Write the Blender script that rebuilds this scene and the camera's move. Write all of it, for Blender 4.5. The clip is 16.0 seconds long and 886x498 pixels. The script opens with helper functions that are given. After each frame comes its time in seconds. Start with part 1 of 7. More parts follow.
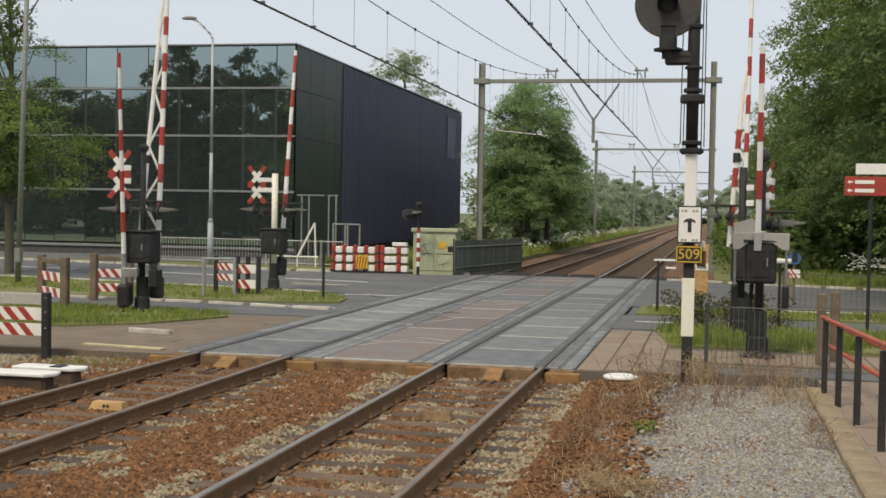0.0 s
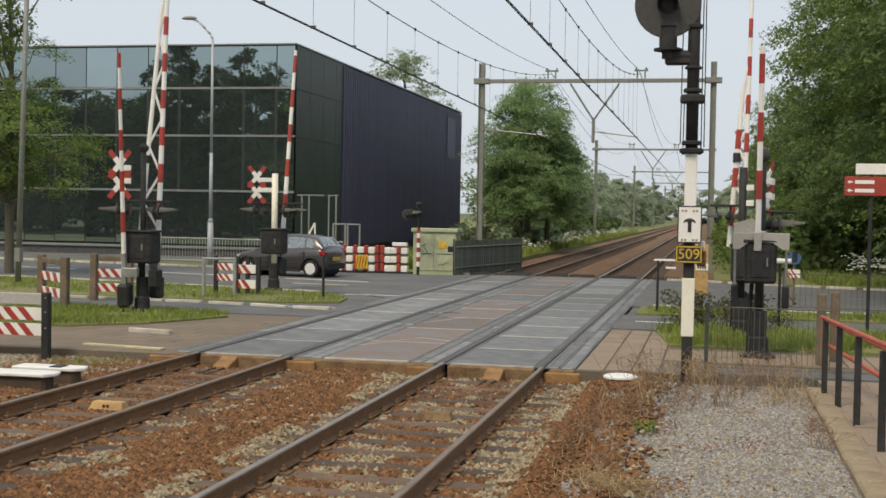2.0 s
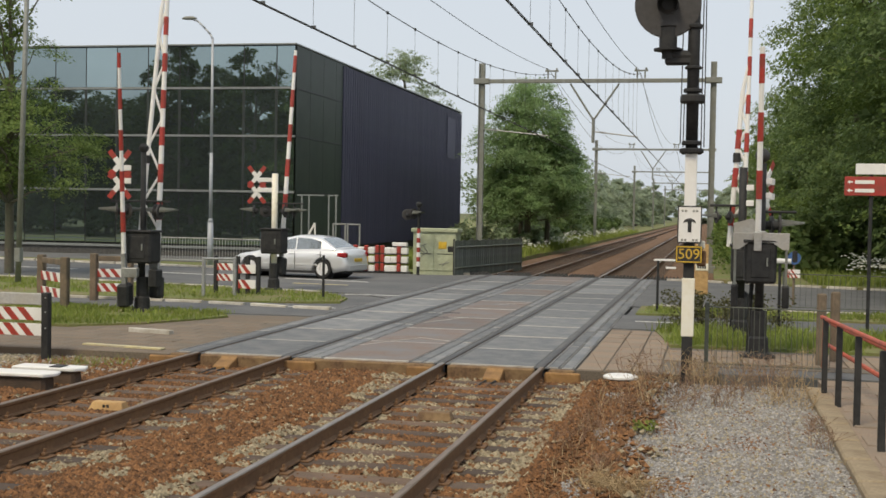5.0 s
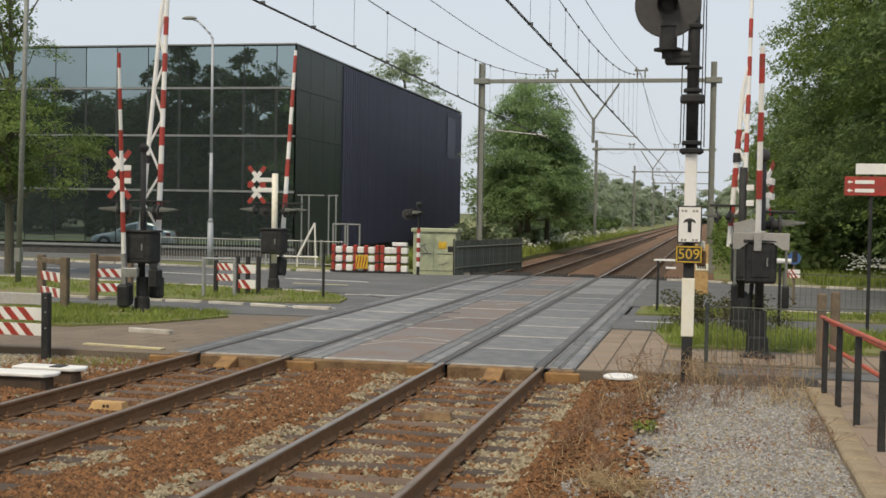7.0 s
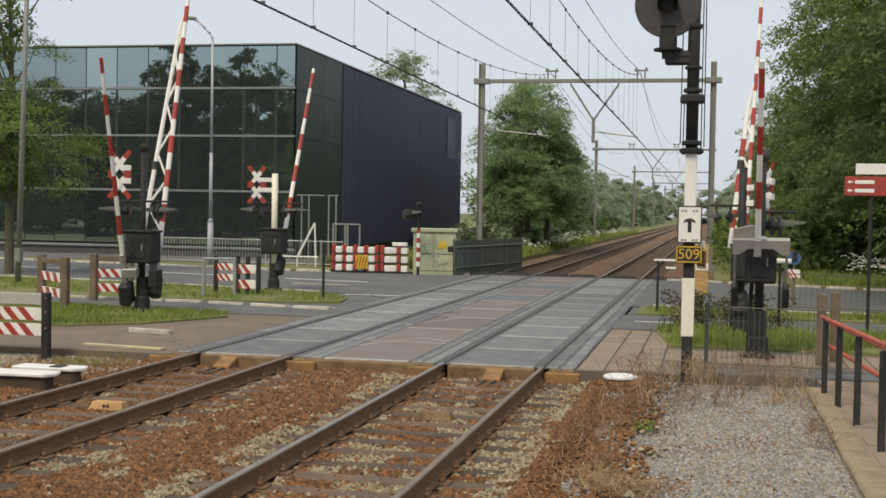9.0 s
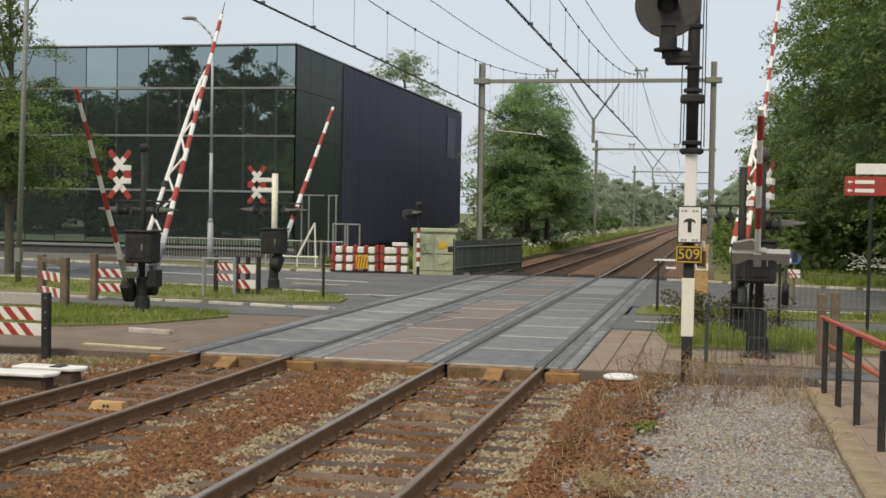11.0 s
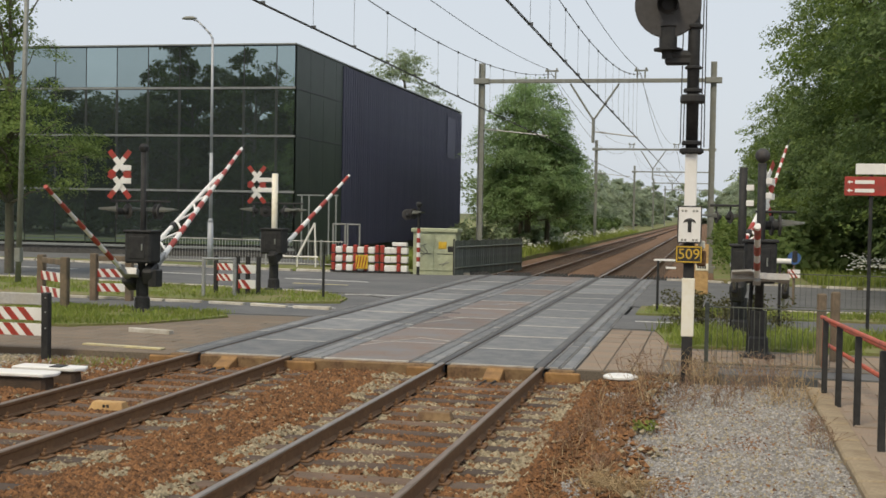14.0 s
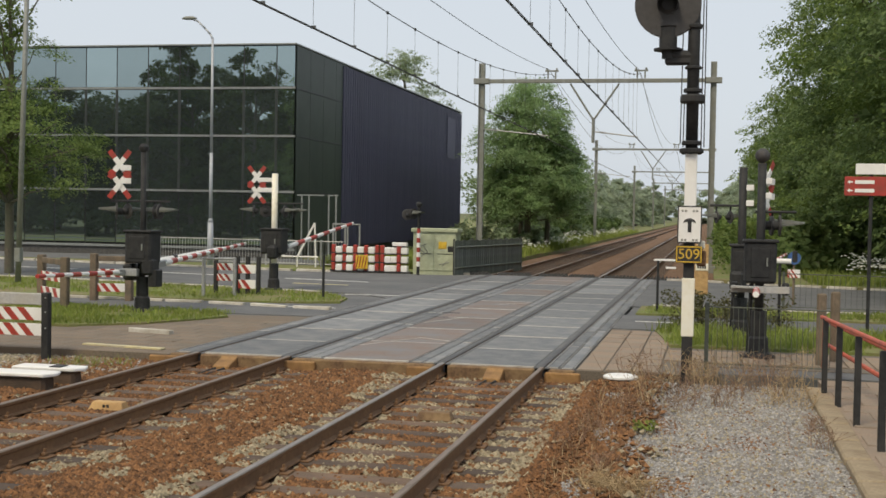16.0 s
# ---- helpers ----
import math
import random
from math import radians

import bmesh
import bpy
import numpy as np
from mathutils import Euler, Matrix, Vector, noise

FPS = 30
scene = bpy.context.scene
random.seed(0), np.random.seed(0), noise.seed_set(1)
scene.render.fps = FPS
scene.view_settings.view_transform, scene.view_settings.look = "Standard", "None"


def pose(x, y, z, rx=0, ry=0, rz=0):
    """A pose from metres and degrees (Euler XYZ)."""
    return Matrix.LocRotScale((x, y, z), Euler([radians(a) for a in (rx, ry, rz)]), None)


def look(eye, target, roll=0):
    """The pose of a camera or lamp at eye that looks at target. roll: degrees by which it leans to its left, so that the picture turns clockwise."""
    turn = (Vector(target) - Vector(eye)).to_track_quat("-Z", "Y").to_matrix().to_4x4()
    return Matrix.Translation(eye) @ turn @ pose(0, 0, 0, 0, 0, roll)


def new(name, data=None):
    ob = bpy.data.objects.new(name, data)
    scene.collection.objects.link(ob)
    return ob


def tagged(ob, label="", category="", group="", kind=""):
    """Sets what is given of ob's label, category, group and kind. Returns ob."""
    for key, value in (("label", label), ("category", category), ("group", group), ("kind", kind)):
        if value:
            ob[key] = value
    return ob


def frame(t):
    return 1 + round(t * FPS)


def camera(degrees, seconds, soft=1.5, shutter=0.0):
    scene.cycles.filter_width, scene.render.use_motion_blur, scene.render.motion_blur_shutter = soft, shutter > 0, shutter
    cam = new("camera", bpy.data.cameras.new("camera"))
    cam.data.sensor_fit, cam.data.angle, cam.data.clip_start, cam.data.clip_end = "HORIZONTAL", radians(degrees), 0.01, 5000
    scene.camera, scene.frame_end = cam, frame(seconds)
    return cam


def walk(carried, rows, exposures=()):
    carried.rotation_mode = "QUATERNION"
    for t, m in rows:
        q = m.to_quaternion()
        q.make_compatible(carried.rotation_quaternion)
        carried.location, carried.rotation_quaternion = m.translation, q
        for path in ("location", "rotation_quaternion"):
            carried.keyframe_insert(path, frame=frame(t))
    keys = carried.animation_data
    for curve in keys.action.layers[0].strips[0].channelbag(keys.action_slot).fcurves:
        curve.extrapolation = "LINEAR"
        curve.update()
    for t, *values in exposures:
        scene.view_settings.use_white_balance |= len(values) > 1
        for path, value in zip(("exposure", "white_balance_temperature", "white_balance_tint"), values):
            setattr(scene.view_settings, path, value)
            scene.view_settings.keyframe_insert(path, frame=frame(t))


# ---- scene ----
EYE = Vector((3.1407, 0.0, 2.2615))
AIM = Vector((-0.211488, 0.976924, -0.029863))
cam = camera(39.490, 16.0, soft=1.6, shutter=0.0)
walk(cam, [(0.0, look(EYE, EYE + AIM, 1.0249)), (16.0, look(EYE, EYE + AIM, 1.0249))],
     exposures=[(0.0, 0.12, 7200, 10), (16.0, 0.12, 7200, 10)])


# ---- world and light: hazy overcast daylight ----
SUN_EL, SUN_ROT = radians(52), radians(200)
world = bpy.data.worlds.new("hazy_sky")
scene.world = world
world.use_nodes = True
wn = world.node_tree
wn.nodes.clear()
w_out = wn.nodes.new("ShaderNodeOutputWorld")
w_bg = wn.nodes.new("ShaderNodeBackground")
w_mix = wn.nodes.new("ShaderNodeMix")
w_sky = wn.nodes.new("ShaderNodeTexSky")
w_sky.sky_type = "NISHITA"
w_sky.sun_disc = False
w_sky.sun_elevation, w_sky.sun_rotation = SUN_EL, SUN_ROT
w_sky.air_density, w_sky.dust_density, w_sky.ozone_density = 1.0, 4.0, 1.5
w_mix.data_type = "RGBA"
w_mix.inputs[0].default_value = 0.80
w_mix.inputs[7].default_value = (6.35, 7.25, 8.55, 1)
wn.links.new(w_sky.outputs[0], w_mix.inputs[6])
wn.links.new(w_mix.outputs[2], w_bg.inputs[0])
w_bg.inputs[1].default_value = 0.105
wn.links.new(w_bg.outputs[0], w_out.inputs[0])

sun = new("sun", bpy.data.lights.new("sun", "SUN"))
sun.data.energy, sun.data.angle, sun.data.color = 1.9, radians(20), (1.0, 0.89, 0.70)
SUN_DIR = Vector((math.sin(SUN_ROT) * math.cos(SUN_EL), math.cos(SUN_ROT) * math.cos(SUN_EL), math.sin(SUN_EL)))
sun.matrix_world = look(SUN_DIR * 50, (0, 0, 0))


# ---- materials ----
def nodes_of(name):
    m = bpy.data.materials.new(name)
    m.use_nodes = True
    nt = m.node_tree
    return m, nt, nt.nodes["Principled BSDF"]


def ramp_mix(nt, fac, a, b):
    mx = nt.nodes.new("ShaderNodeMix")
    mx.data_type = "RGBA"
    nt.links.new(fac, mx.inputs[0])
    for sock, v in ((mx.inputs[6], a), (mx.inputs[7], b)):
        if isinstance(v, (tuple, list)):
            sock.default_value = (*v[:3], 1)
        else:
            nt.links.new(v, sock)
    return mx.outputs[2]


def contrast(nt, fac, lo, hi):
    mr = nt.nodes.new("ShaderNodeMapRange")
    mr.inputs[1].default_value, mr.inputs[2].default_value = lo, hi
    nt.links.new(fac, mr.inputs[0])
    return mr.outputs[0]


def noise_of(nt, scale, detail=4.0, stretch=None, rough=0.6):
    tc = nt.nodes.new("ShaderNodeTexCoord")
    n = nt.nodes.new("ShaderNodeTexNoise")
    n.inputs["Scale"].default_value, n.inputs["Detail"].default_value = scale, detail
    n.inputs["Roughness"].default_value = rough
    src = tc.outputs["Object"]
    if stretch:
        mp = nt.nodes.new("ShaderNodeMapping")
        mp.inputs["Scale"].default_value = stretch
        nt.links.new(src, mp.inputs[0])
        src = mp.outputs[0]
    nt.links.new(src, n.inputs["Vector"])
    return n.outputs["Fac"]


def surface(name, c1, c2, rough=0.8, metal=0.0, fine=40.0, coarse=2.0, c3=None, bump=0.3, bump_d=0.01,
            stretch=None, spec=0.5, vary=0.0, island=False, coarse_range=(0.4, 0.65)):
    """Two-scale mottled surface: fine grain between c1 and c2, coarse stains of c3."""
    m, nt, bs = nodes_of(name)
    f = noise_of(nt, fine, 5, stretch)
    col = ramp_mix(nt, contrast(nt, f, 0.35, 0.65), c1, c2)
    if c3:
        g = noise_of(nt, coarse, 5, None, 0.65)
        col = ramp_mix(nt, contrast(nt, g, *coarse_range), col, c3)
    if vary:
        src = nt.nodes.new("ShaderNodeNewGeometry").outputs["Random Per Island"] if island else \
            nt.nodes.new("ShaderNodeObjectInfo").outputs["Random"]
        hs = nt.nodes.new("ShaderNodeHueSaturation")
        nt.links.new(contrast_to(nt, src, 1 - vary, 1 + vary), hs.inputs["Value"])
        nt.links.new(col, hs.inputs["Color"])
        col = hs.outputs[0]
    nt.links.new(col, bs.inputs["Base Color"])
    bs.inputs["Roughness"].default_value, bs.inputs["Metallic"].default_value = rough, metal
    bs.inputs["Specular IOR Level"].default_value = spec
    if bump:
        b = nt.nodes.new("ShaderNodeBump")
        b.inputs["Strength"].default_value, b.inputs["Distance"].default_value = bump, bump_d
        nt.links.new(f, b.inputs["Height"])
        nt.links.new(b.outputs[0], bs.inputs["Normal"])
    return m


def contrast_to(nt, fac, lo, hi):
    mr = nt.nodes.new("ShaderNodeMapRange")
    mr.inputs[3].default_value, mr.inputs[4].default_value = lo, hi
    nt.links.new(fac, mr.inputs[0])
    return mr.outputs[0]


def leaf_mat(name, a, b, trans=0.45):
    m, nt, bs = nodes_of(name)
    rnd = nt.nodes.new("ShaderNodeNewGeometry").outputs["Random Per Island"]
    col = ramp_mix(nt, rnd, a, b)
    big = contrast(nt, noise_of(nt, 0.5, 3), 0.35, 0.65)
    hs = nt.nodes.new("ShaderNodeHueSaturation")
    nt.links.new(contrast_to(nt, big, 0.75, 1.25), hs.inputs["Value"])
    nt.links.new(col, hs.inputs["Color"])
    nt.links.new(hs.outputs[0], bs.inputs["Base Color"])
    bs.inputs["Roughness"].default_value = 0.6
    bs.inputs["Specular IOR Level"].default_value = 0.25
    tr = nt.nodes.new("ShaderNodeBsdfTranslucent")
    nt.links.new(hs.outputs[0], tr.inputs["Color"])
    mx = nt.nodes.new("ShaderNodeMixShader")
    mx.inputs[0].default_value = trans
    nt.links.new(bs.outputs[0], mx.inputs[1])
    nt.links.new(tr.outputs[0], mx.inputs[2])
    nt.links.new(mx.outputs[0], nt.nodes["Material Output"].inputs["Surface"])
    return m


M_GROUND = surface("field_soil_grass", (0.07, 0.10, 0.03), (0.13, 0.16, 0.05), 0.95, fine=9, coarse=0.3, c3=(0.14, 0.12, 0.06))
M_VERGE = surface("verge_turf", (0.105, 0.150, 0.034), (0.190, 0.220, 0.062), 0.95, fine=14, coarse=0.7, c3=(0.205, 0.170, 0.085), bump=0.6, bump_d=0.03)
M_BALLAST = surface("rusty_ballast", (0.085, 0.045, 0.022), (0.22, 0.120, 0.062), 0.95, fine=26, coarse=0.9, c3=(0.20, 0.12, 0.075), bump=1.0, bump_d=0.05)
M_STONE_BROWN = surface("rusty_ballast_stone", (0.112, 0.051, 0.020), (0.218, 0.105, 0.043), 0.9, fine=30, vary=0.55, island=True, bump=0.2)
M_STONE_PALE = surface("pale_ballast_stone", (0.205, 0.172, 0.110), (0.355, 0.302, 0.208), 0.9, fine=30, vary=0.4, island=True, bump=0.2)
M_STONE_GREY = surface("grey_gravel_stone", (0.185, 0.178, 0.168), (0.34, 0.33, 0.318), 0.9, fine=40, vary=0.45, island=True, bump=0.2)
M_GRAVEL = surface("grey_gravel_bed", (0.12, 0.112, 0.104), (0.29, 0.278, 0.262), 0.95, fine=55, coarse=0.8, c3=(0.19, 0.145, 0.10), bump=0.9, bump_d=0.02, coarse_range=(0.5, 0.75))
M_RAIL = surface("rusty_rail_steel", (0.138, 0.072, 0.033), (0.225, 0.124, 0.060), 0.8, 0.0, fine=18, coarse=3, c3=(0.150, 0.082, 0.042))
M_RAILTOP = surface("polished_rail_head", (0.17, 0.125, 0.092), (0.26, 0.20, 0.155), 0.5, 0.3, fine=12, stretch=(3, 0.2, 1), bump=0.05)
M_RAILSHINE = surface("bright_worn_rail_head", (0.22, 0.19, 0.165), (0.33, 0.295, 0.265), 0.45, 0.5, fine=12, stretch=(3, 0.2, 1), bump=0.05)
# darker rail head for the stretch that crosses the deck
M_RAILDARK = surface("dark_rail_head", (0.045, 0.043, 0.043), (0.085, 0.080, 0.078), 0.6, 0.2, fine=12, stretch=(3, 0.2, 1), bump=0.05)
M_SLEEPER = surface("creosoted_sleeper", (0.054, 0.038, 0.028), (0.112, 0.082, 0.061), 0.85, fine=14, coarse=2, c3=(0.14, 0.09, 0.06), stretch=(0.6, 9, 9), vary=0.35, bump=0.4)
M_PLATE = surface("crossing_panel_concrete", (0.104, 0.113, 0.121), (0.160, 0.169, 0.178), 0.65, fine=22, coarse=2.2, c3=(0.215, 0.213, 0.208), vary=0.26, bump=0.3)
M_PLATE_BROWN = surface("stained_crossing_panel", (0.150, 0.108, 0.088), (0.225, 0.165, 0.135), 0.7, fine=40, coarse=1.2, c3=(0.17, 0.165, 0.165), vary=0.15, bump=0.15)
M_JOINT = surface("sandy_joint", (0.42, 0.41, 0.385), (0.55, 0.54, 0.51), 0.95, fine=30, coarse=2, c3=(0.33, 0.29, 0.245))
M_SEAM = surface("dusty_seam", (0.24, 0.24, 0.235), (0.33, 0.33, 0.32), 0.95, fine=30, coarse=2, c3=(0.20, 0.19, 0.18))
M_RUBBER = surface("groove_rubber", (0.02, 0.02, 0.022), (0.04, 0.04, 0.042), 0.7, fine=30)
M_EDGEBEAM = surface("weathered_edge_beam", (0.11, 0.065, 0.036), (0.19, 0.118, 0.066), 0.9, fine=20, coarse=4, c3=(0.25, 0.165, 0.085), bump=0.5)
M_OCHRE = surface("ochre_guide_block", (0.46, 0.29, 0.12), (0.58, 0.38, 0.17), 0.85, fine=25, coarse=6, c3=(0.36, 0.22, 0.10))
M_RUSTY_OCHRE = surface("rusty_ochre_timber", (0.26, 0.145, 0.055), (0.38, 0.22, 0.09), 0.9, fine=20, coarse=5, c3=(0.20, 0.11, 0.05), bump=0.4)
M_ROAD = surface("worn_asphalt", (0.080, 0.085, 0.090), (0.125, 0.130, 0.135), 0.85, fine=60, coarse=0.6, c3=(0.150, 0.150, 0.150), bump=0.3)
M_PAVE = surface("brown_paving", (0.235, 0.17, 0.12), (0.32, 0.24, 0.175), 0.9, fine=35, coarse=1.0, c3=(0.245, 0.20, 0.155), vary=0.08, bump=0.25)
M_PATH = surface("worn_gritty_path", (0.125, 0.105, 0.080), (0.215, 0.180, 0.140), 0.92, fine=28, coarse=0.8, c3=(0.205, 0.150, 0.105), vary=0.10, bump=0.5)
M_DIRT = surface("pale_gritty_dirt", (0.13, 0.095, 0.062), (0.30, 0.245, 0.175), 0.95, fine=22, coarse=0.9, c3=(0.16, 0.095, 0.052), bump=1.0, bump_d=0.05)
M_PAVEBED = surface("paving_joint_sand", (0.12, 0.10, 0.08), (0.17, 0.145, 0.115), 0.95, fine=40)
M_KERB = surface("pale_kerb_concrete", (0.50, 0.48, 0.44), (0.62, 0.60, 0.55), 0.9, fine=30, coarse=3, c3=(0.40, 0.37, 0.31), vary=0.15)
M_KERB_TAN = surface("tan_platform_edging", (0.27, 0.21, 0.135), (0.36, 0.29, 0.19), 0.92, fine=30, coarse=3, c3=(0.22, 0.165, 0.105), bump=0.4)
M_PAINT_W = surface("road_paint_white", (0.60, 0.60, 0.58), (0.74, 0.74, 0.71), 0.8, fine=20, coarse=3, c3=(0.40, 0.40, 0.40))
M_PAINT_Y = surface("road_paint_yellow", (0.55, 0.47, 0.24), (0.66, 0.58, 0.32), 0.8, fine=20, coarse=3, c3=(0.42, 0.38, 0.28))
M_CONC = surface("grey_concrete", (0.36, 0.36, 0.36), (0.47, 0.47, 0.46), 0.85, fine=25, coarse=2, c3=(0.40, 0.38, 0.34))
M_WHITE = surface("white_enamel", (0.76, 0.76, 0.74), (0.83, 0.83, 0.81), 0.45, fine=8, coarse=4, c3=(0.66, 0.65, 0.61), bump=0.02, coarse_range=(0.5, 0.8))
M_CREAM = surface("cream_weathered_paint", (0.74, 0.70, 0.56), (0.82, 0.78, 0.64), 0.55, fine=6, coarse=3, c3=(0.80, 0.79, 0.72), bump=0.03)
M_RED = surface("signal_red", (0.36, 0.030, 0.024), (0.45, 0.050, 0.036), 0.5, fine=8, coarse=5, c3=(0.27, 0.050, 0.034), bump=0.02)
M_RED_RAIL = surface("orange_red_handrail", (0.46, 0.085, 0.045), (0.56, 0.12, 0.065), 0.55, fine=10, coarse=4, c3=(0.34, 0.08, 0.05))
M_DARK = surface("dark_grey_ironwork", (0.018, 0.019, 0.020), (0.032, 0.033, 0.035), 0.6, 0.0, fine=20, coarse=4, c3=(0.042, 0.042, 0.042), bump=0.08, spec=0.25)
M_BLACK = surface("matt_black_lens_board", (0.038, 0.036, 0.036), (0.055, 0.052, 0.052), 0.6, fine=12, bump=0.05)
M_GALV = surface("galvanised_steel", (0.34, 0.35, 0.36), (0.46, 0.47, 0.47), 0.5, 0.5, fine=16, coarse=3, c3=(0.30, 0.30, 0.29), bump=0.05)
M_GALV_DK = surface("weathered_portal_steel", (0.20, 0.215, 0.205), (0.28, 0.295, 0.28), 0.65, 0.25, fine=9, coarse=2, c3=(0.23, 0.235, 0.20), bump=0.1)
M_LAMPPOST = surface("grey_blue_lamp_post", (0.38, 0.41, 0.45), (0.47, 0.50, 0.54), 0.5, 0.2, fine=8, coarse=2, c3=(0.42, 0.44, 0.46), bump=0.03)
M_FENCE = surface("dull_green_fence_coating", (0.075, 0.085, 0.07), (0.11, 0.12, 0.10), 0.7, fine=15, bump=0.02)
M_WIRE = surface("overhead_copper_wire", (0.075, 0.08, 0.085), (0.11, 0.115, 0.12), 0.6, 0.4, fine=5, bump=0)
M_WOOD = surface("weathered_timber_post", (0.15, 0.11, 0.075), (0.25, 0.19, 0.135), 0.9, fine=18, coarse=3, c3=(0.12, 0.10, 0.075), stretch=(6, 6, 0.6), bump=0.5)
M_CAB = surface("pale_green_relay_cabinet", (0.42, 0.46, 0.30), (0.50, 0.54, 0.37), 0.7, fine=10, coarse=3, c3=(0.36, 0.39, 0.27), bump=0.05)
M_YELLOW = surface("yellow_enamel", (0.62, 0.40, 0.035), (0.72, 0.48, 0.05), 0.45, fine=8, coarse=5, c3=(0.55, 0.36, 0.05), bump=0.02)
M_BOARD = surface("dark_acoustic_board", (0.125, 0.140, 0.130), (0.185, 0.200, 0.185), 0.85, fine=14, coarse=2, c3=(0.12, 0.14, 0.10), vary=0.2, bump=0.3)
M_CLAD = surface("dark_blue_metal_cladding", (0.066, 0.062, 0.110), (0.080, 0.076, 0.130), 0.6, 0.1, fine=2.5, coarse=0.25, c3=(0.074, 0.073, 0.112), vary=0.10, bump=0.02)
M_BAND = surface("grey_facade_rail", (0.22, 0.24, 0.24), (0.28, 0.30, 0.30), 0.5, 0.4, fine=8, bump=0.02)
M_FRAME = surface("dark_mullion", (0.016, 0.018, 0.019), (0.026, 0.028, 0.03), 0.5, 0.3, fine=9, bump=0.02)
# colour of the pale reflected streaks laid over the front glass
M_STREAK = surface("grey_green_reflection", (0.026, 0.033, 0.033), (0.040, 0.050, 0.049), 0.5, 0.2, fine=1.2, coarse=0.5, c3=(0.030, 0.038, 0.036), bump=0.0)
M_ROOF = surface("roof_felt", (0.06, 0.06, 0.062), (0.10, 0.10, 0.10), 0.95, fine=12)
M_BARK = surface("furrowed_bark", (0.10, 0.085, 0.065), (0.18, 0.155, 0.12), 0.95, fine=10, coarse=2, c3=(0.12, 0.13, 0.085), stretch=(5, 5, 0.8), bump=0.9, bump_d=0.03)
M_BLUE = surface("blue_enamel", (0.04, 0.10, 0.26), (0.06, 0.14, 0.32), 0.5, fine=8)
M_TYRE = surface("tyre_rubber", (0.015, 0.015, 0.015), (0.03, 0.03, 0.03), 0.85, fine=30)
M_ALLOY = surface("alloy_wheel", (0.70, 0.70, 0.71), (0.82, 0.82, 0.83), 0.45, 0.2, fine=10, bump=0.0)
M_TRIM = surface("black_plastic_trim", (0.018, 0.018, 0.019), (0.028, 0.028, 0.03), 0.55, fine=20, bump=0.0)
M_TAILRED = surface("tail_lamp_red", (0.28, 0.015, 0.02), (0.34, 0.02, 0.025), 0.2, fine=12, bump=0.0)
M_HEADLAMP = surface("headlamp_lens", (0.50, 0.53, 0.55), (0.66, 0.68, 0.70), 0.15, 0.3, fine=10, bump=0.0)
M_PALE_TWIG = surface("dry_straw_stem", (0.30, 0.21, 0.12), (0.46, 0.35, 0.20), 0.95, fine=20, vary=0.3, island=True, bump=0)
M_TWIG = surface("dry_brown_stem", (0.17, 0.10, 0.065), (0.29, 0.19, 0.125), 0.95, fine=20, vary=0.35, island=True, bump=0)
M_BRICK_HOUSE = surface("house_brick", (0.30, 0.15, 0.10), (0.40, 0.22, 0.15), 0.9, fine=20, coarse=1, c3=(0.42, 0.28, 0.2))
M_LEAF_DARK = leaf_mat("leaf_dark_green", (0.045, 0.078, 0.022), (0.105, 0.150, 0.044))
M_LEAF_MID = leaf_mat("leaf_mid_green", (0.090, 0.145, 0.050), (0.185, 0.255, 0.095))
M_LEAF_FRESH = leaf_mat("leaf_fresh_green", (0.105, 0.170, 0.046), (0.225, 0.30, 0.085))
# pale and blue-greyed, partly for distance haze put into the leaf colour
M_LEAF_PALE = leaf_mat("leaf_pale_green", (0.20, 0.265, 0.155), (0.32, 0.385, 0.235))
M_LEAF_SOFT = leaf_mat("leaf_soft_grey_green", (0.165, 0.262, 0.112), (0.310, 0.432, 0.198), 0.52)
# distance haze painted into the leaf colour: light, grey and low in contrast
M_LEAF_HAZE = leaf_mat("leaf_hazed_grey_green", (0.29, 0.35, 0.245), (0.40, 0.46, 0.33), 0.55)
M_BRAMBLE = leaf_mat("bramble_leaf", (0.075, 0.075, 0.030), (0.17, 0.165, 0.075))
M_GRASS = leaf_mat("grass_blade", (0.15, 0.215, 0.042), (0.29, 0.33, 0.085), 0.3)
M_FLOWER = surface("cow_parsley_umbel", (0.62, 0.64, 0.54), (0.78, 0.79, 0.70), 0.9, fine=20, bump=0)


def car_paint(name, col, flake):
    m, nt, bs = nodes_of(name)
    f = noise_of(nt, 300, 2)
    nt.links.new(ramp_mix(nt, f, col, flake), bs.inputs["Base Color"])
    bs.inputs["Metallic"].default_value, bs.inputs["Roughness"].default_value = 0.55, 0.32
    bs.inputs["Coat Weight"].default_value, bs.inputs["Coat Roughness"].default_value = 0.8, 0.05
    return m


M_CAR_GREY = car_paint("charcoal_metallic_paint", (0.065, 0.060, 0.062), (0.105, 0.098, 0.10))
M_CAR_SILVER = car_paint("silver_metallic_paint", (0.80, 0.81, 0.82), (0.90, 0.91, 0.92))


def car_glass(name, col):
    m, nt, bs = nodes_of(name)
    f = noise_of(nt, 3, 2)
    nt.links.new(ramp_mix(nt, f, col, tuple(1.3 * c for c in col)), bs.inputs["Base Color"])
    bs.inputs["Roughness"].default_value, bs.inputs["Metallic"].default_value = 0.06, 0.85
    bs.inputs["Coat Weight"].default_value, bs.inputs["Coat Roughness"].default_value = 1.0, 0.02
    return m


M_CARGLASS = car_glass("tinted_car_glass", (0.52, 0.55, 0.55))


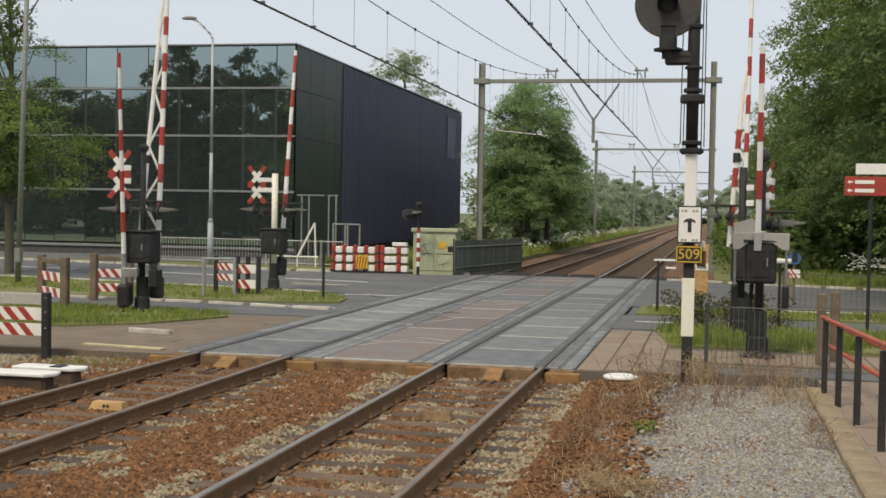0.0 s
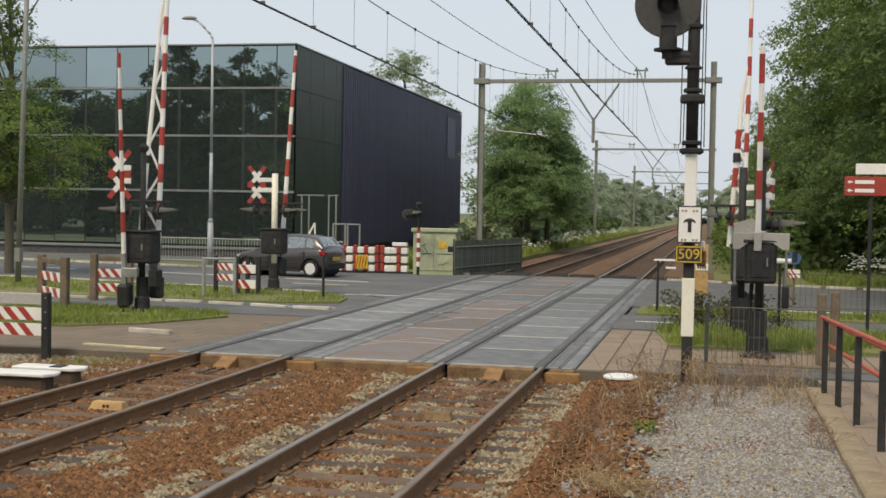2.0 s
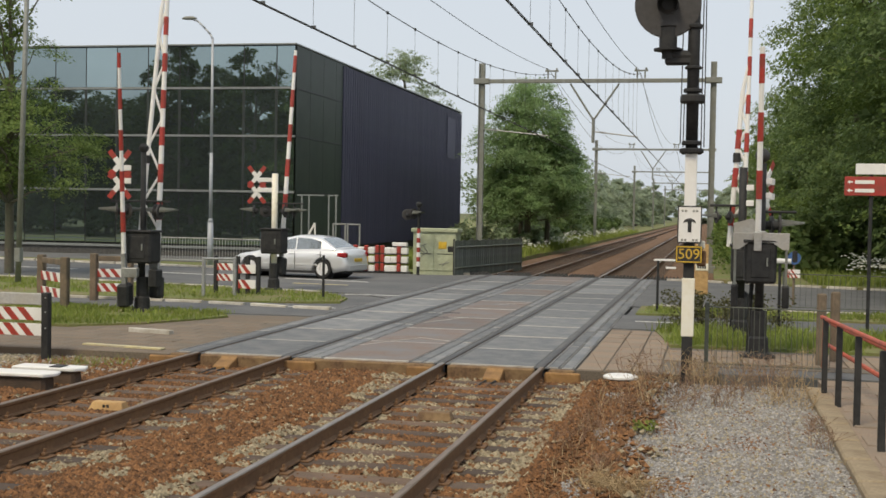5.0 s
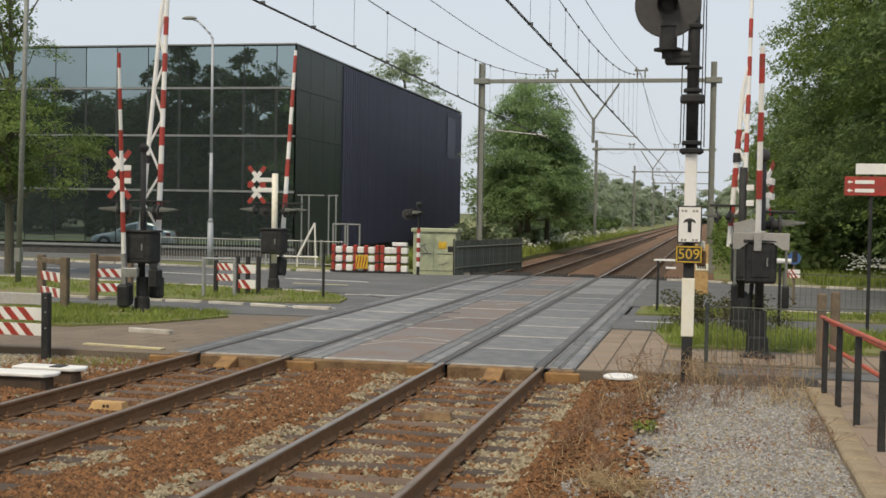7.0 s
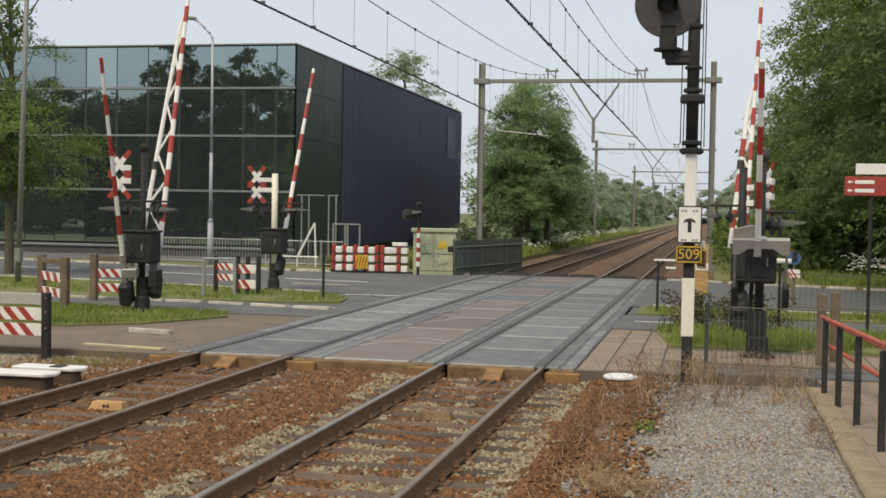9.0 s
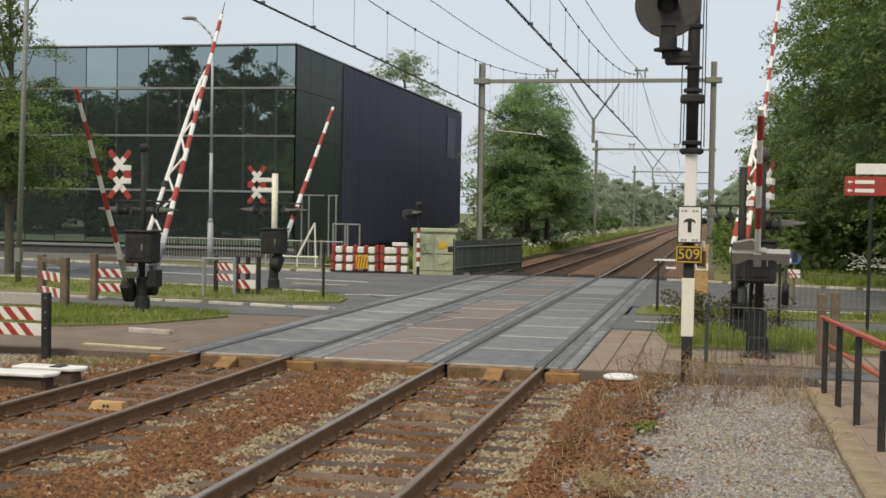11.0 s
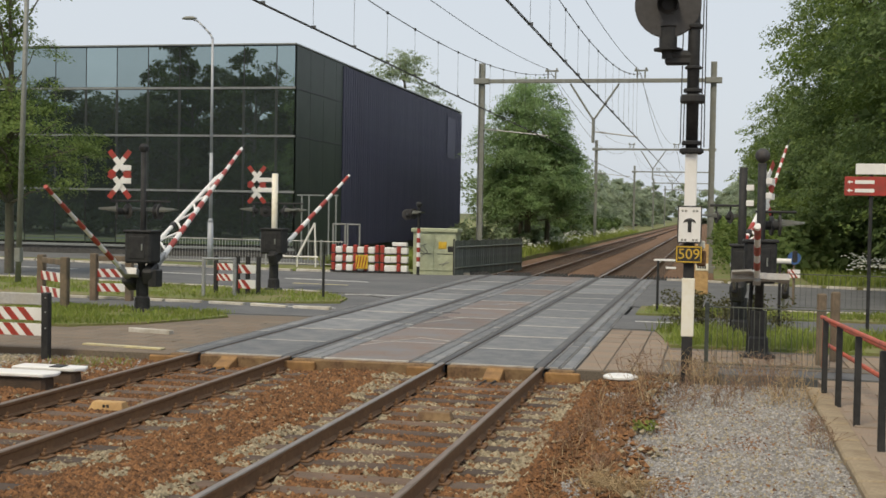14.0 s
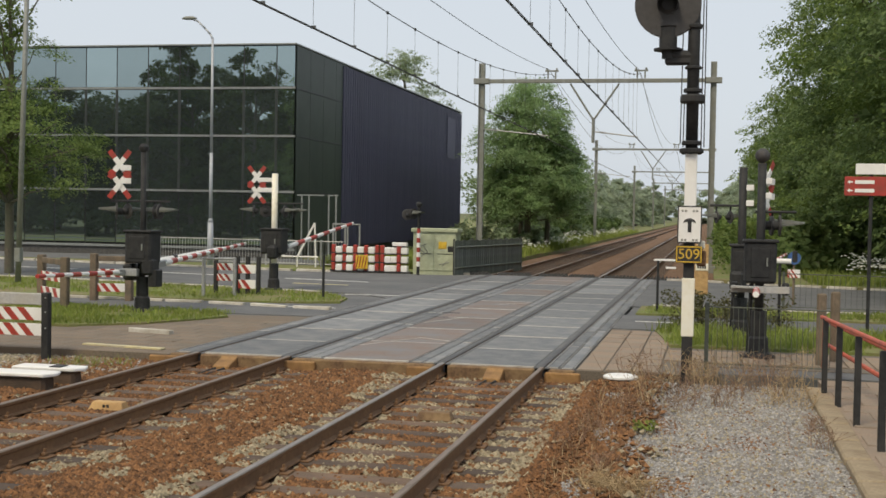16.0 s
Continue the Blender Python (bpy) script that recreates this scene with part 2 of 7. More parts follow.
def coated_glass(name, tint, rough):
    """Solar-control facade glass: a metal-oxide mirror coat with slight waviness."""
    m, nt, bs = nodes_of(name)
    f = noise_of(nt, 0.35, 3)
    hs = nt.nodes.new("ShaderNodeHueSaturation")
    rnd = nt.nodes.new("ShaderNodeObjectInfo").outputs["Random"]
    nt.links.new(contrast_to(nt, rnd, 0.82, 1.12), hs.inputs["Value"])
    nt.links.new(ramp_mix(nt, f, tint, tuple(0.8 * c for c in tint)), hs.inputs["Color"])
    nt.links.new(hs.outputs[0], bs.inputs["Base Color"])
    bs.inputs["Metallic"].default_value, bs.inputs["Roughness"].default_value = 0.92, rough
    b = nt.nodes.new("ShaderNodeBump")
    b.inputs["Strength"].default_value, b.inputs["Distance"].default_value = 0.006, 0.05
    nt.links.new(noise_of(nt, 0.8, 2), b.inputs["Height"])
    nt.links.new(b.outputs[0], bs.inputs["Normal"])
    return m


M_GLASS = coated_glass("coated_facade_glass", (0.33, 0.42, 0.44), 0.012)
# reflection of the east trees put into a dull dark green colour
M_GLASS_SIDE = surface("side_glass_dark_reflection", (0.044, 0.056, 0.048), (0.060, 0.073, 0.062), 0.40, fine=0.8, coarse=0.3, c3=(0.052, 0.069, 0.057), bump=0.0, spec=0.12)


# ---- mesh helpers ----
def part(name, bm, mat, parent=None, label="", smooth=False, kind=""):
    me = bpy.data.meshes.new(name)
    bm.normal_update()
    bm.to_mesh(me)
    bm.free()
    for mt in (mat if isinstance(mat, (list, tuple)) else [mat]):
        me.materials.append(mt)
    if smooth:
        for pl in me.polygons:
            pl.use_smooth = True
    ob = new(name, me)
    if parent is not None:
        ob.parent = parent
    if label or kind:
        tagged(ob, label=label, kind=kind)
    return ob


def thing(name, label, category, m=None, group="", kind=""):
    e = new(name)
    e.empty_display_size = 0.2
    if m is not None:
        e.matrix_world = m
    return tagged(e, label, category, group, kind)


def box(bm, x0, x1, y0, y1, z0, z1, bevel=0.0, rot=None):
    """Axis-aligned block, edges eased by bevel, optionally turned by a matrix."""
    geo = bmesh.ops.create_cube(bm, size=1.0)
    vs = geo["verts"]
    c, s = Vector(((x0 + x1) / 2, (y0 + y1) / 2, (z0 + z1) / 2)), Vector((x1 - x0, y1 - y0, z1 - z0))
    for v in vs:
        v.co = Vector((v.co.x * s.x, v.co.y * s.y, v.co.z * s.z)) + c
    if rot is not None:
        for v in vs:
            v.co = rot @ v.co
    if bevel:
        es = list({e for v in vs for e in v.link_edges})
        bmesh.ops.bevel(bm, geom=es, offset=bevel, segments=1, affect="EDGES")
    return bm


def rod(bm, a, b, r0, r1=None, n=8, caps=True):
    a, b = Vector(a), Vector(b)
    r1 = r0 if r1 is None else r1
    d = b - a
    q = d.to_track_quat("Z", "Y").to_matrix()
    rings = []
    for p, r in ((a, r0), (b, r1)):
        rings.append([bm.verts.new(p + q @ Vector((r * math.cos(2 * math.pi * i / n), r * math.sin(2 * math.pi * i / n), 0))) for i in range(n)])
    for i in range(n):
        bm.faces.new((rings[0][i], rings[0][(i + 1) % n], rings[1][(i + 1) % n], rings[1][i]))
    if caps:
        bm.faces.new(rings[0][::-1])
        bm.faces.new(rings[1])
    return bm


def lathe(bm, prof, axis="Z", at=(0, 0, 0), n=20):
    """Profile of (radius, height) turned round an axis through at."""
    at = Vector(at)
    rings = []
    for r, h in prof:
        ring = []
        for i in range(n):
            c, s = r * math.cos(2 * math.pi * i / n), r * math.sin(2 * math.pi * i / n)
            co = {"Z": (c, s, h), "Y": (c, h, -s), "X": (h, c, s)}[axis]
            ring.append(bm.verts.new(at + Vector(co)))
        rings.append(ring)
    for k in range(len(rings) - 1):
        for i in range(n):
            bm.faces.new((rings[k][i], rings[k][(i + 1) % n], rings[k + 1][(i + 1) % n], rings[k + 1][i]))
    bm.faces.new(rings[0][::-1])
    bm.faces.new(rings[-1])
    return bm


def prism(bm, pts, z0, z1):
    """Flat polygon of (x, y) pulled up from z0 to z1."""
    lo = [bm.verts.new((x, y, z0)) for x, y in pts]
    hi = [bm.verts.new((x, y, z1)) for x, y in pts]
    n = len(pts)
    bm.faces.new(hi)
    bm.faces.new(lo[::-1])
    for i in range(n):
        bm.faces.new((lo[i], lo[(i + 1) % n], hi[(i + 1) % n], hi[i]))
    return bm


def B():
    return bmesh.new()


def curve_path(name, pts, r, mat, parent=None, label=""):
    """A six-sided tube swept along points that run mostly along y."""
    bm = B()
    rings = []
    for p in pts:
        p = Vector(p)
        rings.append([bm.verts.new(p + Vector((r * math.cos(k * math.pi / 3), 0, r * math.sin(k * math.pi / 3)))) for k in range(6)])
    for a, b in zip(rings[:-1], rings[1:]):
        for k in range(6):
            bm.faces.new((a[k], a[(k + 1) % 6], b[(k + 1) % 6], b[k]))
    bm.faces.new(rings[0])
    bm.faces.new(rings[-1][::-1])
    return part(name, bm, mat, parent, label, smooth=True)


def soup(name, verts, faces, mats, idx=None, parent=None):
    me = bpy.data.meshes.new(name)
    me.from_pydata(verts, [], faces)
    for mt in (mats if isinstance(mats, (list, tuple)) else [mats]):
        me.materials.append(mt)
    if idx is not None:
        me.polygons.foreach_set("material_index", idx)
    me.update()
    ob = new(name, me)
    if parent is not None:
        ob.parent = parent
    return ob


# ---- the large structure ----
TRACKS = (0.0, -3.94)          # centre lines, rail heads at z = 0
Y0, Y1 = 18.1, 44.6            # the crossing deck along the tracks
NEAR, FAR = -30.0, 420.0

bm = B()
prism(bm, [(-1500, -1500), (1500, -1500), (1500, 3000), (-1500, 3000)], -0.9, -0.36)
tagged(part("ground", bm, M_GROUND), "flat grassy land round the railway", "ground", kind="structure")


def ballast_bed(name, ya, yb):
    """Ballast with sleepers' cribs level, a heap between the tracks and falling shoulders."""
    xs = np.concatenate([np.linspace(-8.2, -5.9, 8), np.linspace(-5.7, 2.0, 40), np.linspace(2.2, 3.6, 6)])
    ny = max(2, int((yb - ya) / 0.22)) if yb - ya < 40 else 60
    ys = np.linspace(ya, yb, ny)
    verts, faces = [], []
    for y in ys:
        for x in xs:
            d = min(abs(x - TRACKS[0]), abs(x - TRACKS[1]))
            z = -0.225
            if d > 1.35:
                z += 0.05 * min(1, (d - 1.35) / 0.3)
            if x > 1.5:
                z += 0.11 * min(1, (x - 1.5) / 0.7) - 0.12 * min(1, max(0, x - 2.2) / 0.4)
            if x < -6.0:
                z -= 0.10 * (-6.0 - x)
            z += 0.03 * (noise.noise((x * 1.3, y * 1.3, 3)) + 0.6 * noise.noise((x * 5, y * 5, 7)))
            verts.append((x, y, z))
    nx = len(xs)
    for j in range(ny - 1):
        for i in range(nx - 1):
            faces.append((j * nx + i, j * nx + i + 1, (j + 1) * nx + i + 1, (j + 1) * nx + i))
    ob = soup(name, verts, faces, M_BALLAST)
    return tagged(ob, "rust-brown stone ballast under the rails", "ballast", kind="structure")


ballast_bed("ballast_bed", 4.0, Y0 - 0.02)
ballast_bed("ballast_bed", Y1 + 0.02, FAR)
ballast_bed("ballast_bed", NEAR, 3.98)


def stones(name, label, n, xr, yr, zf, size, mats, weights, accept):
    """Loose stones, eight-faced and crooked, strewn on a bed."""
    rg = np.random.RandomState(len(name) * 7 + n)
    verts, faces, idx = [], [], []
    tries = 0
    while len(idx) < n * 8 and tries < n * 6:
        tries += 1
        x, y = rg.uniform(*xr), yr[0] + (yr[1] - yr[0]) * rg.rand() ** 1.35
        a = accept(x, y, rg.rand())
        if a is None:
            continue
        s = size * rg.uniform(0.6, 1.25)
        z = zf(x, y)
        base = len(verts)
        ang = rg.uniform(0, 6.28)
        for k in range(4):
            r = s * rg.uniform(0.4, 0.62)
            verts.append((x + r * math.cos(ang + k * 1.571), y + r * math.sin(ang + k * 1.571), z + s * rg.uniform(-0.05, 0.2)))
        verts.append((x + s * rg.uniform(-0.2, 0.2), y + s * rg.uniform(-0.2, 0.2), z + s * rg.uniform(0.35, 0.55)))
        verts.append((x, y, z - 0.3 * s))
        for k in range(4):
            faces.append((base + k, base + (k + 1) % 4, base + 4))
            faces.append((base + (k + 1) % 4, base + k, base + 5))
        idx += [a] * 8
    ob = soup(name, verts, faces, mats, idx)
    return tagged(ob, label, "stones", kind="stuff")


def ballast_choice(x, y, u):
    d = min(abs(x - TRACKS[0]), abs(x - TRACKS[1]))
    if abs(d - 0.7525) < 0.09:
        return None
    pale = 0.7 * noise.noise((x * 1.7, y * 0.8, 11)) + 0.5 * noise.noise((x * 4.1, y * 3.0, 4)) + (0.22 if 0.75 < d < 1.5 else 0.05 if d < 0.75 else -0.3) + (0.08 if x > -2.4 else -0.22)
    on_sleeper = d < 1.3 and ((y + 0.13) % 0.6) < 0.26
    if on_sleeper and u > 0.16:
        return None
    if x > 1.6 and u > 1.05 - 0.95 * (x - 1.6) + 0.25 * noise.noise((x * 2.2, y * 1.6, 21)):
        return None
    return 1 if pale > 0.15 and u < 0.78 and x < 1.5 else (1 if u < 0.03 else 0)


stones("ballast_stones", "loose rust-brown and pale ballast stones", 54000, (-7.4, 3.1), (8.6, Y0 - 0.15),
       lambda x, y: -0.205 + 0.045 * min(1, max(0, min(abs(x), abs(x + 3.94)) - 1.2) / 0.4) + 0.11 * min(1, max(0, x - 1.5) / 0.7) + 0.03 * min(1, max(0, x - 2.2) / 0.3), 0.070, [M_STONE_BROWN, M_STONE_PALE], None, ballast_choice)

# rails, one long mesh each
def rail(x, ya, yb, top, name="rail"):
    bm = B()
    prof = [(-0.068, -0.172), (0.068, -0.172), (0.068, -0.160), (0.012, -0.140), (0.009, -0.055), (0.034, -0.038),
            (0.036, -0.010), (0.028, 0.0), (-0.028, 0.0), (-0.036, -0.010), (-0.034, -0.038), (-0.009, -0.055), (-0.012, -0.140), (-0.068, -0.160)]
    n = len(prof)
    rings = [[bm.verts.new((x + px_, yy, z)) for px_, z in prof] for yy in (ya, Y0, Y1, yb)]
    for k in range(3):
        a, b = rings[k], rings[k + 1]
        for i in range(n):
            f = bm.faces.new((a[i], a[(i + 1) % n], b[(i + 1) % n], b[i]))
            if i in (6, 7, 8):
                f.material_index = 2 if k == 1 else 1
    bm.faces.new(rings[0][::-1])
    bm.faces.new(rings[-1])
    return part(name, bm, [M_RAIL, top, M_RAILDARK])


for cx in TRACKS:
    track = thing("railway_track", "rusty running rails on dark timber sleepers in ballast", "railway track", pose(cx, 0, 0), "two parallel tracks")
    for sx in (-0.7525, 0.7525):
        r = rail(sx, NEAR, FAR, M_RAILSHINE if cx == 0 and sx < 0 else M_RAILTOP)
        r.parent = track
    # sleepers: near ones as parts on one mesh, the far rest joined
    bm = B()
    box(bm, -1.3, 1.3, -0.125, 0.125, -0.36, -0.182, 0.012)
    s0 = part("sleeper", bm, M_SLEEPER, track, "dark weathered timber sleeper")
    s0.location.y = 8.4
    k = 1
    y = 8.4 + 0.6
    plates = []
    while y < Y0 - 0.2:
        s = s0.copy()
        scene.collection.objects.link(s)
        s.location.y = y + random.uniform(-0.02, 0.02)
        s.rotation_euler.z = random.uniform(-0.012, 0.012)
        y += 0.6
    bm = B()
    y = Y1 + 0.5
    while y < 140:
        box(bm, -1.3, 1.3, y - 0.125, y + 0.125, -0.34, -0.182)
        y += 0.6
    tagged(part("far_sleeper_rest", bm, M_SLEEPER, track), kind="stuff")
    # rail chairs and clips
    bm = B()
    box(bm, -0.16, 0.16, -0.09, 0.09, -0.184, -0.163, 0.006)
    for sx in (-0.085, 0.085):
        box(bm, sx - 0.025, sx + 0.025, -0.05, 0.05, -0.165, -0.125, 0.01)
        rod(bm, (sx, 0, -0.13), (sx, 0, -0.095), 0.018, n=6)
    c0 = part("rail_chair", bm, M_RAIL, track)
    first = True
    y = 8.4
    while y < Y0 - 0.2:
        for sx in (-0.7525, 0.7525):
            if first:
                c = c0
                first = False
            else:
                c = c0.copy()
                scene.collection.objects.link(c)
            c.location = (sx, y, 0)
        y += 0.6


def slab(name, pts, z0, z1, mat, label, cat):
    bm = B()
    prism(bm, pts, z0, z1)
    return tagged(part(name, bm, mat), label, cat, kind="structure")


# road and paths left and right of the deck; the road runs slightly askew to the tracks
SK = -0.2


def ry(x, y):
    return y + SK * x


slab("subgrade_west", [(-60, 18.4), (-5.2, 18.4), (-5.2, 44.3), (-60, 53)], -0.34, -0.04, M_ROAD, "worn asphalt under paths and islands", "road")
slab("subgrade_east", [(1.3, 18.5), (60, 18.9), (60, 31), (8, 41.5), (1.3, 44.2)], -0.34, -0.04, M_ROAD, "worn asphalt under paths and islands", "road")
# one road sheet under everything of the crossing, west and east
slab("road_west", [(-90, ry(-90, 32.0)), (-6.2, ry(-6.2, 32.0) - 0.6), (-5.095, 31.2), (-5.095, 44.4), (-6.2, 43.6), (-12, 43.3), (-90, ry(-90, 41.0))], -0.34, -0.012, M_ROAD,
     "worn grey asphalt road leading to the crossing", "road")
slab("road_east", [(1.245, 31.2), (90, ry(90, 32.0)), (90, ry(90, 42.5)), (8, 41.6), (1.245, 44.4)], -0.34, -0.012, M_ROAD, "worn grey asphalt road leading to the crossing", "road")
slab("cycle_path_west", [(-60, 26.3), (-5.095, 25.2), (-5.095, 28.9), (-7.0, 28.3), (-60, 29.4)], -0.34, -0.015, M_ROAD, "grey asphalt cycle path beside the road", "cycle path")
slab("cycle_path_east", [(1.245, 25.0), (40, 24.0), (40, 27.0), (1.245, 28.5)], -0.34, -0.015, M_ROAD, "grey asphalt cycle path beside the road", "cycle path")
slab("footpath_bed_west", [(-60, 17.9), (-5.095, 17.9), (-5.095, 25.2), (-7.2, 24.9), (-8.6, 21.2), (-60, 21.0)], -0.34, -0.03, M_PATH, "worn gritty brown-grey footpath bed", "pavement")
slab("footpath_bed_east", [(1.245, 18.1), (3.3, 18.1), (3.3, 19.3), (60, 18.6), (60, 20.9), (2.4, 21.8), (1.9, 24.9), (1.245, 25.0)], -0.34, -0.03, M_PAVEBED, "sandy brown footpath bed", "pavement")
# grass islands and verges
slab("grass_island_near", [(-60, 21.2), (-8.7, 21.3), (-7.6, 22.2), (-6.7, 24.3), (-7.3, 25.3), (-60, 26.2)], -0.34, 0.01, M_VERGE, "trodden grass island round the barrier mast", "grass")
slab("grass_island_far", [(-60, 29.5), (-7.1, 28.5), (-5.75, 29.2), (-6.0, 30.6), (-7.0, 32.2), (-12, 33.6), (-60, 43.3)], -0.34, 0.012, M_VERGE, "trodden grass island between cycle path and road", "grass")
slab("verge_west", [(-400, 121), (-90, 59.5), (-12, 43.9), (-7.6, 44.3), (-6.25, 51.0), (-6.25, FAR), (-400, FAR)], -0.34, 0.02, M_VERGE, "rough grass verge along the road and railway", "grass")
slab("forecourt", [(-70, 48.4), (-11.2, 47.5), (-11.2, 50), (-15.0, 52.85), (-70, 52.85)], -0.3, 0.036, M_ROAD, "grey asphalt forecourt before the office", "forecourt")
slab("verge_east", [(3.3, 45.2), (8, 42.0), (90, 25.5), (400, 20), (400, FAR), (3.3, FAR)], -0.34, 0.03, M_VERGE, "rough grass verge under the trees", "grass")
slab("grass_island_east", [(1.5, 28.7), (40, 27.3), (40, 24.9), (90, 14.2), (90, 24.0), (8, 39.0 - 8.5), (1.5, 31.2)], -0.34, 0.012, M_VERGE, "rough grass between cycle path and road", "grass")
slab("grass_island_east_near", [(2.5, 21.9), (60, 21.0), (60, 23.4), (2.1, 24.8)], -0.34, 0.014, M_VERGE, "rough grass beside the barrier mast", "grass")
# grey gravel service strip and the raised tan edging of the platform ramp
edge = []
y = 17.4
while y > 8.0:
    edge.append((2.26 + 0.30 * max(0, y - 14.2) + 0.55 * noise.noise((y * 0.7, 3, 8)) + 0.30 * noise.noise((y * 2.6, 3, 9)), y))
    y -= 0.22
slab("gravel_strip", [(2.4, -20), (4.43, -20), (4.43, 17.45)] + edge, -0.34, -0.055, M_GRAVEL, "grey gravel service strip beside the track", "gravel")
stones("gravel_chips", "loose grey gravel chips", 30000, (1.7, 4.42), (8.4, 17.4), lambda x, y: -0.06, 0.042,
       [M_STONE_GREY, M_STONE_BROWN, M_STONE_PALE], None,
       lambda x, y, u: (None if x < 2.35 + 0.05 * max(0, y - 11.5) + 0.25 * max(0, y - 14.5) - 0.1 + 0.55 * noise.noise((y * 0.8, 1, 2)) + 0.7 * noise.noise((x * 7, y * 7, 4)) and u < 0.6 else 1 if x < 2.12 + 0.5 * noise.noise((x * 2, y * 1.1, 13)) or u < 0.045 + max(0, 0.38 - 0.55 * abs(x - 2.4) + 0.8 * noise.noise((x * 1.5, y * 0.9, 6))) else 2 if u < 0.26 else 0))
slab("dirt_strip", [(-20, 15.0), (-7.2, 15.2), (-6.6, 15.9), (-6.2, 16.2), (-5.9, 17.0), (-5.6, 17.88), (-20, 17.88)], -0.36, -0.15, M_DIRT, "pale gritty dirt beside the footpath", "dirt")
stones("dirt_stones", "loose pale and brown stones beside the footpath", 15000, (-10.5, -4.95), (14.6, 17.88), lambda x, y: -0.155 - 0.06 * max(0, 15.4 - y), 0.075,
       [M_STONE_GREY, M_STONE_BROWN, M_STONE_PALE], None,
       lambda x, y, u: None if x > -5.25 and y < 16.5 else (1 if u < 0.5 + 1.1 * noise.noise((x * 0.9, y * 1.3, 5)) + 0.35 * (x + 6.2) else 2 if u < 0.85 else 0))
slab("platform_ramp", [(4.66, -20), (60, -20), (60, 18.0), (4.66, 18.0)], -0.34, 0.0, M_PAVE, "brown paved platform end", "pavement")

# kerbs of pale stone along the islands
bm = B()
box(bm, -0.48, 0.48, -0.07, 0.07, -0.2, 0.045, 0.015)
k_me = part("kerb_stone", bm, M_KERB)
kerb = thing("kerb_line", "pale worn kerb stones edging the grass islands", "kerb", kind="structure")
k_me.parent = kerb
first = True


def kerb_run(a, b, tilt=0.0):
    global first
    a, b = Vector(a), Vector(b)
    n = max(1, int((b - a).length))
    for i in range(n):
        p = a + (b - a) * ((i + 0.5) / n)
        if first:
            o = k_me
            first = False
        else:
            o = k_me.copy()
            scene.collection.objects.link(o)
        o.location = (p.x, p.y + random.uniform(-0.02, 0.02), 0.0 + random.uniform(-0.01, 0.008))
        o.rotation_euler = (random.uniform(-0.05, 0.05), random.uniform(-0.02, 0.02), math.atan2(b.y - a.y, b.x - a.x) + random.uniform(-0.015, 0.015))


kerb_run((-20, 28.3), (-8.7, 27.7))
kerb_run((-8.6, 27.6), (-5.2, 26.95))
kerb_run((-7.6, 20.95), (-5.9, 20.5))
kerb_run((-26, 25.7), (-13, 25.6))
kerb_run((-26, 36.4), (-12.0, 33.66))
kerb_run((-12.0, 33.62), (-7.1, 32.3))
kerb_run((-30, 47.4), (-12.1, 43.85))
kerb_run((-12, 43.8), (-5.4, 44.55))
kerb_run((1.6, 44.6), (7.9, 42.0))
kerb_run((8, 41.95), (30, 37.6))
kerb_run((1.75, 31.25), (7.9, 30.6))
kerb_run((2.2, 24.9), (14, 24.5))

# ---- office block of dark glass ----
BX, BY, BH, BYE, BXW = -15.26, 53.0, 9.74, 90.6, -42.8
GLASS_END = 60.24
LEVELS = [0.53, 3.04, 5.56, 7.73, 9.68]
block = thing("office_building", "black glass office block with dark blue metal cladding", "building", pose(BX, BY, 0))
bm = B()
box(bm, BXW - BX, -0.10, 0.10, BYE - BY, 0.0, BH - 0.07)
part("core", bm, M_FRAME, block)
bm = B()
box(bm, BXW - BX - 0.1, 0.06, -0.06, BYE - BY + 0.1, BH - 0.07, BH, 0.01)
part("parapet", bm, M_BAND, block, "thin dark roof edge")
bm = B()
box(bm, BXW - BX, 0.03, -0.03, 0.2, -0.1, 0.36)
part("plinth", bm, M_ROOF, block, "dark plinth")
bm = B()
box(bm, BXW - BX - 0.1, 0.10, -0.12, -0.04, 0.38, 0.50, 0.01)
part("base_rail", bm, M_BAND, block, "pale grey base rail")
for k, z in enumerate(LEVELS[1:4]):
    bm = B()
    box(bm, BXW - BX, 0.02, -0.05, 0.0, z - 0.048, z + 0.048, 0.008)
    part("storey_rail", bm, M_BAND, block, "pale horizontal storey rail")
    bm = B()
    box(bm, 0.0, 0.035, 0.05, GLASS_END - BY, z - 0.035, z + 0.035, 0.006)
    part("storey_rail", bm, M_FRAME, block)
cols = [0.0, 0.883]
while cols[-1] < BX - BXW - 1.6:
    cols.append(cols[-1] + 1.563)
rg = random.Random(5)
for a, b in zip(cols[:-1], cols[1:]):
    for z0, z1 in zip(LEVELS[:-1], LEVELS[1:]):
        bm = B()
        w, h = (b - a) - 0.05, (z1 - z0) - 0.13
        box(bm, -w / 2, w / 2, 0, 0.014, -h / 2, h / 2)
        pn = part("pane", bm, M_GLASS, block)
        pn.location = (-(a + b) / 2, -0.012, (z0 + z1) / 2)
        pn.rotation_euler = (radians(rg.uniform(-0.12, 0.12)), 0, radians(rg.uniform(-0.18, 0.18)))
# thin strips added before the glass to paint pale reflected streaks
for a in cols[1:]:
    bm = B()
    box(bm, -a - 0.06, -a + 0.06, -0.022, -0.016, 3.10, 5.50)
    box(bm, -a - 0.06, -a + 0.06, -0.022, -0.016, 5.62, 7.67)
    part("reflection_streak", bm, M_STREAK, block, "grey-green strip standing in for a reflected vertical streak")
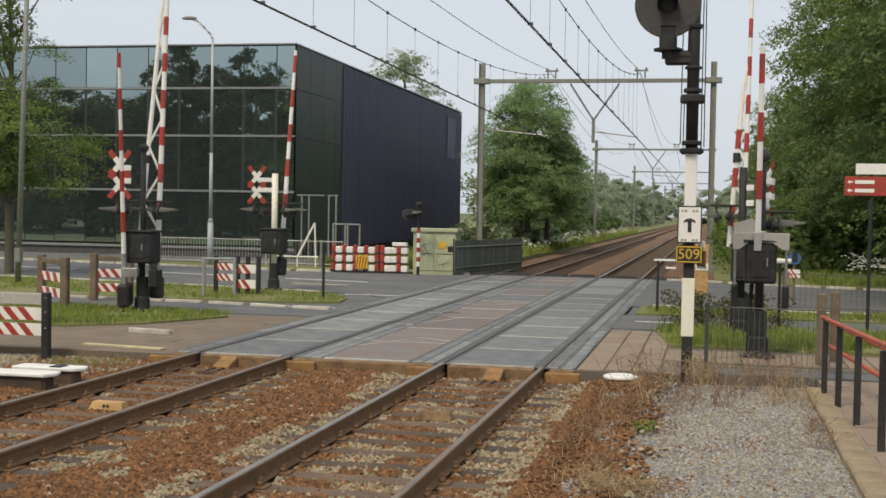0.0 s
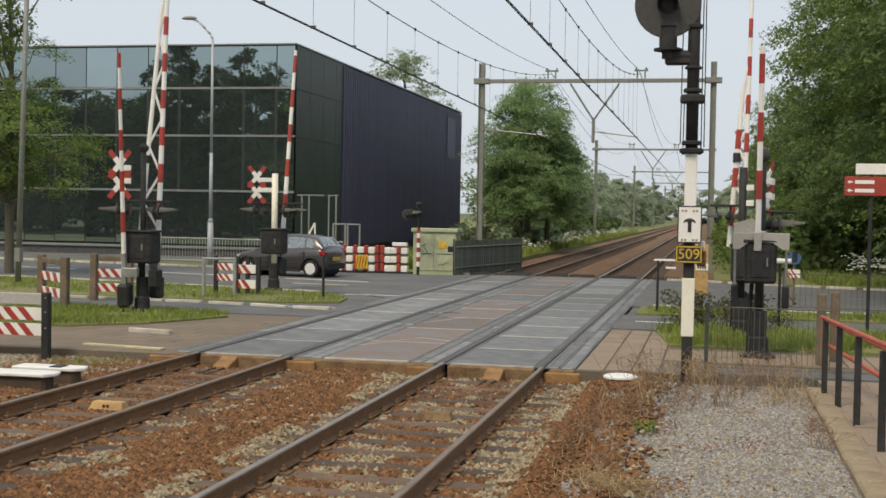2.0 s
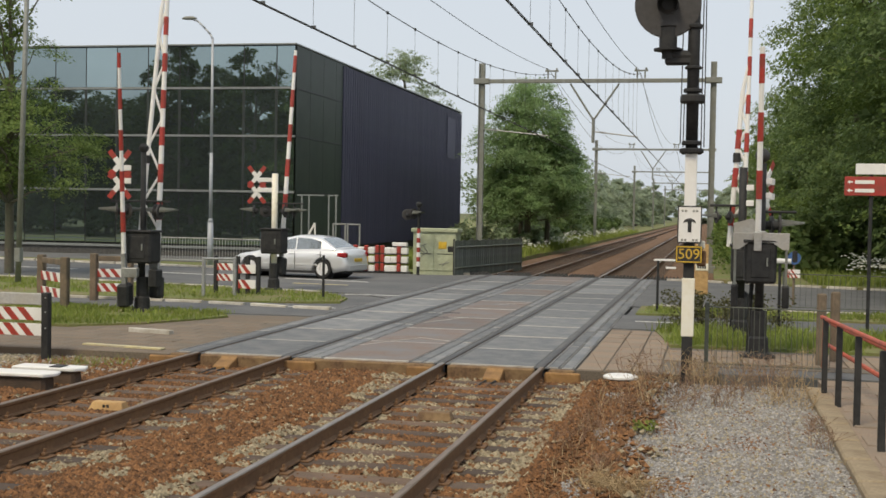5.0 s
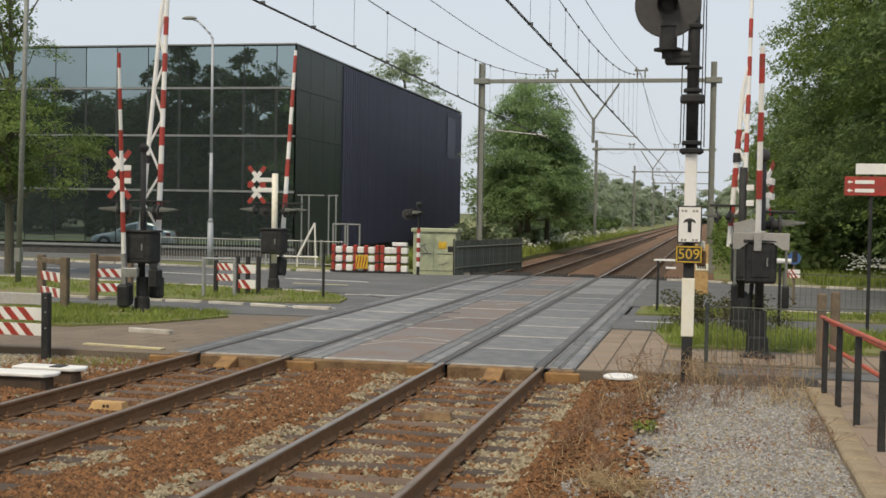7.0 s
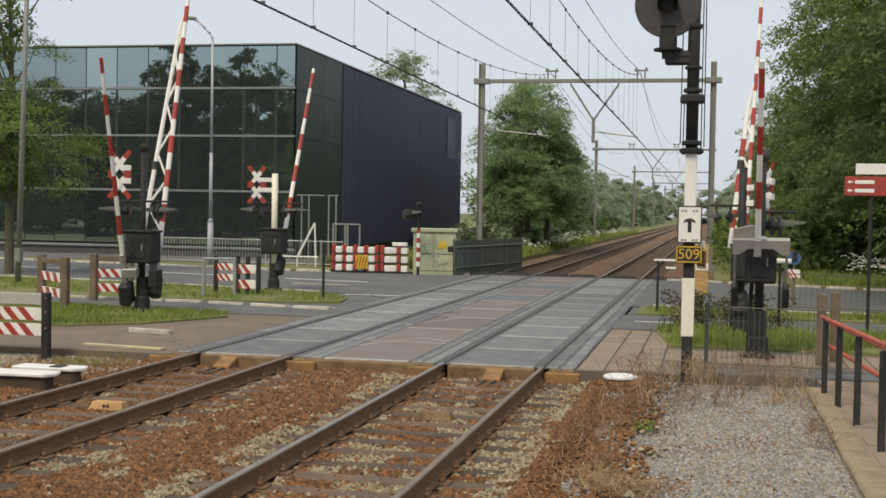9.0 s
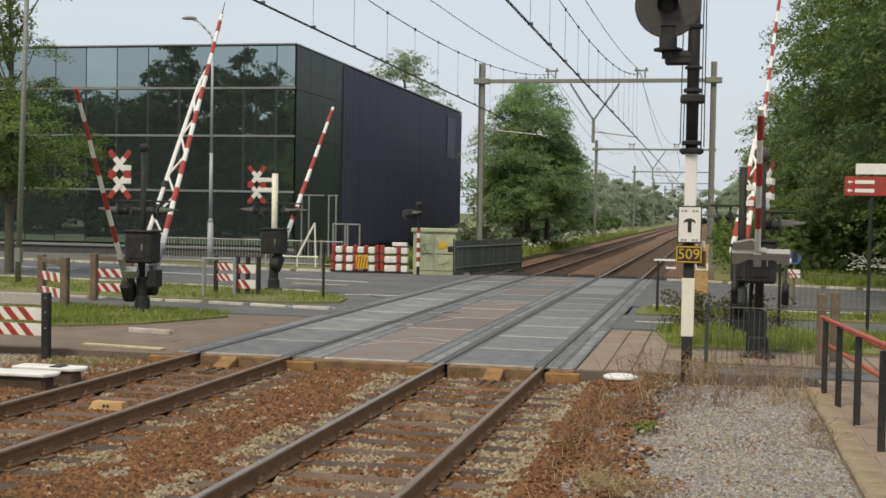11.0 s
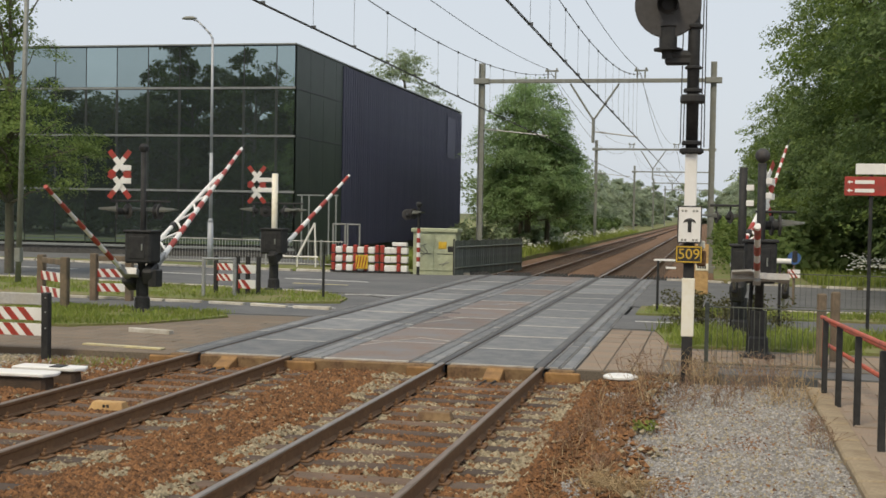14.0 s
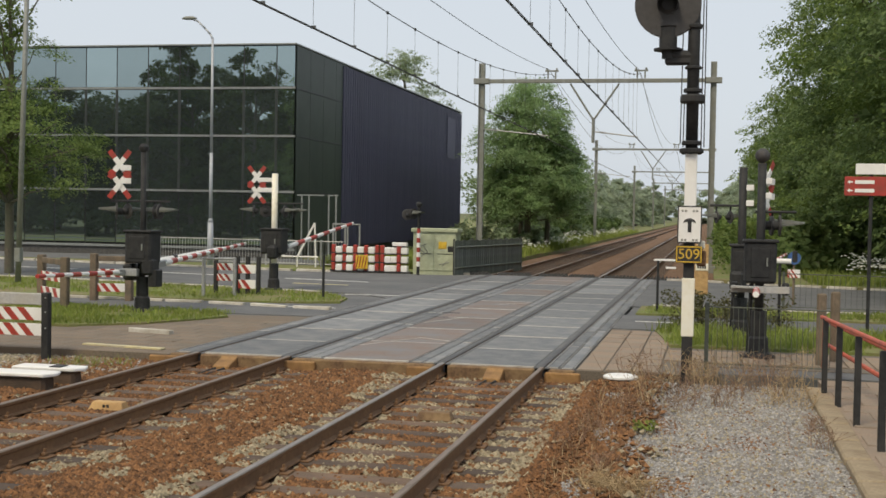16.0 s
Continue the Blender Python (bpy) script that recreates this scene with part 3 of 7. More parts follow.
for a in cols[1:]:
    bm = B()
    box(bm, -a - 0.02, -a + 0.02, -0.008, 0.06, 0.53, BH - 0.15)
    part("mullion", bm, M_FRAME, block)
# side panes hold their dark reflection in the colour, barely mirroring
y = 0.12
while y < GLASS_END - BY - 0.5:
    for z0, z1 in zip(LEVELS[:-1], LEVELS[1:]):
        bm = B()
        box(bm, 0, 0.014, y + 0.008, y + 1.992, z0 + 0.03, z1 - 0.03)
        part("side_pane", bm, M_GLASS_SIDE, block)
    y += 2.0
bm = B()
w = (BYE - GLASS_END) / 72
box(bm, -0.02, 0.05, 0.015, w - 0.015, 0.45, BH - 0.16)
box(bm, 0.05, 0.062, 0.02, 0.08, 0.45, BH - 0.16)
box(bm, 0.05, 0.058, w / 2 - 0.03, w / 2 + 0.03, 0.45, BH - 0.16)
pl0 = part("cladding_panel", bm, M_CLAD, block)
for i in range(72):
    o = pl0 if i == 0 else pl0.copy()
    if i:
        scene.collection.objects.link(o)
    o.location = (0, GLASS_END - BY + i * w, 0)
bm = B()
box(bm, 0.085, 0.11, 32.3, 35.0, 6.1, 9.0, 0.01)
part("louvre_frame", bm, M_CLAD, block, "dark ventilation louvre in the cladding")


# ---- trees ----
def leaf_soup(rg, centers, radii, n, size, flat=0.0):
    """Leaf quads on the shells of many clumps. Returns vertices and faces."""
    k = len(centers)
    pick = rg.randint(0, k, n)
    d = rg.normal(size=(n, 3))
    d /= np.linalg.norm(d, axis=1)[:, None]
    rad = radii[pick] * (0.55 + 0.5 * rg.rand(n))
    p = centers[pick] + d * rad[:, None] * np.array([1, 1, 0.75])
    a = rg.normal(size=(n, 3))
    a[:, 2] *= 0.6
    a /= np.linalg.norm(a, axis=1)[:, None]
    b = np.cross(a, d + 0.6 * rg.normal(size=(n, 3)))
    b /= np.linalg.norm(b, axis=1)[:, None] + 1e-9
    s = size * (0.6 + 0.8 * rg.rand(n))[:, None]
    v = np.empty((n, 4, 3))
    v[:, 0], v[:, 1], v[:, 2], v[:, 3] = p - a * s, p - b * s * 0.55, p + a * s, p + b * s * 0.55
    f = np.arange(n * 4).reshape(n, 4)
    return v.reshape(-1, 3), f


def limb(bm, a, b, r0, r1, rg, bend=0.12, n=4):
    """A bent tapering limb from a to b."""
    a, b = Vector(a), Vector(b)
    pts = [a]
    for i in range(1, n):
        q = a.lerp(b, i / n)
        pts.append(q + Vector(rg.uniform(-1, 1, 3)) * bend * (b - a).length / n)
    pts.append(b)
    for i in range(n):
        rod(bm, pts[i], pts[i + 1], r0 + (r1 - r0) * i / n, r0 + (r1 - r0) * (i + 1) / n, n=7, caps=False)


DOME = [(0.0, 0.55), (0.12, 0.88), (0.4, 1.0), (0.65, 0.90), (0.85, 0.62), (0.95, 0.36), (1.0, 0.08)]
CONE = [(0.0, 0.72), (0.13, 1.0), (0.36, 1.0), (0.55, 0.92), (0.75, 0.76), (0.9, 0.56), (0.97, 0.40), (1.0, 0.15)]
UMBRELLA = [(0.0, 0.3), (0.5, 0.8), (0.8, 1.0), (0.92, 0.85), (1.0, 0.45)]
AIRY = [(0.0, 0.75), (0.10, 1.0), (0.22, 0.92), (0.34, 0.55), (0.50, 0.55), (0.60, 0.85), (0.70, 0.45), (0.85, 0.42), (1.0, 0.15)]


def crown_leaves(rg, radius, base, height, profile, sprays, per, size, spray_r, density=None, depth=0.45, bough=0.26):
    """Leaf quads in flattened, drooping sprays set over a lobed crown envelope. Returns vertices, faces and spray places."""
    pu, pr = np.array([p[0] for p in profile]), np.array([p[1] for p in profile])
    grid = np.linspace(0.01, 0.99, 200)
    wt = np.interp(grid, pu, pr) + 0.05
    if density is not None:
        wt = wt * np.interp(grid, [d[0] for d in density], [d[1] for d in density])
    nb = max(8, sprays // 9)                       # boughs, each carrying several sprays
    u = rg.choice(grid, nb, p=wt / wt.sum()) + rg.uniform(-0.006, 0.006, nb)
    ang = rg.uniform(0, 2 * math.pi, nb)
    ph = rg.uniform(0, 6.28, 4)
    lobe = 1 + 0.09 * np.sin(3 * ang + 4 * u + ph[0]) + 0.07 * np.sin(5 * ang - 9 * u + ph[1]) + 0.08 * np.sin(17 * u + 2 * ang + ph[2])
    q = 1 - depth * rg.rand(nb) ** 1.6
    reach = radius * np.interp(u, pu, pr)
    br = np.minimum(bough * radius, 0.15 + 0.55 * reach) * rg.uniform(0.7, 1.3, nb)
    r = np.maximum(0.05, reach * lobe * q - br * 0.7)
    bo = rg.randint(0, nb, sprays)
    out = np.stack([np.cos(ang), np.sin(ang), np.zeros(nb)], 1)[bo]
    tan = np.stack([-np.sin(ang), np.cos(ang), np.zeros(nb)], 1)[bo]

    def ball(m):
        d = rg.normal(size=(m, 3))
        d /= np.linalg.norm(d, axis=1)[:, None]
        return d * (rg.rand(m) ** 0.45)[:, None]
    g = ball(sprays) * br[bo][:, None]
    c = out * (r[bo] + g[:, 0])[:, None] + tan * g[:, 1][:, None]
    c[:, 2] = (base + (height - base) * u)[bo] + g[:, 2] * 0.62 - 0.3 * g[:, 0]
    k = np.repeat(np.arange(sprays), per)
    n = len(k)
    scale = (0.6 + 0.8 * rg.rand(sprays))[k] * spray_r
    w = ball(n) * scale[:, None]
    p = c[k] + out[k] * w[:, 0][:, None] + tan[k] * w[:, 1][:, None]
    p[:, 2] += 0.42 * w[:, 2] - 0.35 * w[:, 0]
    nrm = np.array([0, 0, 0.8]) + out[k] * 0.6 + 0.45 * rg.normal(size=(n, 3))
    la = np.cross(nrm, rg.normal(size=(n, 3)))
    la /= np.linalg.norm(la, axis=1)[:, None] + 1e-9
    lb = np.cross(nrm, la)
    lb /= np.linalg.norm(lb, axis=1)[:, None] + 1e-9
    s = size * (0.6 + 0.8 * rg.rand(n))[:, None]
    v = np.empty((n, 4, 3))
    v[:, 0], v[:, 1], v[:, 2], v[:, 3] = p - la * s, p - lb * s * 0.55, p + la * s, p + lb * s * 0.55
    return v.reshape(-1, 3), np.arange(n * 4).reshape(n, 4), c


def tree(at, height, radius, base, mat, seed, sprays=500, per=40, size=0.08, spray_r=0.5, profile=DOME, label="broad leafy tree with a dense crown",
         trunk_r=0.22, group="", density=None, core=900, depth=0.45, limbs=18):
    """Trunk, limbs and a crown of leaf sprays between base and height, with a denser inner core."""
    rg = np.random.RandomState(seed)
    t = thing("tree", label, "tree", pose(*at), group)
    v, f, cs = crown_leaves(rg, radius, base, height, profile, sprays, per, size, spray_r, density, depth)
    if core:
        v2, f2, _c = crown_leaves(rg, radius * 0.72, base + 0.08 * (height - base), height - 0.12 * (height - base), profile, core // 10, 10, max(size * 2.6, 0.22), 0.6, None, 0.9)
        f = np.concatenate([f, f2 + len(v)])
        v = np.concatenate([v, v2])
    soup("crown", v.tolist(), f.tolist(), mat, parent=t)
    bm = B()
    top = (rg.uniform(-0.2, 0.2), rg.uniform(-0.2, 0.2), base + (height - base) * 0.8)
    limb(bm, (0, 0, -0.1), top, trunk_r, trunk_r * 0.2, rg, 0.05, 6)
    for i in range(min(limbs, sprays)):
        c = cs[i]
        zz = max(min(c[2] * 0.8, top[2]), base * 0.75)
        limb(bm, (top[0] * zz / top[2], top[1] * zz / top[2], zz), c, trunk_r * 0.26, 0.012, rg)
    part("trunk", bm, M_BARK, t, "ridged brown trunk and limbs", smooth=True)
    return t


# limes behind the dark fence
tree((-7.9, 76, 0), 10.45, 3.9, 1.9, M_LEAF_SOFT, 3, 1900, 44, 0.064, 0.50, CONE, "tall conical lime tree behind the dark fence", 0.24, core=2400, depth=0.32)
for i, (x, y, h, r) in enumerate([(-7.3, 80, 7.0, 2.4), (-9.3, 82, 8.0, 2.8), (-8.2, 88, 8.6, 3.0)]):
    tree((x, y, 0), h, r, 2.7, M_LEAF_SOFT, 310 + i, 300, 40, 0.075, 0.45, DOME, "smaller lime tree with a bare lower trunk", 0.2, "limes behind the fence")
tree((-26.6, 118, 0), 17.6, 5.6, 3.0, M_LEAF_PALE, 4, 900, 26, 0.10, 0.55, UMBRELLA, "pale green feathery tree top behind the office block", core=0, depth=0.8)
tree((-11.4, 95, 0), 7.8, 2.6, 0.6, M_LEAF_PALE, 5, 420, 30, 0.09, 0.4, DOME, "light green young tree beside the office block")
# street tree by the road, dense below and open above
tree((-19.6, 37.0, 0), 12.2, 3.5, 2.7, M_LEAF_FRESH, 8, 760, 46, 0.050, 0.42, AIRY, "airy street tree with fresh green leaves", 0.17,
     density=[(0.0, 1.0), (0.25, 1.0), (0.35, 0.45), (0.6, 0.45), (1.0, 0.6)], core=0, depth=0.85, limbs=60)
# avenue of tall trees on the east side
EAST = [(10.9, 34, 17.0, 4.8), (10.7, 42, 18.5, 5.3), (10.3, 51, 18, 5.2), (11.0, 60, 17.5, 5.5), (10.9, 71, 15.5, 5.6), (10.8, 85, 13.0, 5.9), (10.9, 101, 11, 6.2)]
for i, (x, y, h, r) in enumerate(EAST):
    tree((x, y, 0), h, r * 1.05, 1.3, (M_LEAF_MID, M_LEAF_FRESH)[i % 2], 20 + i, 1100 if i < 5 else 640, 50, 0.072 if i < 4 else 0.09, 0.60, DOME,
         "tall dense dark green tree beside the line", 0.3, "row of tall trees east of the line", core=1600, depth=0.35)
for i, (x, y, h, r) in enumerate([(17, 36, 17, 5.5), (18, 47, 18, 6), (18.5, 60, 18, 6), (19, 76, 17, 6)]):
    tree((x, y, 0), h, r, 0.8, M_LEAF_DARK, 40 + i, 300, 26, 0.20, 0.7, DOME, "tall dense dark green tree behind the row", 0.3, "second row of trees")
# trees along the line into the distance
far = []
rg = random.Random(9)
y = 112.0
while y < 400:
    far.append((-11.6 - 0.006 * (y - 110) + rg.uniform(-1.6, 1), y + rg.uniform(-4, 4), rg.uniform(7.5, 10.0), rg.uniform(4.0, 5.2)))
    far.append((9.2 + rg.uniform(-0.8, 1.2), y + rg.uniform(-4, 4), rg.uniform(8.5, 11.5), rg.uniform(4.6, 5.6)))
    y += 15
for i, (x, y, h, r) in enumerate(far):
    # farther trees take the hazed leaf colour in place of real haze
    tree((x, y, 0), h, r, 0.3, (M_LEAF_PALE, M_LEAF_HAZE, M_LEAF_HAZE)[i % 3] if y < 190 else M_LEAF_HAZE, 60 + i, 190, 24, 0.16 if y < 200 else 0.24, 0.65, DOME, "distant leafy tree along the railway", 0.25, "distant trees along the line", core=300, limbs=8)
for i, x in enumerate(range(-60, 70, 9)):
    # horizon crowns carry their haze in the leaf colour
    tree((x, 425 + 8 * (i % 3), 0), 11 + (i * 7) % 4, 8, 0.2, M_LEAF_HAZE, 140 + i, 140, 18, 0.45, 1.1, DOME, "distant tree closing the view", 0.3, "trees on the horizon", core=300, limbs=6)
# trees behind the viewpoint, seen as reflections in the glass front
# the row at y = -25 is added only to block mirrored sky
BACK = [(-37.8, 0, 17.1, 5.0), (-44.3, -1, 18.9, 5.7), (-41.6, -9, 17.8, 6.2), (-49.0, -7, 18.7, 5.9), (-33.1, 2, 12.8, 4.4), (-53.3, -3, 13.5, 5.0),
        (-59.0, -3, 14.4, 5.3), (-65.4, -6, 15.8, 5.8), (-31.8, -12, 13.6, 4.9), (-57.1, -16, 15.5, 6.3), (-27.6, 8, 10.8, 4.4), (-72.1, 0, 16.2, 6.2),
        (-48.3, -20, 16.0, 6.3), (-39.3, -20, 15.5, 6.3), (-35.8, -25, 15.2, 6.3), (-43.5, -25, 15.7, 6.3), (-51.2, -25, 16.1, 6.3), (-58.9, -25, 15.2, 6.3),
        (-66.6, -25, 15.7, 6.3), (-74.2, -25, 16.1, 6.3), (-81.9, -25, 15.2, 6.3)]
for i, (x, y, h, r) in enumerate(BACK):
    tree((x, y, 0), h, r, 0.3, M_LEAF_DARK, 180 + i, 300, 30, 0.19, 0.75, DOME, "leafy roadside tree mirrored in the glass front", 0.3, "roadside trees opposite the office", core=1600)


def tufts(name, label, n, place, h, mat, seed, w=0.012, spread=0.35, kind="stuff", cat="grass"):
    """Upright blades: thin bent quads rooted at place(rg)."""
    rg = random.Random(seed)
    verts, faces = [], []
    for _ in range(n):
        q = place(rg)
        if q is None:
            continue
        x, y, z = q
        hh = h * rg.uniform(0.4, 1.2)
        a = rg.uniform(0, 6.283)
        dx, dy = math.cos(a) * w, math.sin(a) * w
        lx, ly = rg.gauss(0, spread) * hh, rg.gauss(0, spread) * hh
        b = len(verts)
        verts += [(x - dx, y - dy, z - 0.01), (x + dx, y + dy, z - 0.01), (x + lx * 0.4 + dx * 0.7, y + ly * 0.4 + dy * 0.7, z + hh * 0.6),
                  (x + lx * 0.4 - dx * 0.7, y + ly * 0.4 - dy * 0.7, z + hh * 0.6), (x + lx, y + ly, z + hh)]
        faces += [(b, b + 1, b + 2, b + 3), (b + 3, b + 2, b + 4)]
    return tagged(soup(name, verts, faces, mat), label, cat, kind=kind)


def in_poly(poly, z):
    xs, ys = [p[0] for p in poly], [p[1] for p in poly]

    def f(rg):
        x, y = rg.uniform(min(xs), max(xs)), rg.uniform(min(ys), max(ys))
        c = False
        j = len(poly) - 1
        for i in range(len(poly)):
            if (poly[i][1] > y) != (poly[j][1] > y) and x < (poly[j][0] - poly[i][0]) * (y - poly[i][1]) / (poly[j][1] - poly[i][1]) + poly[i][0]:
                c = not c
            j = i
        if not c or noise.noise((x * 0.7, y * 0.7, 5)) < -0.28:
            return None
        return (x + rg.gauss(0, 0.10), y + rg.gauss(0, 0.13), z)
    return f


tufts("grass_tufts", "short green grass on the near island", 14000, in_poly([(-17, 21.2), (-8.7, 21.3), (-7.6, 22.2), (-6.7, 24.3), (-7.3, 25.3), (-17, 25.6)], 0.01), 0.10, M_GRASS, 1)
tufts("grass_tufts", "short green grass on the far island", 10000, in_poly([(-20, 29.5), (-7.1, 28.5), (-5.75, 29.2), (-6.0, 30.6), (-7.0, 32.1), (-12, 33.4), (-20, 35)], 0.01), 0.10, M_GRASS, 2)
tufts("grass_tufts", "tall green grass beside the east barrier", 9000, in_poly([(1.8, 28.7), (14, 28.2), (14, 30.4), (1.8, 31.2)], 0.01), 0.10, M_GRASS, 3)
tufts("grass_tufts", "tall green grass round the east barrier mast", 12000, in_poly([(2.5, 21.9), (12, 21.7), (12, 24.5), (2.2, 24.8)], 0.01), 0.22, M_GRASS, 4)
tufts("verge_grass", "rank grass along the west side of the line", 26000, lambda rg: (rg.uniform(-12, -6.2), 46.5 + 120 * rg.random() ** 1.6, 0.0), 0.45, M_GRASS, 5, 0.03)
tufts("verge_grass", "rank grass along the road under the trees", 12000, lambda rg: (rg.uniform(6.5, 20), rg.uniform(43, 56), 0.02), 0.35, M_GRASS, 6, 0.025)


def umbels(name, label, n, place, seed, size=0.05):
    rg = random.Random(seed)
    verts, faces = [], []
    for _ in range(n):
        x, y, z = place(rg)
        for k in range(rg.randint(3, 7)):
            cx, cy, cz = x + rg.gauss(0, 0.13), y + rg.gauss(0, 0.13), z + rg.gauss(0, 0.09)
            s = size * rg.uniform(0.6, 1.3)
            b = len(verts)
            verts += [(cx + s * math.cos(i * 1.257), cy + s * math.sin(i * 1.257), cz + rg.uniform(-0.02, 0.02)) for i in range(5)]
            verts += [(cx, cy, cz + 0.03), (cx, cy, cz - 0.5)]
            faces += [(b + i, b + (i + 1) % 5, b + 5) for i in range(5)]
    return tagged(soup(name, verts, faces, M_FLOWER), label, "flowers", kind="stuff")


umbels("cow_parsley", "white cow parsley flowering along the line", 300, lambda rg: (rg.uniform(-9.5, -6.3), 52 + 100 * rg.random() ** 1.4, rg.uniform(0.35, 0.7)), 3, 0.055)
umbels("cow_parsley", "white cow parsley flowering under the trees", 90, lambda rg: (rg.uniform(8.2, 12), rg.uniform(45, 48.5), rg.uniform(0.45, 0.95)), 4, 0.06)


def bush(name, label, at, r, h, mat, seed, leaves, size, clumps=26):
    rg = np.random.RandomState(seed)
    t = thing(name, label, "bush", pose(*at))
    cs = np.array([(r[0] * rg.uniform(-1, 1), r[1] * rg.uniform(-1, 1), h * rg.uniform(0.1, 0.85)) for _ in range(clumps)])
    v, f = leaf_soup(rg, cs, np.full(clumps, h * 0.3), leaves, size)
    soup("foliage", v.tolist(), f.tolist(), mat, parent=t)
    bm = B()
    for c in cs[:30]:
        limb(bm, (c[0] * 0.7, c[1] * 0.7, 0), c, 0.016, 0.006, rg)
    part("stem_clump", bm, M_BARK, t, kind="stuff")
    return t


bush("hedge", "dense dark undergrowth below the trees", (14, 52, 0), (8, 2.5), 2.6, M_LEAF_MID, 1, 16000, 0.16, 90)
bush("hedge", "dense dark undergrowth below the trees", (12, 74, 0), (4, 14), 2.8, M_LEAF_MID, 2, 16000, 0.18, 110)
bush("bush", "straggling brown-green bramble beside the path", (3.5, 25.9, 0), (1.3, 0.5), 0.75, M_BRAMBLE, 3, 2600, 0.035, 60)
bush("hedge", "pale green thicket behind the office corner", (-14.5, 112, 0), (3.5, 4), 6.0, M_LEAF_PALE, 23, 7000, 0.2, 60)
# unseen filler hedge, added to shut bright gaps out of the reflection
bush("hedge", "tall added hedge filling gaps between the mirrored trees", (-46, -16, 0), (38, 2.5), 12.8, M_LEAF_DARK, 19, 20000, 0.42, 190)
# unseen hedge added to hide bright mirrored ground low in the glass
bush("hedge", "low added hedge darkening the foot of the glass reflection", (-48, 5, 0), (36, 1.2), 2.4, M_LEAF_DARK, 33, 9000, 0.22, 160)
bush("hedge", "light green scrub east of the line", (5.1, 77, 0), (1.5, 27), 2.3, M_LEAF_FRESH, 21, 22000, 0.10, 190)
# farther scrub, haze put into its leaf colour
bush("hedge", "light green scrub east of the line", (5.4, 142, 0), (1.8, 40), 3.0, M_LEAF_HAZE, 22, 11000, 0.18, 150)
bush("hedge", "green scrub along the west side of the line", (-10.5, 84, 0), (2.6, 12), 1.5, M_LEAF_PALE, 5, 9000, 0.16, 70)
bush("hedge", "green scrub along the west side of the line", (-11, 130, 0), (2.6, 30), 2.2, M_LEAF_MID, 6, 12000, 0.22, 110)

# dry weeds on the ballast shoulder
def weed(at, h, n, mat, seed, label, spread=0.3):
    rg = random.Random(seed)
    t = thing("dry_weed", label, "weed", pose(*at), "dry weeds on the gravel")
    bm = B()
    for _ in range(n):
        p = Vector((rg.gauss(0, 0.09), rg.gauss(0, 0.09), -0.02))
        top = p + Vector((rg.gauss(0, spread) * h, rg.gauss(0, spread) * h, h * rg.uniform(0.4, 1.1)))
        mid = p.lerp(top, 0.55) + Vector((rg.gauss(0, 0.03), rg.gauss(0, 0.03), 0.02))
        rod(bm, p, mid, 0.004, 0.003, 3, False)
        rod(bm, mid, top, 0.003, 0.0015, 3, False)
        for _k in range(3):
            q = mid.lerp(top, rg.random())
            rod(bm, q, q + Vector((rg.gauss(0, 0.07), rg.gauss(0, 0.07), rg.uniform(0.0, 0.09))), 0.003, 0.002, 3, False)
    part("stem_tuft", bm, mat, t, kind="stuff")
    return t


rg = random.Random(31)
spots = [(1.62, 13.4, 0.42, 70), (1.5, 12.7, 0.35, 60), (2.0, 15.2, 0.5, 60), (2.3, 16.2, 0.55, 60), (1.9, 16.6, 0.5, 50), (2.6, 16.9, 0.45, 50), (1.75, 14.3, 0.4, 60),
         (3.25, 15.4, 0.35, 50), (3.3, 17.2, 0.5, 50), (3.75, 16.9, 0.5, 60), (4.1, 16.6, 0.55, 60), (4.3, 17.1, 0.6, 50), (4.25, 12.9, 0.25, 40), (4.3, 13.9, 0.22, 40),
         (2.2, 17.6, 0.6, 40), (1.9, 18.0, 0.6, 30), (2.9, 17.4, 0.35, 40), (3.6, 17.6, 0.5, 40), (1.3, 12.2, 0.25, 40), (1.75, 11.2, 0.2, 40), (4.28, 15.6, 0.3, 40), (2.1, 14.1, 0.3, 40), (2.45, 14.9, 0.25, 40),
         (3.1, 17.7, 0.4, 40), (2.7, 17.8, 0.45, 40), (3.9, 17.5, 0.45, 50), (4.15, 16.1, 0.4, 40), (3.45, 16.3, 0.3, 40), (2.55, 15.8, 0.35, 40), (3.95, 15.7, 0.3, 40), (1.55, 17.9, 0.5, 30)]
for i, (x, y, h, n) in enumerate(spots):
    x += 0.42 if x < 2.8 else 0.0
    n = n // 4 + 3 if x < 2.8 else n // 3 + 4
    weed((x, y, -0.07), h, n, (M_TWIG, M_PALE_TWIG)[i % 3 == 2], 50 + i, "dry brown weed stalks on the gravel")
for i, (x, y) in enumerate([(2.32, 10.4), (2.42, 10.2), (2.25, 10.55), (2.6, 10.3)]):
    weed((x, y, -0.1), 0.2, 40, M_PALE_TWIG, 90 + i, "tuft of straw-yellow dry grass", 0.22)
tufts("dead_grass", "thin dead grass on the ballast shoulder", 450, lambda rg: (1.75 + abs(rg.gauss(0, 0.62)), rg.uniform(9.5, 18), -0.1), 0.16, M_PALE_TWIG, 15, 0.005, 0.5)
tufts("dead_grass", "grass sprouting in the dirt beside the footpath", 260, lambda rg: (-6.1 + rg.gauss(0, 0.35), 17.1 + rg.gauss(0, 0.3), -0.16), 0.13, M_GRASS, 16, 0.006, 0.5)
bush("bush", "small fresh green weed on the gravel", (2.55, 13.2, -0.07), (0.12, 0.12), 0.17, M_GRASS, 14, 90, 0.026, 8)


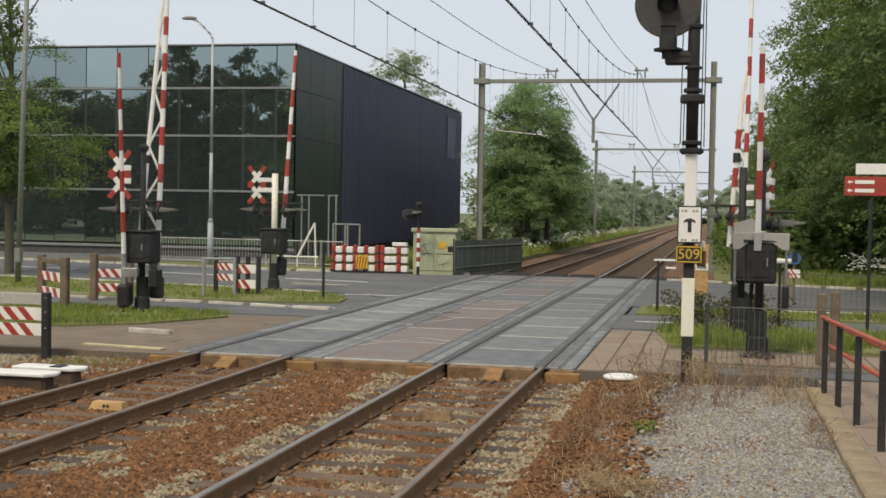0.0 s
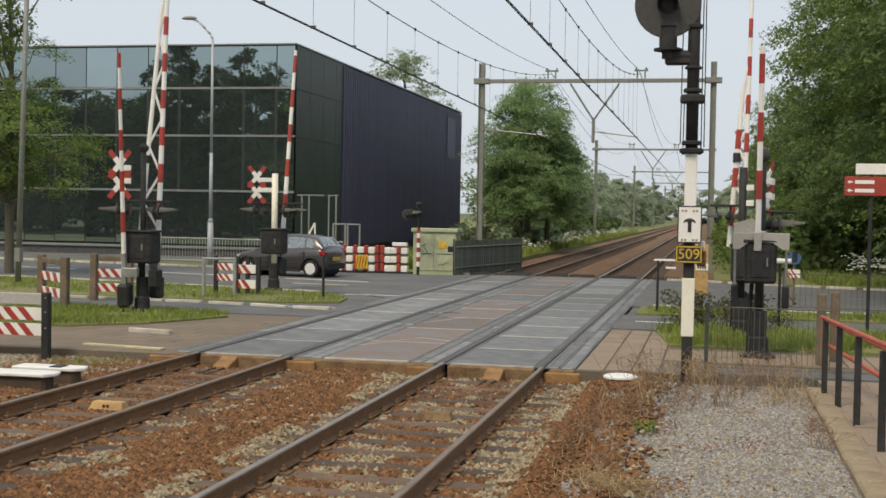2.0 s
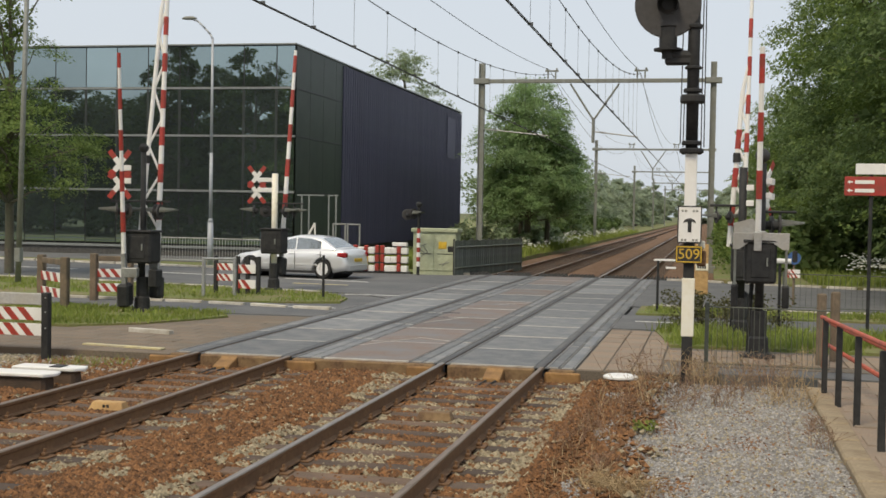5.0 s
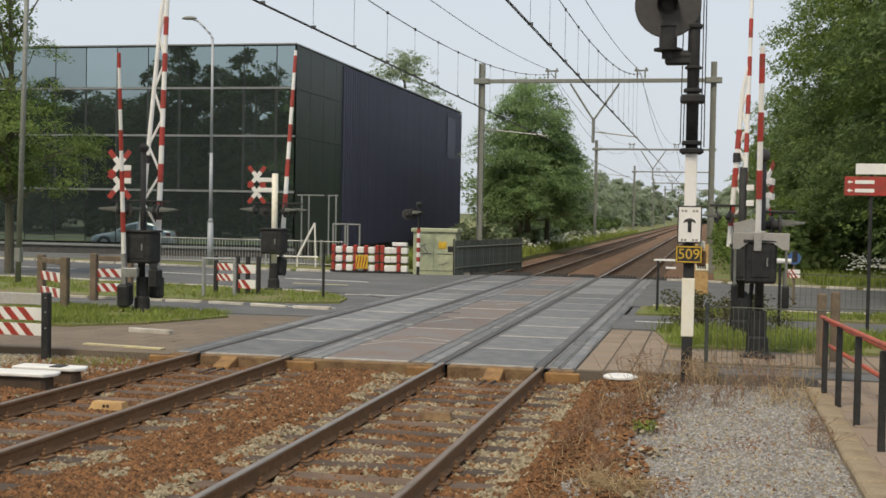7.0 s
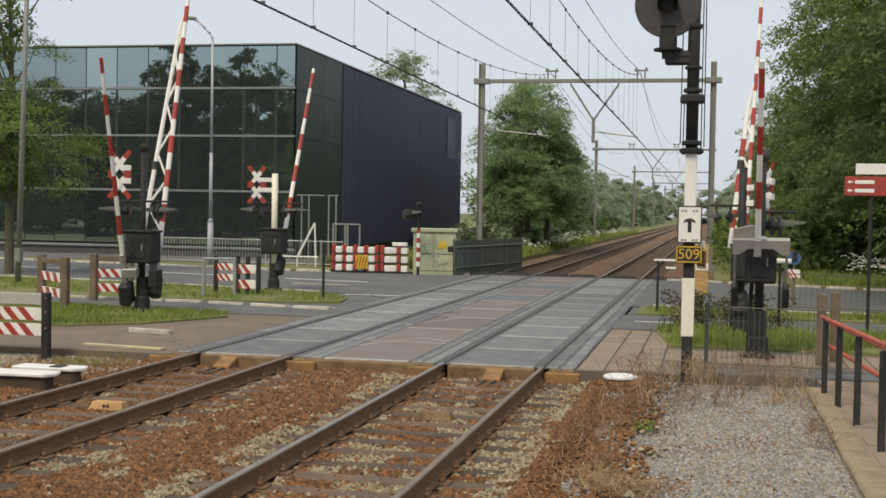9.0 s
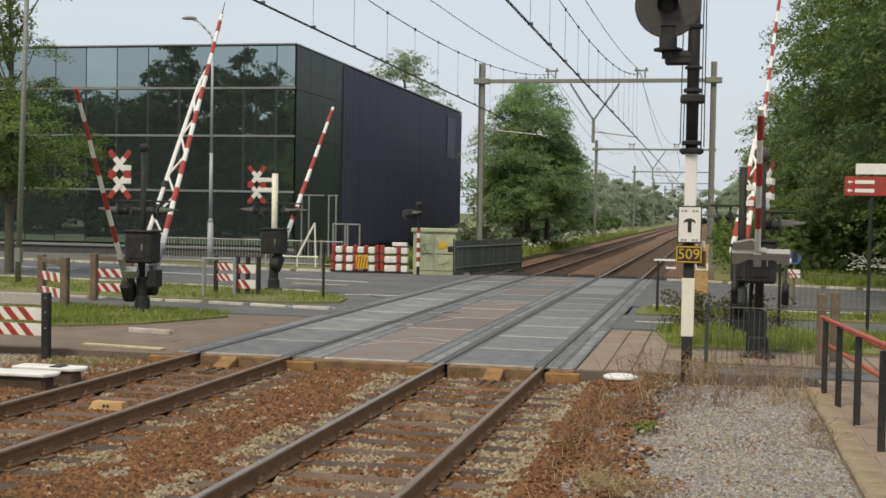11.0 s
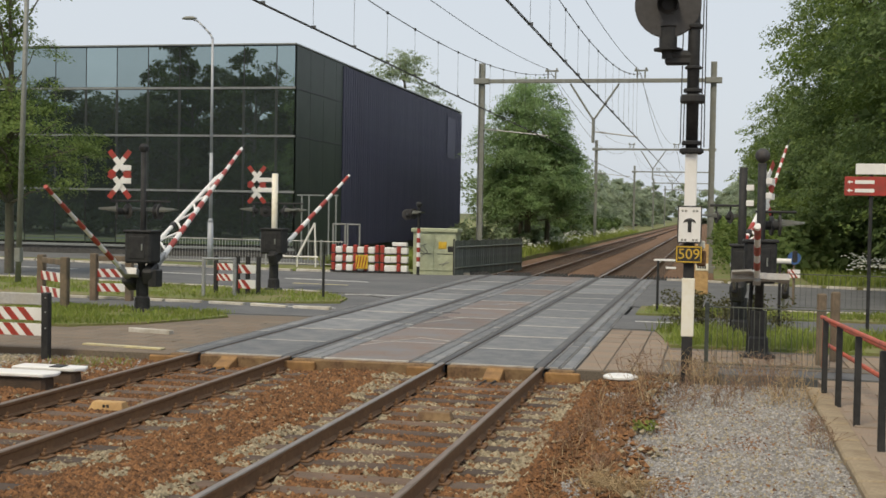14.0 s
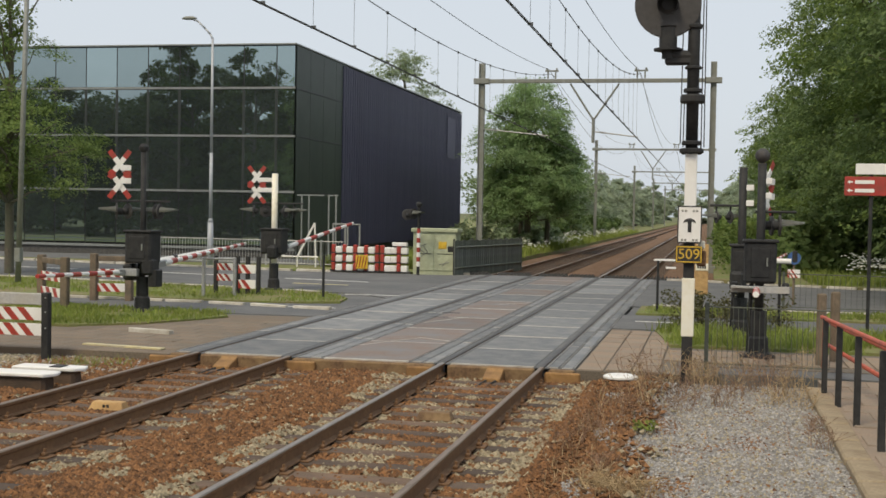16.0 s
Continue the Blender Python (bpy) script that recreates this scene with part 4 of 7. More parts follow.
# ---- overhead line ----
def wire(name, x, za, zb, sag, ya, yb, parent, r=0.009):
    pts = []
    for i in range(25):
        u = i / 24
        pts.append((x, ya + (yb - ya) * u, za + (zb - za) * u - 4 * sag * u * (1 - u)))
    return curve_path(name, pts, r, M_WIRE, parent), pts


def portal(y, detail):
    p = thing("overhead_line_portal", "weathered grey steel portal over both tracks", "catenary portal", pose(0, y, 0), "overhead line portals")
    for x in (-7.1, 3.12):
        bm = B()
        box(bm, x - 0.12, x + 0.12, -0.013, 0.013, -0.3, 9.0)
        box(bm, x - 0.13, x - 0.105, -0.12, 0.12, -0.3, 9.0)
        box(bm, x + 0.105, x + 0.13, -0.12, 0.12, -0.3, 9.0)
        box(bm, x - 0.28, x + 0.28, -0.28, 0.28, -0.35, 0.10, 0.02)
        part("mast", bm, M_GALV_DK, p, "rolled steel H mast on a concrete foot")
        bm = B()
        box(bm, x - 0.36, x + 0.36, -0.17, -0.125, 8.07, 8.31, 0.01)
        box(bm, x - 0.36, x + 0.36, 0.125, 0.17, 8.07, 8.31, 0.01)
        part("clamp", bm, M_GALV_DK, p)
    for dy in (-0.1, 0.1):
        bm = B()
        box(bm, -6.95, 3.0, dy - 0.02, dy + 0.02, 8.11, 8.27, 0.008)
        part("beam", bm, M_GALV_DK, p)
    for x in (-3.94, 0.0):
        bm = B()
        for dx in (-0.17, 0.17):
            rod(bm, (x + dx, 0, 8.3), (x + dx, 0, 8.62), 0.035)
        box(bm, x - 0.3, x + 0.3, -0.05, 0.05, 8.60, 8.67, 0.01)
        for dx in (-0.22, 0.22):
            lathe(bm, [(0.03, 8.66), (0.06, 8.68), (0.03, 8.71), (0.06, 8.73), (0.03, 8.76)], at=(x + dx, 0, 0), n=8)
        part("insulator_frame", bm, M_GALV_DK, p)
    bm = B()
    rod(bm, (-3.1, 0, 8.06), (-2.05, 0, 6.45), 0.045)
    rod(bm, (-0.95, 0, 8.06), (-2.05, 0, 6.45), 0.045)
    part("hanging_strut", bm, M_GALV_DK, p)
    bm = B()
    rod(bm, (-2.05, 0, 6.55), (-2.05, 0, 5.45), 0.07)
    part("drop_tube", bm, M_GALV_DK, p)
    for x0, x1, z0, z1 in ((-7.0, -4.05, 6.05, 5.75), (-2.05, -0.1, 5.95, 5.72)):
        bm = B()
        rod(bm, (x0, 0, z0), (x1, 0, z1), 0.028)
        rod(bm, (x1, 0, z1), (x1 + 0.05, 0, 5.55), 0.012)
        for k in range(3):
            lathe(bm, [(0.03, -0.02), (0.07, 0.0), (0.03, 0.02)], "X", (x0 + 0.35 + 0.09 * k, 0, z0 - 0.035 - 0.009 * k), 10)
        part("steady_arm", bm, M_GALV, p)
    return p


PORTALS = [-2.0, 55.0, 112.0, 169.0, 226.0, 283.0]
for i, y in enumerate(PORTALS):
    portal(y, i == 1)
for x in (-3.94, 0.0):
    ol = thing("overhead_wires", "dark contact wire hung on droppers below its carrier wire", "overhead wire", pose(0, 0, 0), "overhead wires of the two tracks")
    for ya, yb in zip(PORTALS[:-1], PORTALS[1:]):
        wire("contact_wire", x - 0.012, 5.53, 5.53, 0.0, ya, yb, ol, 0.011)
        wire("contact_wire", x + 0.014, 5.535, 5.535, 0.0, ya, yb, ol, 0.011)
        wire("carrier_wire", x, 8.5, 8.5, 1.86, ya, yb, ol, 0.011)
        wire("feeder_wire", x - 0.12, 8.7, 8.7, 1.0, ya, yb, ol, 0.010)
        for k in range(1, 22):
            u = k / 22
            z = 8.5 - 7.44 * u * (1 - u)
            yy = ya + (yb - ya) * u
            if yy > 56:
                break
            bm = B()
            rod(bm, (x, yy, 5.53), (x, yy, z), 0.004, n=4)
            box(bm, x - 0.04, x + 0.05, yy - 0.02, yy + 0.02, 5.525, 5.575)
            box(bm, x - 0.02, x + 0.02, yy - 0.03, yy + 0.03, z - 0.03, z + 0.03)
            part("dropper", bm, M_WIRE, ol)


# ---- text ----
def lettering(txt, size, mat, parent, m, name="lettering"):
    cu = bpy.data.curves.new(name, "FONT")
    cu.body, cu.size, cu.align_x, cu.align_y, cu.extrude = txt, size, "CENTER", "CENTER", 0.002
    tmp = new("tmp_text", cu)
    bpy.context.view_layer.update()
    me = bpy.data.meshes.new_from_object(tmp.evaluated_get(bpy.context.evaluated_depsgraph_get()))
    bpy.data.objects.remove(tmp)
    me.materials.clear()
    me.materials.append(mat)
    ob = new(name, me)
    ob.parent = parent
    ob.matrix_local = m
    return ob


# ---- railway signal ----
def railway_signal(at):
    s = thing("railway_signal", "black signal mast with round lens board and number plate", "railway signal", pose(*at))
    bm = B()
    box(bm, -0.075, 0.075, -0.075, 0.075, -0.25, 3.25, 0.012)
    box(bm, -0.12, 0.12, -0.12, 0.12, -0.25, -0.02, 0.02)
    part("lower_post", bm, M_DARK, s)
    bm = B()
    rod(bm, (0, 0, 3.2), (0, 0, 6.3), 0.085, n=16)
    part("upper_post", bm, M_DARK, s, smooth=True)
    for z0, z1, w in ((0.62, 1.45, 0.088), (2.46, 3.21, 0.084)):
        bm = B()
        box(bm, -w, w, -0.084, 0.084, z0, z1, 0.01)
        part("white_sleeve", bm, M_CREAM if z0 < 1 else M_WHITE, s, "pale painted sleeve on the post")
    for z, w, h in ((3.25, 0.17, 0.035), (3.36, 0.14, 0.03), (3.98, 0.175, 0.06), (4.10, 0.13, 0.03), (4.42, 0.12, 0.02), (5.0, 0.12, 0.03)):
        bm = B()
        lathe(bm, [(w * 0.9, z - h), (w, z - h * 0.6), (w, z + h * 0.6), (w * 0.9, z + h)], n=20)
        part("collar", bm, M_DARK, s)
    bm = B()
    box(bm, -0.14, 0.14, -0.02, 0.09, 3.20, 3.26, 0.01)
    part("bracket", bm, M_DARK, s)
    # side wires of the ladderless mast
    for dx, z0, z1 in ((-0.16, 3.35, 4.9), (0.13, 3.25, 6.1), (0.17, 3.3, 5.6), (-0.12, 3.3, 3.95)):
        bm = B()
        rod(bm, (dx, 0.0, z0), (dx * 0.95, 0.0, z1), 0.008, n=5)
        part("cable", bm, M_DARK, s)
    # offset arm and lens board
    bm = B()
    for a, b, r in (((0, 0, 4.58), (-0.36, -0.02, 4.62), 0.075), ((-0.36, -0.02, 4.55), (-0.36, -0.02, 4.78), 0.085)):
        rod(bm, a, b, r, n=12)
    box(bm, -0.40, 0.06, -0.07, 0.07, 4.46, 4.62, 0.03)
    part("offset_arm", bm, M_DARK, s)
    bm = B()
    lathe(bm, [(0.20, 4.66), (0.20, 4.69), (0.125, 4.70), (0.125, 4.98), (0.14, 5.0)], at=(-0.36, -0.02, 0), n=18)
    part("neck", bm, M_DARK, s)
    bm = B()
    lathe(bm, [(0.44, 0.02), (0.465, 0.0), (0.465, -0.03), (0.45, -0.035)], "Y", (-0.37, -0.06, 5.30), 40)
    part("lens_board", bm, M_BLACK, s, "round matt black background board")
    bm = B()
    n = 20
    ring0, ring1 = [], []
    for i in range(n + 1):
        a = math.radians(-35 + 250 * i / n)
        ring0.append(bm.verts.new((-0.37 + 0.15 * math.cos(a), -0.095, 5.30 + 0.15 * math.sin(a))))
        ring1.append(bm.verts.new((-0.37 + 0.14 * math.cos(a), -0.42, 5.27 + 0.14 * math.sin(a))))
    for i in range(n):
        bm.faces.new((ring0[i], ring0[i + 1], ring1[i + 1], ring1[i]))
    bmesh.ops.solidify(bm, geom=bm.faces[:], thickness=0.008)
    part("hood", bm, M_TRIM, s, "black hood over the lens")
    bm = B()
    lathe(bm, [(0.13, 0.0), (0.13, -0.02), (0.08, -0.035)], "Y", (-0.37, -0.095, 5.30), 24)
    part("lens", bm, M_TRIM, s, "unlit dark signal lens")
    # T sign
    bm = B()
    box(bm, -0.165, 0.165, -0.12, -0.10, 1.95, 2.47, 0.012)
    sign = part("sign_board", bm, M_WHITE, s, "white board with a black T-shaped mark")
    bm = B()
    for x0, x1, z0, z1 in ((-0.165, 0.165, 2.455, 2.472), (-0.165, 0.165, 1.948, 1.965), (-0.168, -0.152, 1.95, 2.47), (0.152, 0.168, 1.95, 2.47)):
        box(bm, x0, x1, -0.124, -0.104, z0, z1)
    part("border", bm, M_TRIM, sign)
    bm = B()
    pts = [(-0.09, 2.235), (-0.065, 2.275), (-0.02, 2.295), (0.02, 2.295), (0.065, 2.275), (0.09, 2.235), (0.035, 2.25), (0.026, 2.25), (0.026, 2.10), (-0.026, 2.10), (-0.026, 2.25), (-0.035, 2.25)]
    prism(bm, pts, 0.0, 0.006)
    for v in bm.verts:
        v.co = Vector((v.co.x, -0.121 - v.co.z, v.co.y))
    bmesh.ops.recalc_face_normals(bm, faces=bm.faces[:])
    part("mark", bm, M_TRIM, sign)
    bm = B()
    for dx in (-0.10, -0.055, 0.055, 0.10):
        for z in (2.40, 1.99):
            box(bm, dx - 0.014, dx + 0.014, -0.124, -0.118, z - 0.014, z + 0.014)
    part("bolt_row", bm, M_GALV_DK, sign)
    bm = B()
    box(bm, -0.185, 0.185, -0.135, -0.115, 1.665, 1.91, 0.02)
    pl = part("number_plate", bm, M_TRIM, s, "black plate with yellow border and number")
    bm = B()
    for x0, x1, z0, z1 in ((-0.175, 0.175, 1.885, 1.902), (-0.175, 0.175, 1.673, 1.69), (-0.177, -0.160, 1.68, 1.895), (0.160, 0.177, 1.68, 1.895)):
        box(bm, x0, x1, -0.140, -0.130, z0, z1, 0.003)
    part("border", bm, M_YELLOW, pl)
    lettering("509", 0.205, M_YELLOW, pl, pose(0, -0.138, 1.787, 90, 0, 0))
    bm = B()
    box(bm, 0.12, 0.22, 0.05, 0.14, 1.86, 1.98, 0.02)
    part("small_lamp", bm, M_CREAM, s, "small cream lamp box")
    bm = B()
    box(bm, 0.10, 0.24, 0.05, 0.16, 1.62, 1.84, 0.02)
    part("junction_box", bm, M_RAIL, s, "brown cable box")
    return s


railway_signal((2.85, 17.84, -0.06))


# ---- barriers ----
def crossbuck(parent, at, yaw, reach=0.26):
    """Two stacked diagonal crosses, white with red ends, on white brackets."""
    c = thing("cross_sign", "", "")
    c.parent = parent
    c.matrix_local = pose(*at, 0, 0, yaw)
    for z in (0.215, -0.215):
        for sg in (-1, 1):
            m = pose(0, -0.01 * sg, z, 0, sg * 38, 0)
            bm = B()
            box(bm, -0.055, 0.055, -0.006, 0.006, -0.18, 0.18, rot=m)
            part("blade", bm, M_WHITE, c)
            for e in (-1, 1):
                bm = B()
                box(bm, -0.055, 0.055, -0.006, 0.006, min(e * 0.18, e * 0.37), max(e * 0.18, e * 0.37), rot=m)
                part("blade_end", bm, M_RED, c, "red blade end")
    for z in (0.14, -0.14):
        bm = B()
        box(bm, 0.03, reach, -0.03, 0.0, z - 0.06, z + 0.06, 0.008)
        part("bracket", bm, M_WHITE, c)
    return c


def flasher(parent, at, yaw, visor=0.44, size=1.0):
    """Warning light: round black board, lens and deep hood."""
    f = thing("warning_light", "", "")
    f.parent = parent
    f.matrix_local = pose(*at, 0, 0, yaw) @ Matrix.Diagonal((size, size, size, 1))
    bm = B()
    lathe(bm, [(0.17, 0.03), (0.20, 0.02), (0.20, 0.0), (0.19, -0.01)], "Y", n=24)
    part("board", bm, M_BLACK, f)
    bm = B()
    lathe(bm, [(0.10, -0.01), (0.10, -0.03), (0.05, -0.045)], "Y", n=16)
    part("lens", bm, M_TRIM, f, "unlit dark lens")
    bm = B()
    r0, r1 = [], []
    for i in range(13):
        a = math.radians(-10 + 200 * i / 12)
        r0.append(bm.verts.new((0.125 * math.cos(a), -0.012, 0.125 * math.sin(a))))
        r1.append(bm.verts.new((0.13 * math.cos(a), -visor, 0.045 + 0.035 * math.sin(a))))
    for i in range(12):
        bm.faces.new((r0[i], r0[i + 1], r1[i + 1], r1[i]))
    bmesh.ops.solidify(bm, geom=bm.faces[:], thickness=0.006)
    part("hood", bm, M_GALV_DK, f)
    bm = B()
    lathe(bm, [(0.09, 0.03), (0.09, 0.12), (0.05, 0.16)], "Y", n=14)
    part("housing", bm, M_DARK, f)
    return f


def pedestal(parent, h_top, box_z, box_w=0.56, mast_mat=None, top_z=3.4, r=0.075):
    bm = B()
    prof = [(0.28, -0.1), (0.28, 0.02), (0.17, 0.08), (0.16, 0.30), (0.13, 0.34), (0.13, 0.75)]
    lathe(bm, prof, n=12)
    for k in range(4):
        a = k * 1.571 + 0.78
        lathe(bm, [(0.03, 0.02), (0.03, 0.06), (0.015, 0.07)], at=(0.23 * math.cos(a), 0.23 * math.sin(a), 0), n=6)
    part("foot", bm, M_DARK, parent, "cast iron foot bolted down")
    bm = B()
    rod(bm, (0, 0, 0.7), (0, 0, top_z), r, n=14)
    part("mast", bm, mast_mat or M_DARK, parent, smooth=True)
    bm = B()
    w = box_w / 2
    box(bm, -w, w, -0.27, 0.27, box_z, box_z + 0.68, 0.04)
    box(bm, -w - 0.03, w + 0.03, -0.30, 0.30, box_z + 0.66, box_z + 0.71, 0.015)
    box(bm, -w * 0.6, w * 0.6, -0.285, -0.265, box_z + 0.1, box_z + 0.58, 0.01)
    hs = part("drive_housing", bm, M_DARK, parent, "dark barrier drive box")
    bm = B()
    box(bm, w * 0.35, w * 0.45, -0.31, -0.28, box_z + 0.28, box_z + 0.42, 0.006)
    part("latch", bm, M_GALV_DK, hs)
    bm = B()
    rod(bm, (-0.16, 0.1, 0.05), (-0.12, 0.1, box_z + 0.05), 0.035, n=8)
    part("cable_duct", bm, M_DARK, parent)


def boom(parent, length, r0, r1, start, band, truss=False, plate=False, side=0.0, spread=0.41, banded_brace=False, joined=0.76):
    """A barrier boom that points up in its own space; pivot at the origin. Red bands alternate on white."""
    bm = B()
    rod(bm, (side, 0, start), (side, 0, length), r0, r1, n=12)
    bo = part("boom", bm, M_WHITE, parent, "white boom with red bands", smooth=False)
    z, k = start + band * 0.3, 0
    while z < length - 0.1:
        e = min(z + band, length + 0.004)
        if k % 2 == 1:
            f0, f1 = (z - start) / (length - start), (e - start) / (length - start)
            bm = B()
            rod(bm, (side, 0, z), (side, 0, e), r0 + (r1 - r0) * f0 + 0.004, r0 + (r1 - r0) * f1 + 0.004, n=12)
            part("red_band", bm, M_RED, bo)
        z, k = z + band, k + 1
    if truss:
        top, z_low, off = length * joined, 0.60, -spread

        def xo(zz):
            return side + off + ((spread - 0.11) * min(1.0, (zz - z_low) / (top - 0.5 - z_low)))
        bm = B()
        rod(bm, (xo(z_low), 0, z_low), (xo(top - 0.5), 0, top - 0.5), 0.052, 0.045, n=10)
        rod(bm, (xo(top - 0.5), 0, top - 0.5), (side - 0.02, 0, top), 0.04, 0.03, n=8)
        br = part("brace_tube", bm, M_WHITE, bo, "white stiffening tube")
        if banded_brace:
            for zb in np.arange(1.0, top - 0.9, 0.74):
                bm = B()
                rod(bm, (xo(zb), 0, zb), (xo(zb + 0.37), 0, zb + 0.37), 0.056, 0.055, n=10)
                part("red_band", bm, M_RED, br)
        bm = B()
        rod(bm, (xo(2.3), 0, 2.22), (xo(2.3), 0, 2.40), 0.075, n=10)
        part("joint_collar", bm, M_DARK, bo, "dark collar on the stiffening tube")
        zs = np.linspace(0.75, top - 0.5, 9)
        for i in range(8):
            a = (side, 0, zs[i]) if i % 2 == 0 else (xo(zs[i]), 0, zs[i])
            b = (xo(zs[i + 1]), 0, zs[i + 1]) if i % 2 == 0 else (side, 0, zs[i + 1])
            bm = B()
            rod(bm, a, b, 0.027, n=6)
            part("lattice_bar", bm, M_WHITE, bo)
        bm = B()
        rod(bm, (side, 0, length), (side, 0, length + 0.55), 0.014, 0.008, n=6)
        part("tip", bm, M_DARK, bo)
    if plate:
        bm = B()
        # a plate cut into an arch below, with a tongue for the boom
        prism(bm, [(-0.44, 0.64), (-0.34, 0.64), (-0.19, 0.75), (0.19, 0.75), (0.34, 0.64), (0.44, 0.64), (0.44, 0.90), (0.10, 0.90), (0.06, 0.93), (-0.06, 0.93), (-0.10, 0.90), (-0.44, 0.90)], -0.05, 0.05)
        for v in bm.verts:
            v.co = Vector((v.co.x, v.co.z, v.co.y))
        bmesh.ops.recalc_face_normals(bm, faces=bm.faces[:])
        box(bm, side - 0.06, side + 0.06, -0.09, -0.05, 0.62, 0.92, 0.01)
        part("crossbar", bm, M_CONC, bo, "pale grey crossbar holding the boom")
        bm = B()
        prism(bm, [(-0.43, 0.90), (-0.08, 0.90), (-0.08, 1.08), (-0.14, 1.13), (-0.43, 1.05)], 0.02, 0.05)
        for v in bm.verts:
            v.co = Vector((v.co.x, v.co.z, v.co.y))
        bmesh.ops.recalc_face_normals(bm, faces=bm.faces[:])
        part("gusset", bm, M_CONC, bo, "pale grey gusset plate")
        for sx in (-0.40, 0.40):
            bm = B()
            box(bm, sx - 0.02, sx + 0.02, -0.05, 0.05, -0.15, 0.66, 0.01)
            part("side_arm", bm, M_GALV_DK, bo, "grey side arm")
            bm = B()
            box(bm, sx - 0.055, sx + 0.055, -0.10, 0.10, -0.30, 0.06, 0.02)
            part("counterweight", bm, M_DARK, bo, "dark counterweight")
    else:
        bm = B()
        box(bm, side - 0.05, side + 0.05, -0.07, 0.07, -0.3, start + 0.12, 0.015)
        box(bm, min(side, 0) - 0.04, max(side, 0) + 0.04, -0.08, 0.08, -0.1, 0.1, 0.01)
        part("socket", bm, M_GALV, bo, "grey boom socket")
        bm = B()
        box(bm, side - 0.13, side + 0.13, -0.18, 0.18, -0.74, -0.24, 0.05)
        part("counterweight", bm, M_DARK, bo, "dark counterweight")
    return bo


def arm_with_lights(parent, z, x0, x1, lights, size=0.85):
    bm = B()
    rod(bm, (x0, 0, z), (x1, 0, z), 0.022, n=8)
    part("cross_arm", bm, M_DARK, parent)
    for x, dy, yaw in lights:
        flasher(parent, (x, dy, z - 0.22), yaw, size=size)
        bm = B()
        rod(bm, (x, dy * 0.5, z), (x, dy, z - 0.1), 0.018, n=6)
        part("hanger", bm, M_DARK, parent)


# west side, near
b_w = thing("barrier_mast", "dark barrier mast with cross sign, lights and booms", "level crossing barrier", pose(-8.8, 24.6, 0), "barrier masts of the crossing")
pedestal(b_w, 3.4, 1.05, 0.60, top_z=3.45, r=0.058)
crossbuck(b_w, (-0.52, -0.08, 2.95), 8)
arm_with_lights(b_w, 2.38, -0.75, 0.62, [(-0.60, -0.05, -60), (-0.42, 0.14, 150), (0.40, 0.0, 88), (0.20, 0.22, -95)])
bm = B()
lathe(bm, [(0.05, 3.42), (0.10, 3.48), (0.11, 3.55), (0.05, 3.62)], n=12)
part("bell", bm, M_DARK, b_w, "warning bell on the mast top")
bm = B()
box(bm, 0.22, 0.42, -0.2, 0.1, 0.55, 0.92, 0.02)
part("control_box", bm, M_DARK, b_w)
boom_w_long = boom(b_w, 8.2, 0.062, 0.045, 0.45, 0.41, truss=True, side=0.12)
boom_w_short = boom(b_w, 4.62, 0.052, 0.034, 0.30, 0.432, side=-0.26)
# west side, far
b_w2 = thing("barrier_mast", "barrier with white mast, cross sign and plain boom", "level crossing barrier", pose(-8.73, 32.6, 0), "barrier masts of the crossing")
pedestal(b_w2, 3.4, 1.02, 0.62, M_CREAM, 3.25, 0.085)
crossbuck(b_w2, (-0.50, -0.10, 2.93), 12, 0.50)
arm_with_lights(b_w2, 2.42, -0.75, 0.85, [(-0.62, 0, -80), (-0.30, 0.1, 200), (0.32, 0.0, 85), (0.55, 0.1, 88)])
boom_w2 = boom(b_w2, 5.7, 0.068, 0.045, 0.4, 0.5, side=0.12)
# east side, near
b_e = thing("barrier_mast", "dark barrier mast with boom on a wide pale crossbar", "level crossing barrier", pose(3.94, 20.7, 0), "barrier masts of the crossing")
pedestal(b_e, 3.4, 1.20, 0.50, top_z=3.15, r=0.07)
bm = B()
bmesh.ops.create_icosphere(bm, subdivisions=3, radius=0.12)
bmesh.ops.translate(bm, verts=bm.verts[:], vec=(0, 0, 3.27))
part("bell", bm, M_BLACK, b_e, "round black warning bell on the mast top")
arm_with_lights(b_e, 2.36, -0.1, 0.55, [(0.30, 0.0, 92), (0.18, 0.2, 100)])
for z in (2.86, 2.62):
    bm = B()
    box(bm, 0.06, 0.16, -0.06, 0.06, z - 0.05, z + 0.05, 0.008)
    part("bracket", bm, M_WHITE, b_e, "white clamp bracket")
boom_e_near = boom(b_e, 3.86, 0.047, 0.041, 0.85, 0.46, plate=True, side=-0.05)
# east side, far
b_e2 = thing("barrier_mast", "dark barrier mast with cross sign and lattice boom", "level crossing barrier", pose(3.72, 23.9, 0), "barrier masts of the crossing")
pedestal(b_e2, 3.4, 1.05, 0.38, top_z=3.2, r=0.075)
crossbuck(b_e2, (0.44, -0.05, 2.80), 62)
arm_with_lights(b_e2, 2.48, -0.6, 0.2, [(-0.48, 0.0, -70), (-0.22, 0.1, 120)], 0.6)
for z in (2.82, 2.53):
    bm = B()
    box(bm, 0.06, 0.20, -0.08, 0.0, z - 0.055, z + 0.055, 0.008)
    part("bracket", bm, M_WHITE, b_e2, "white clamp bracket")
boom_e_far = boom(b_e2, 8.2, 0.046, 0.03, 0.45, 0.37, truss=True, side=-0.08, spread=0.26, banded_brace=True, joined=0.5)


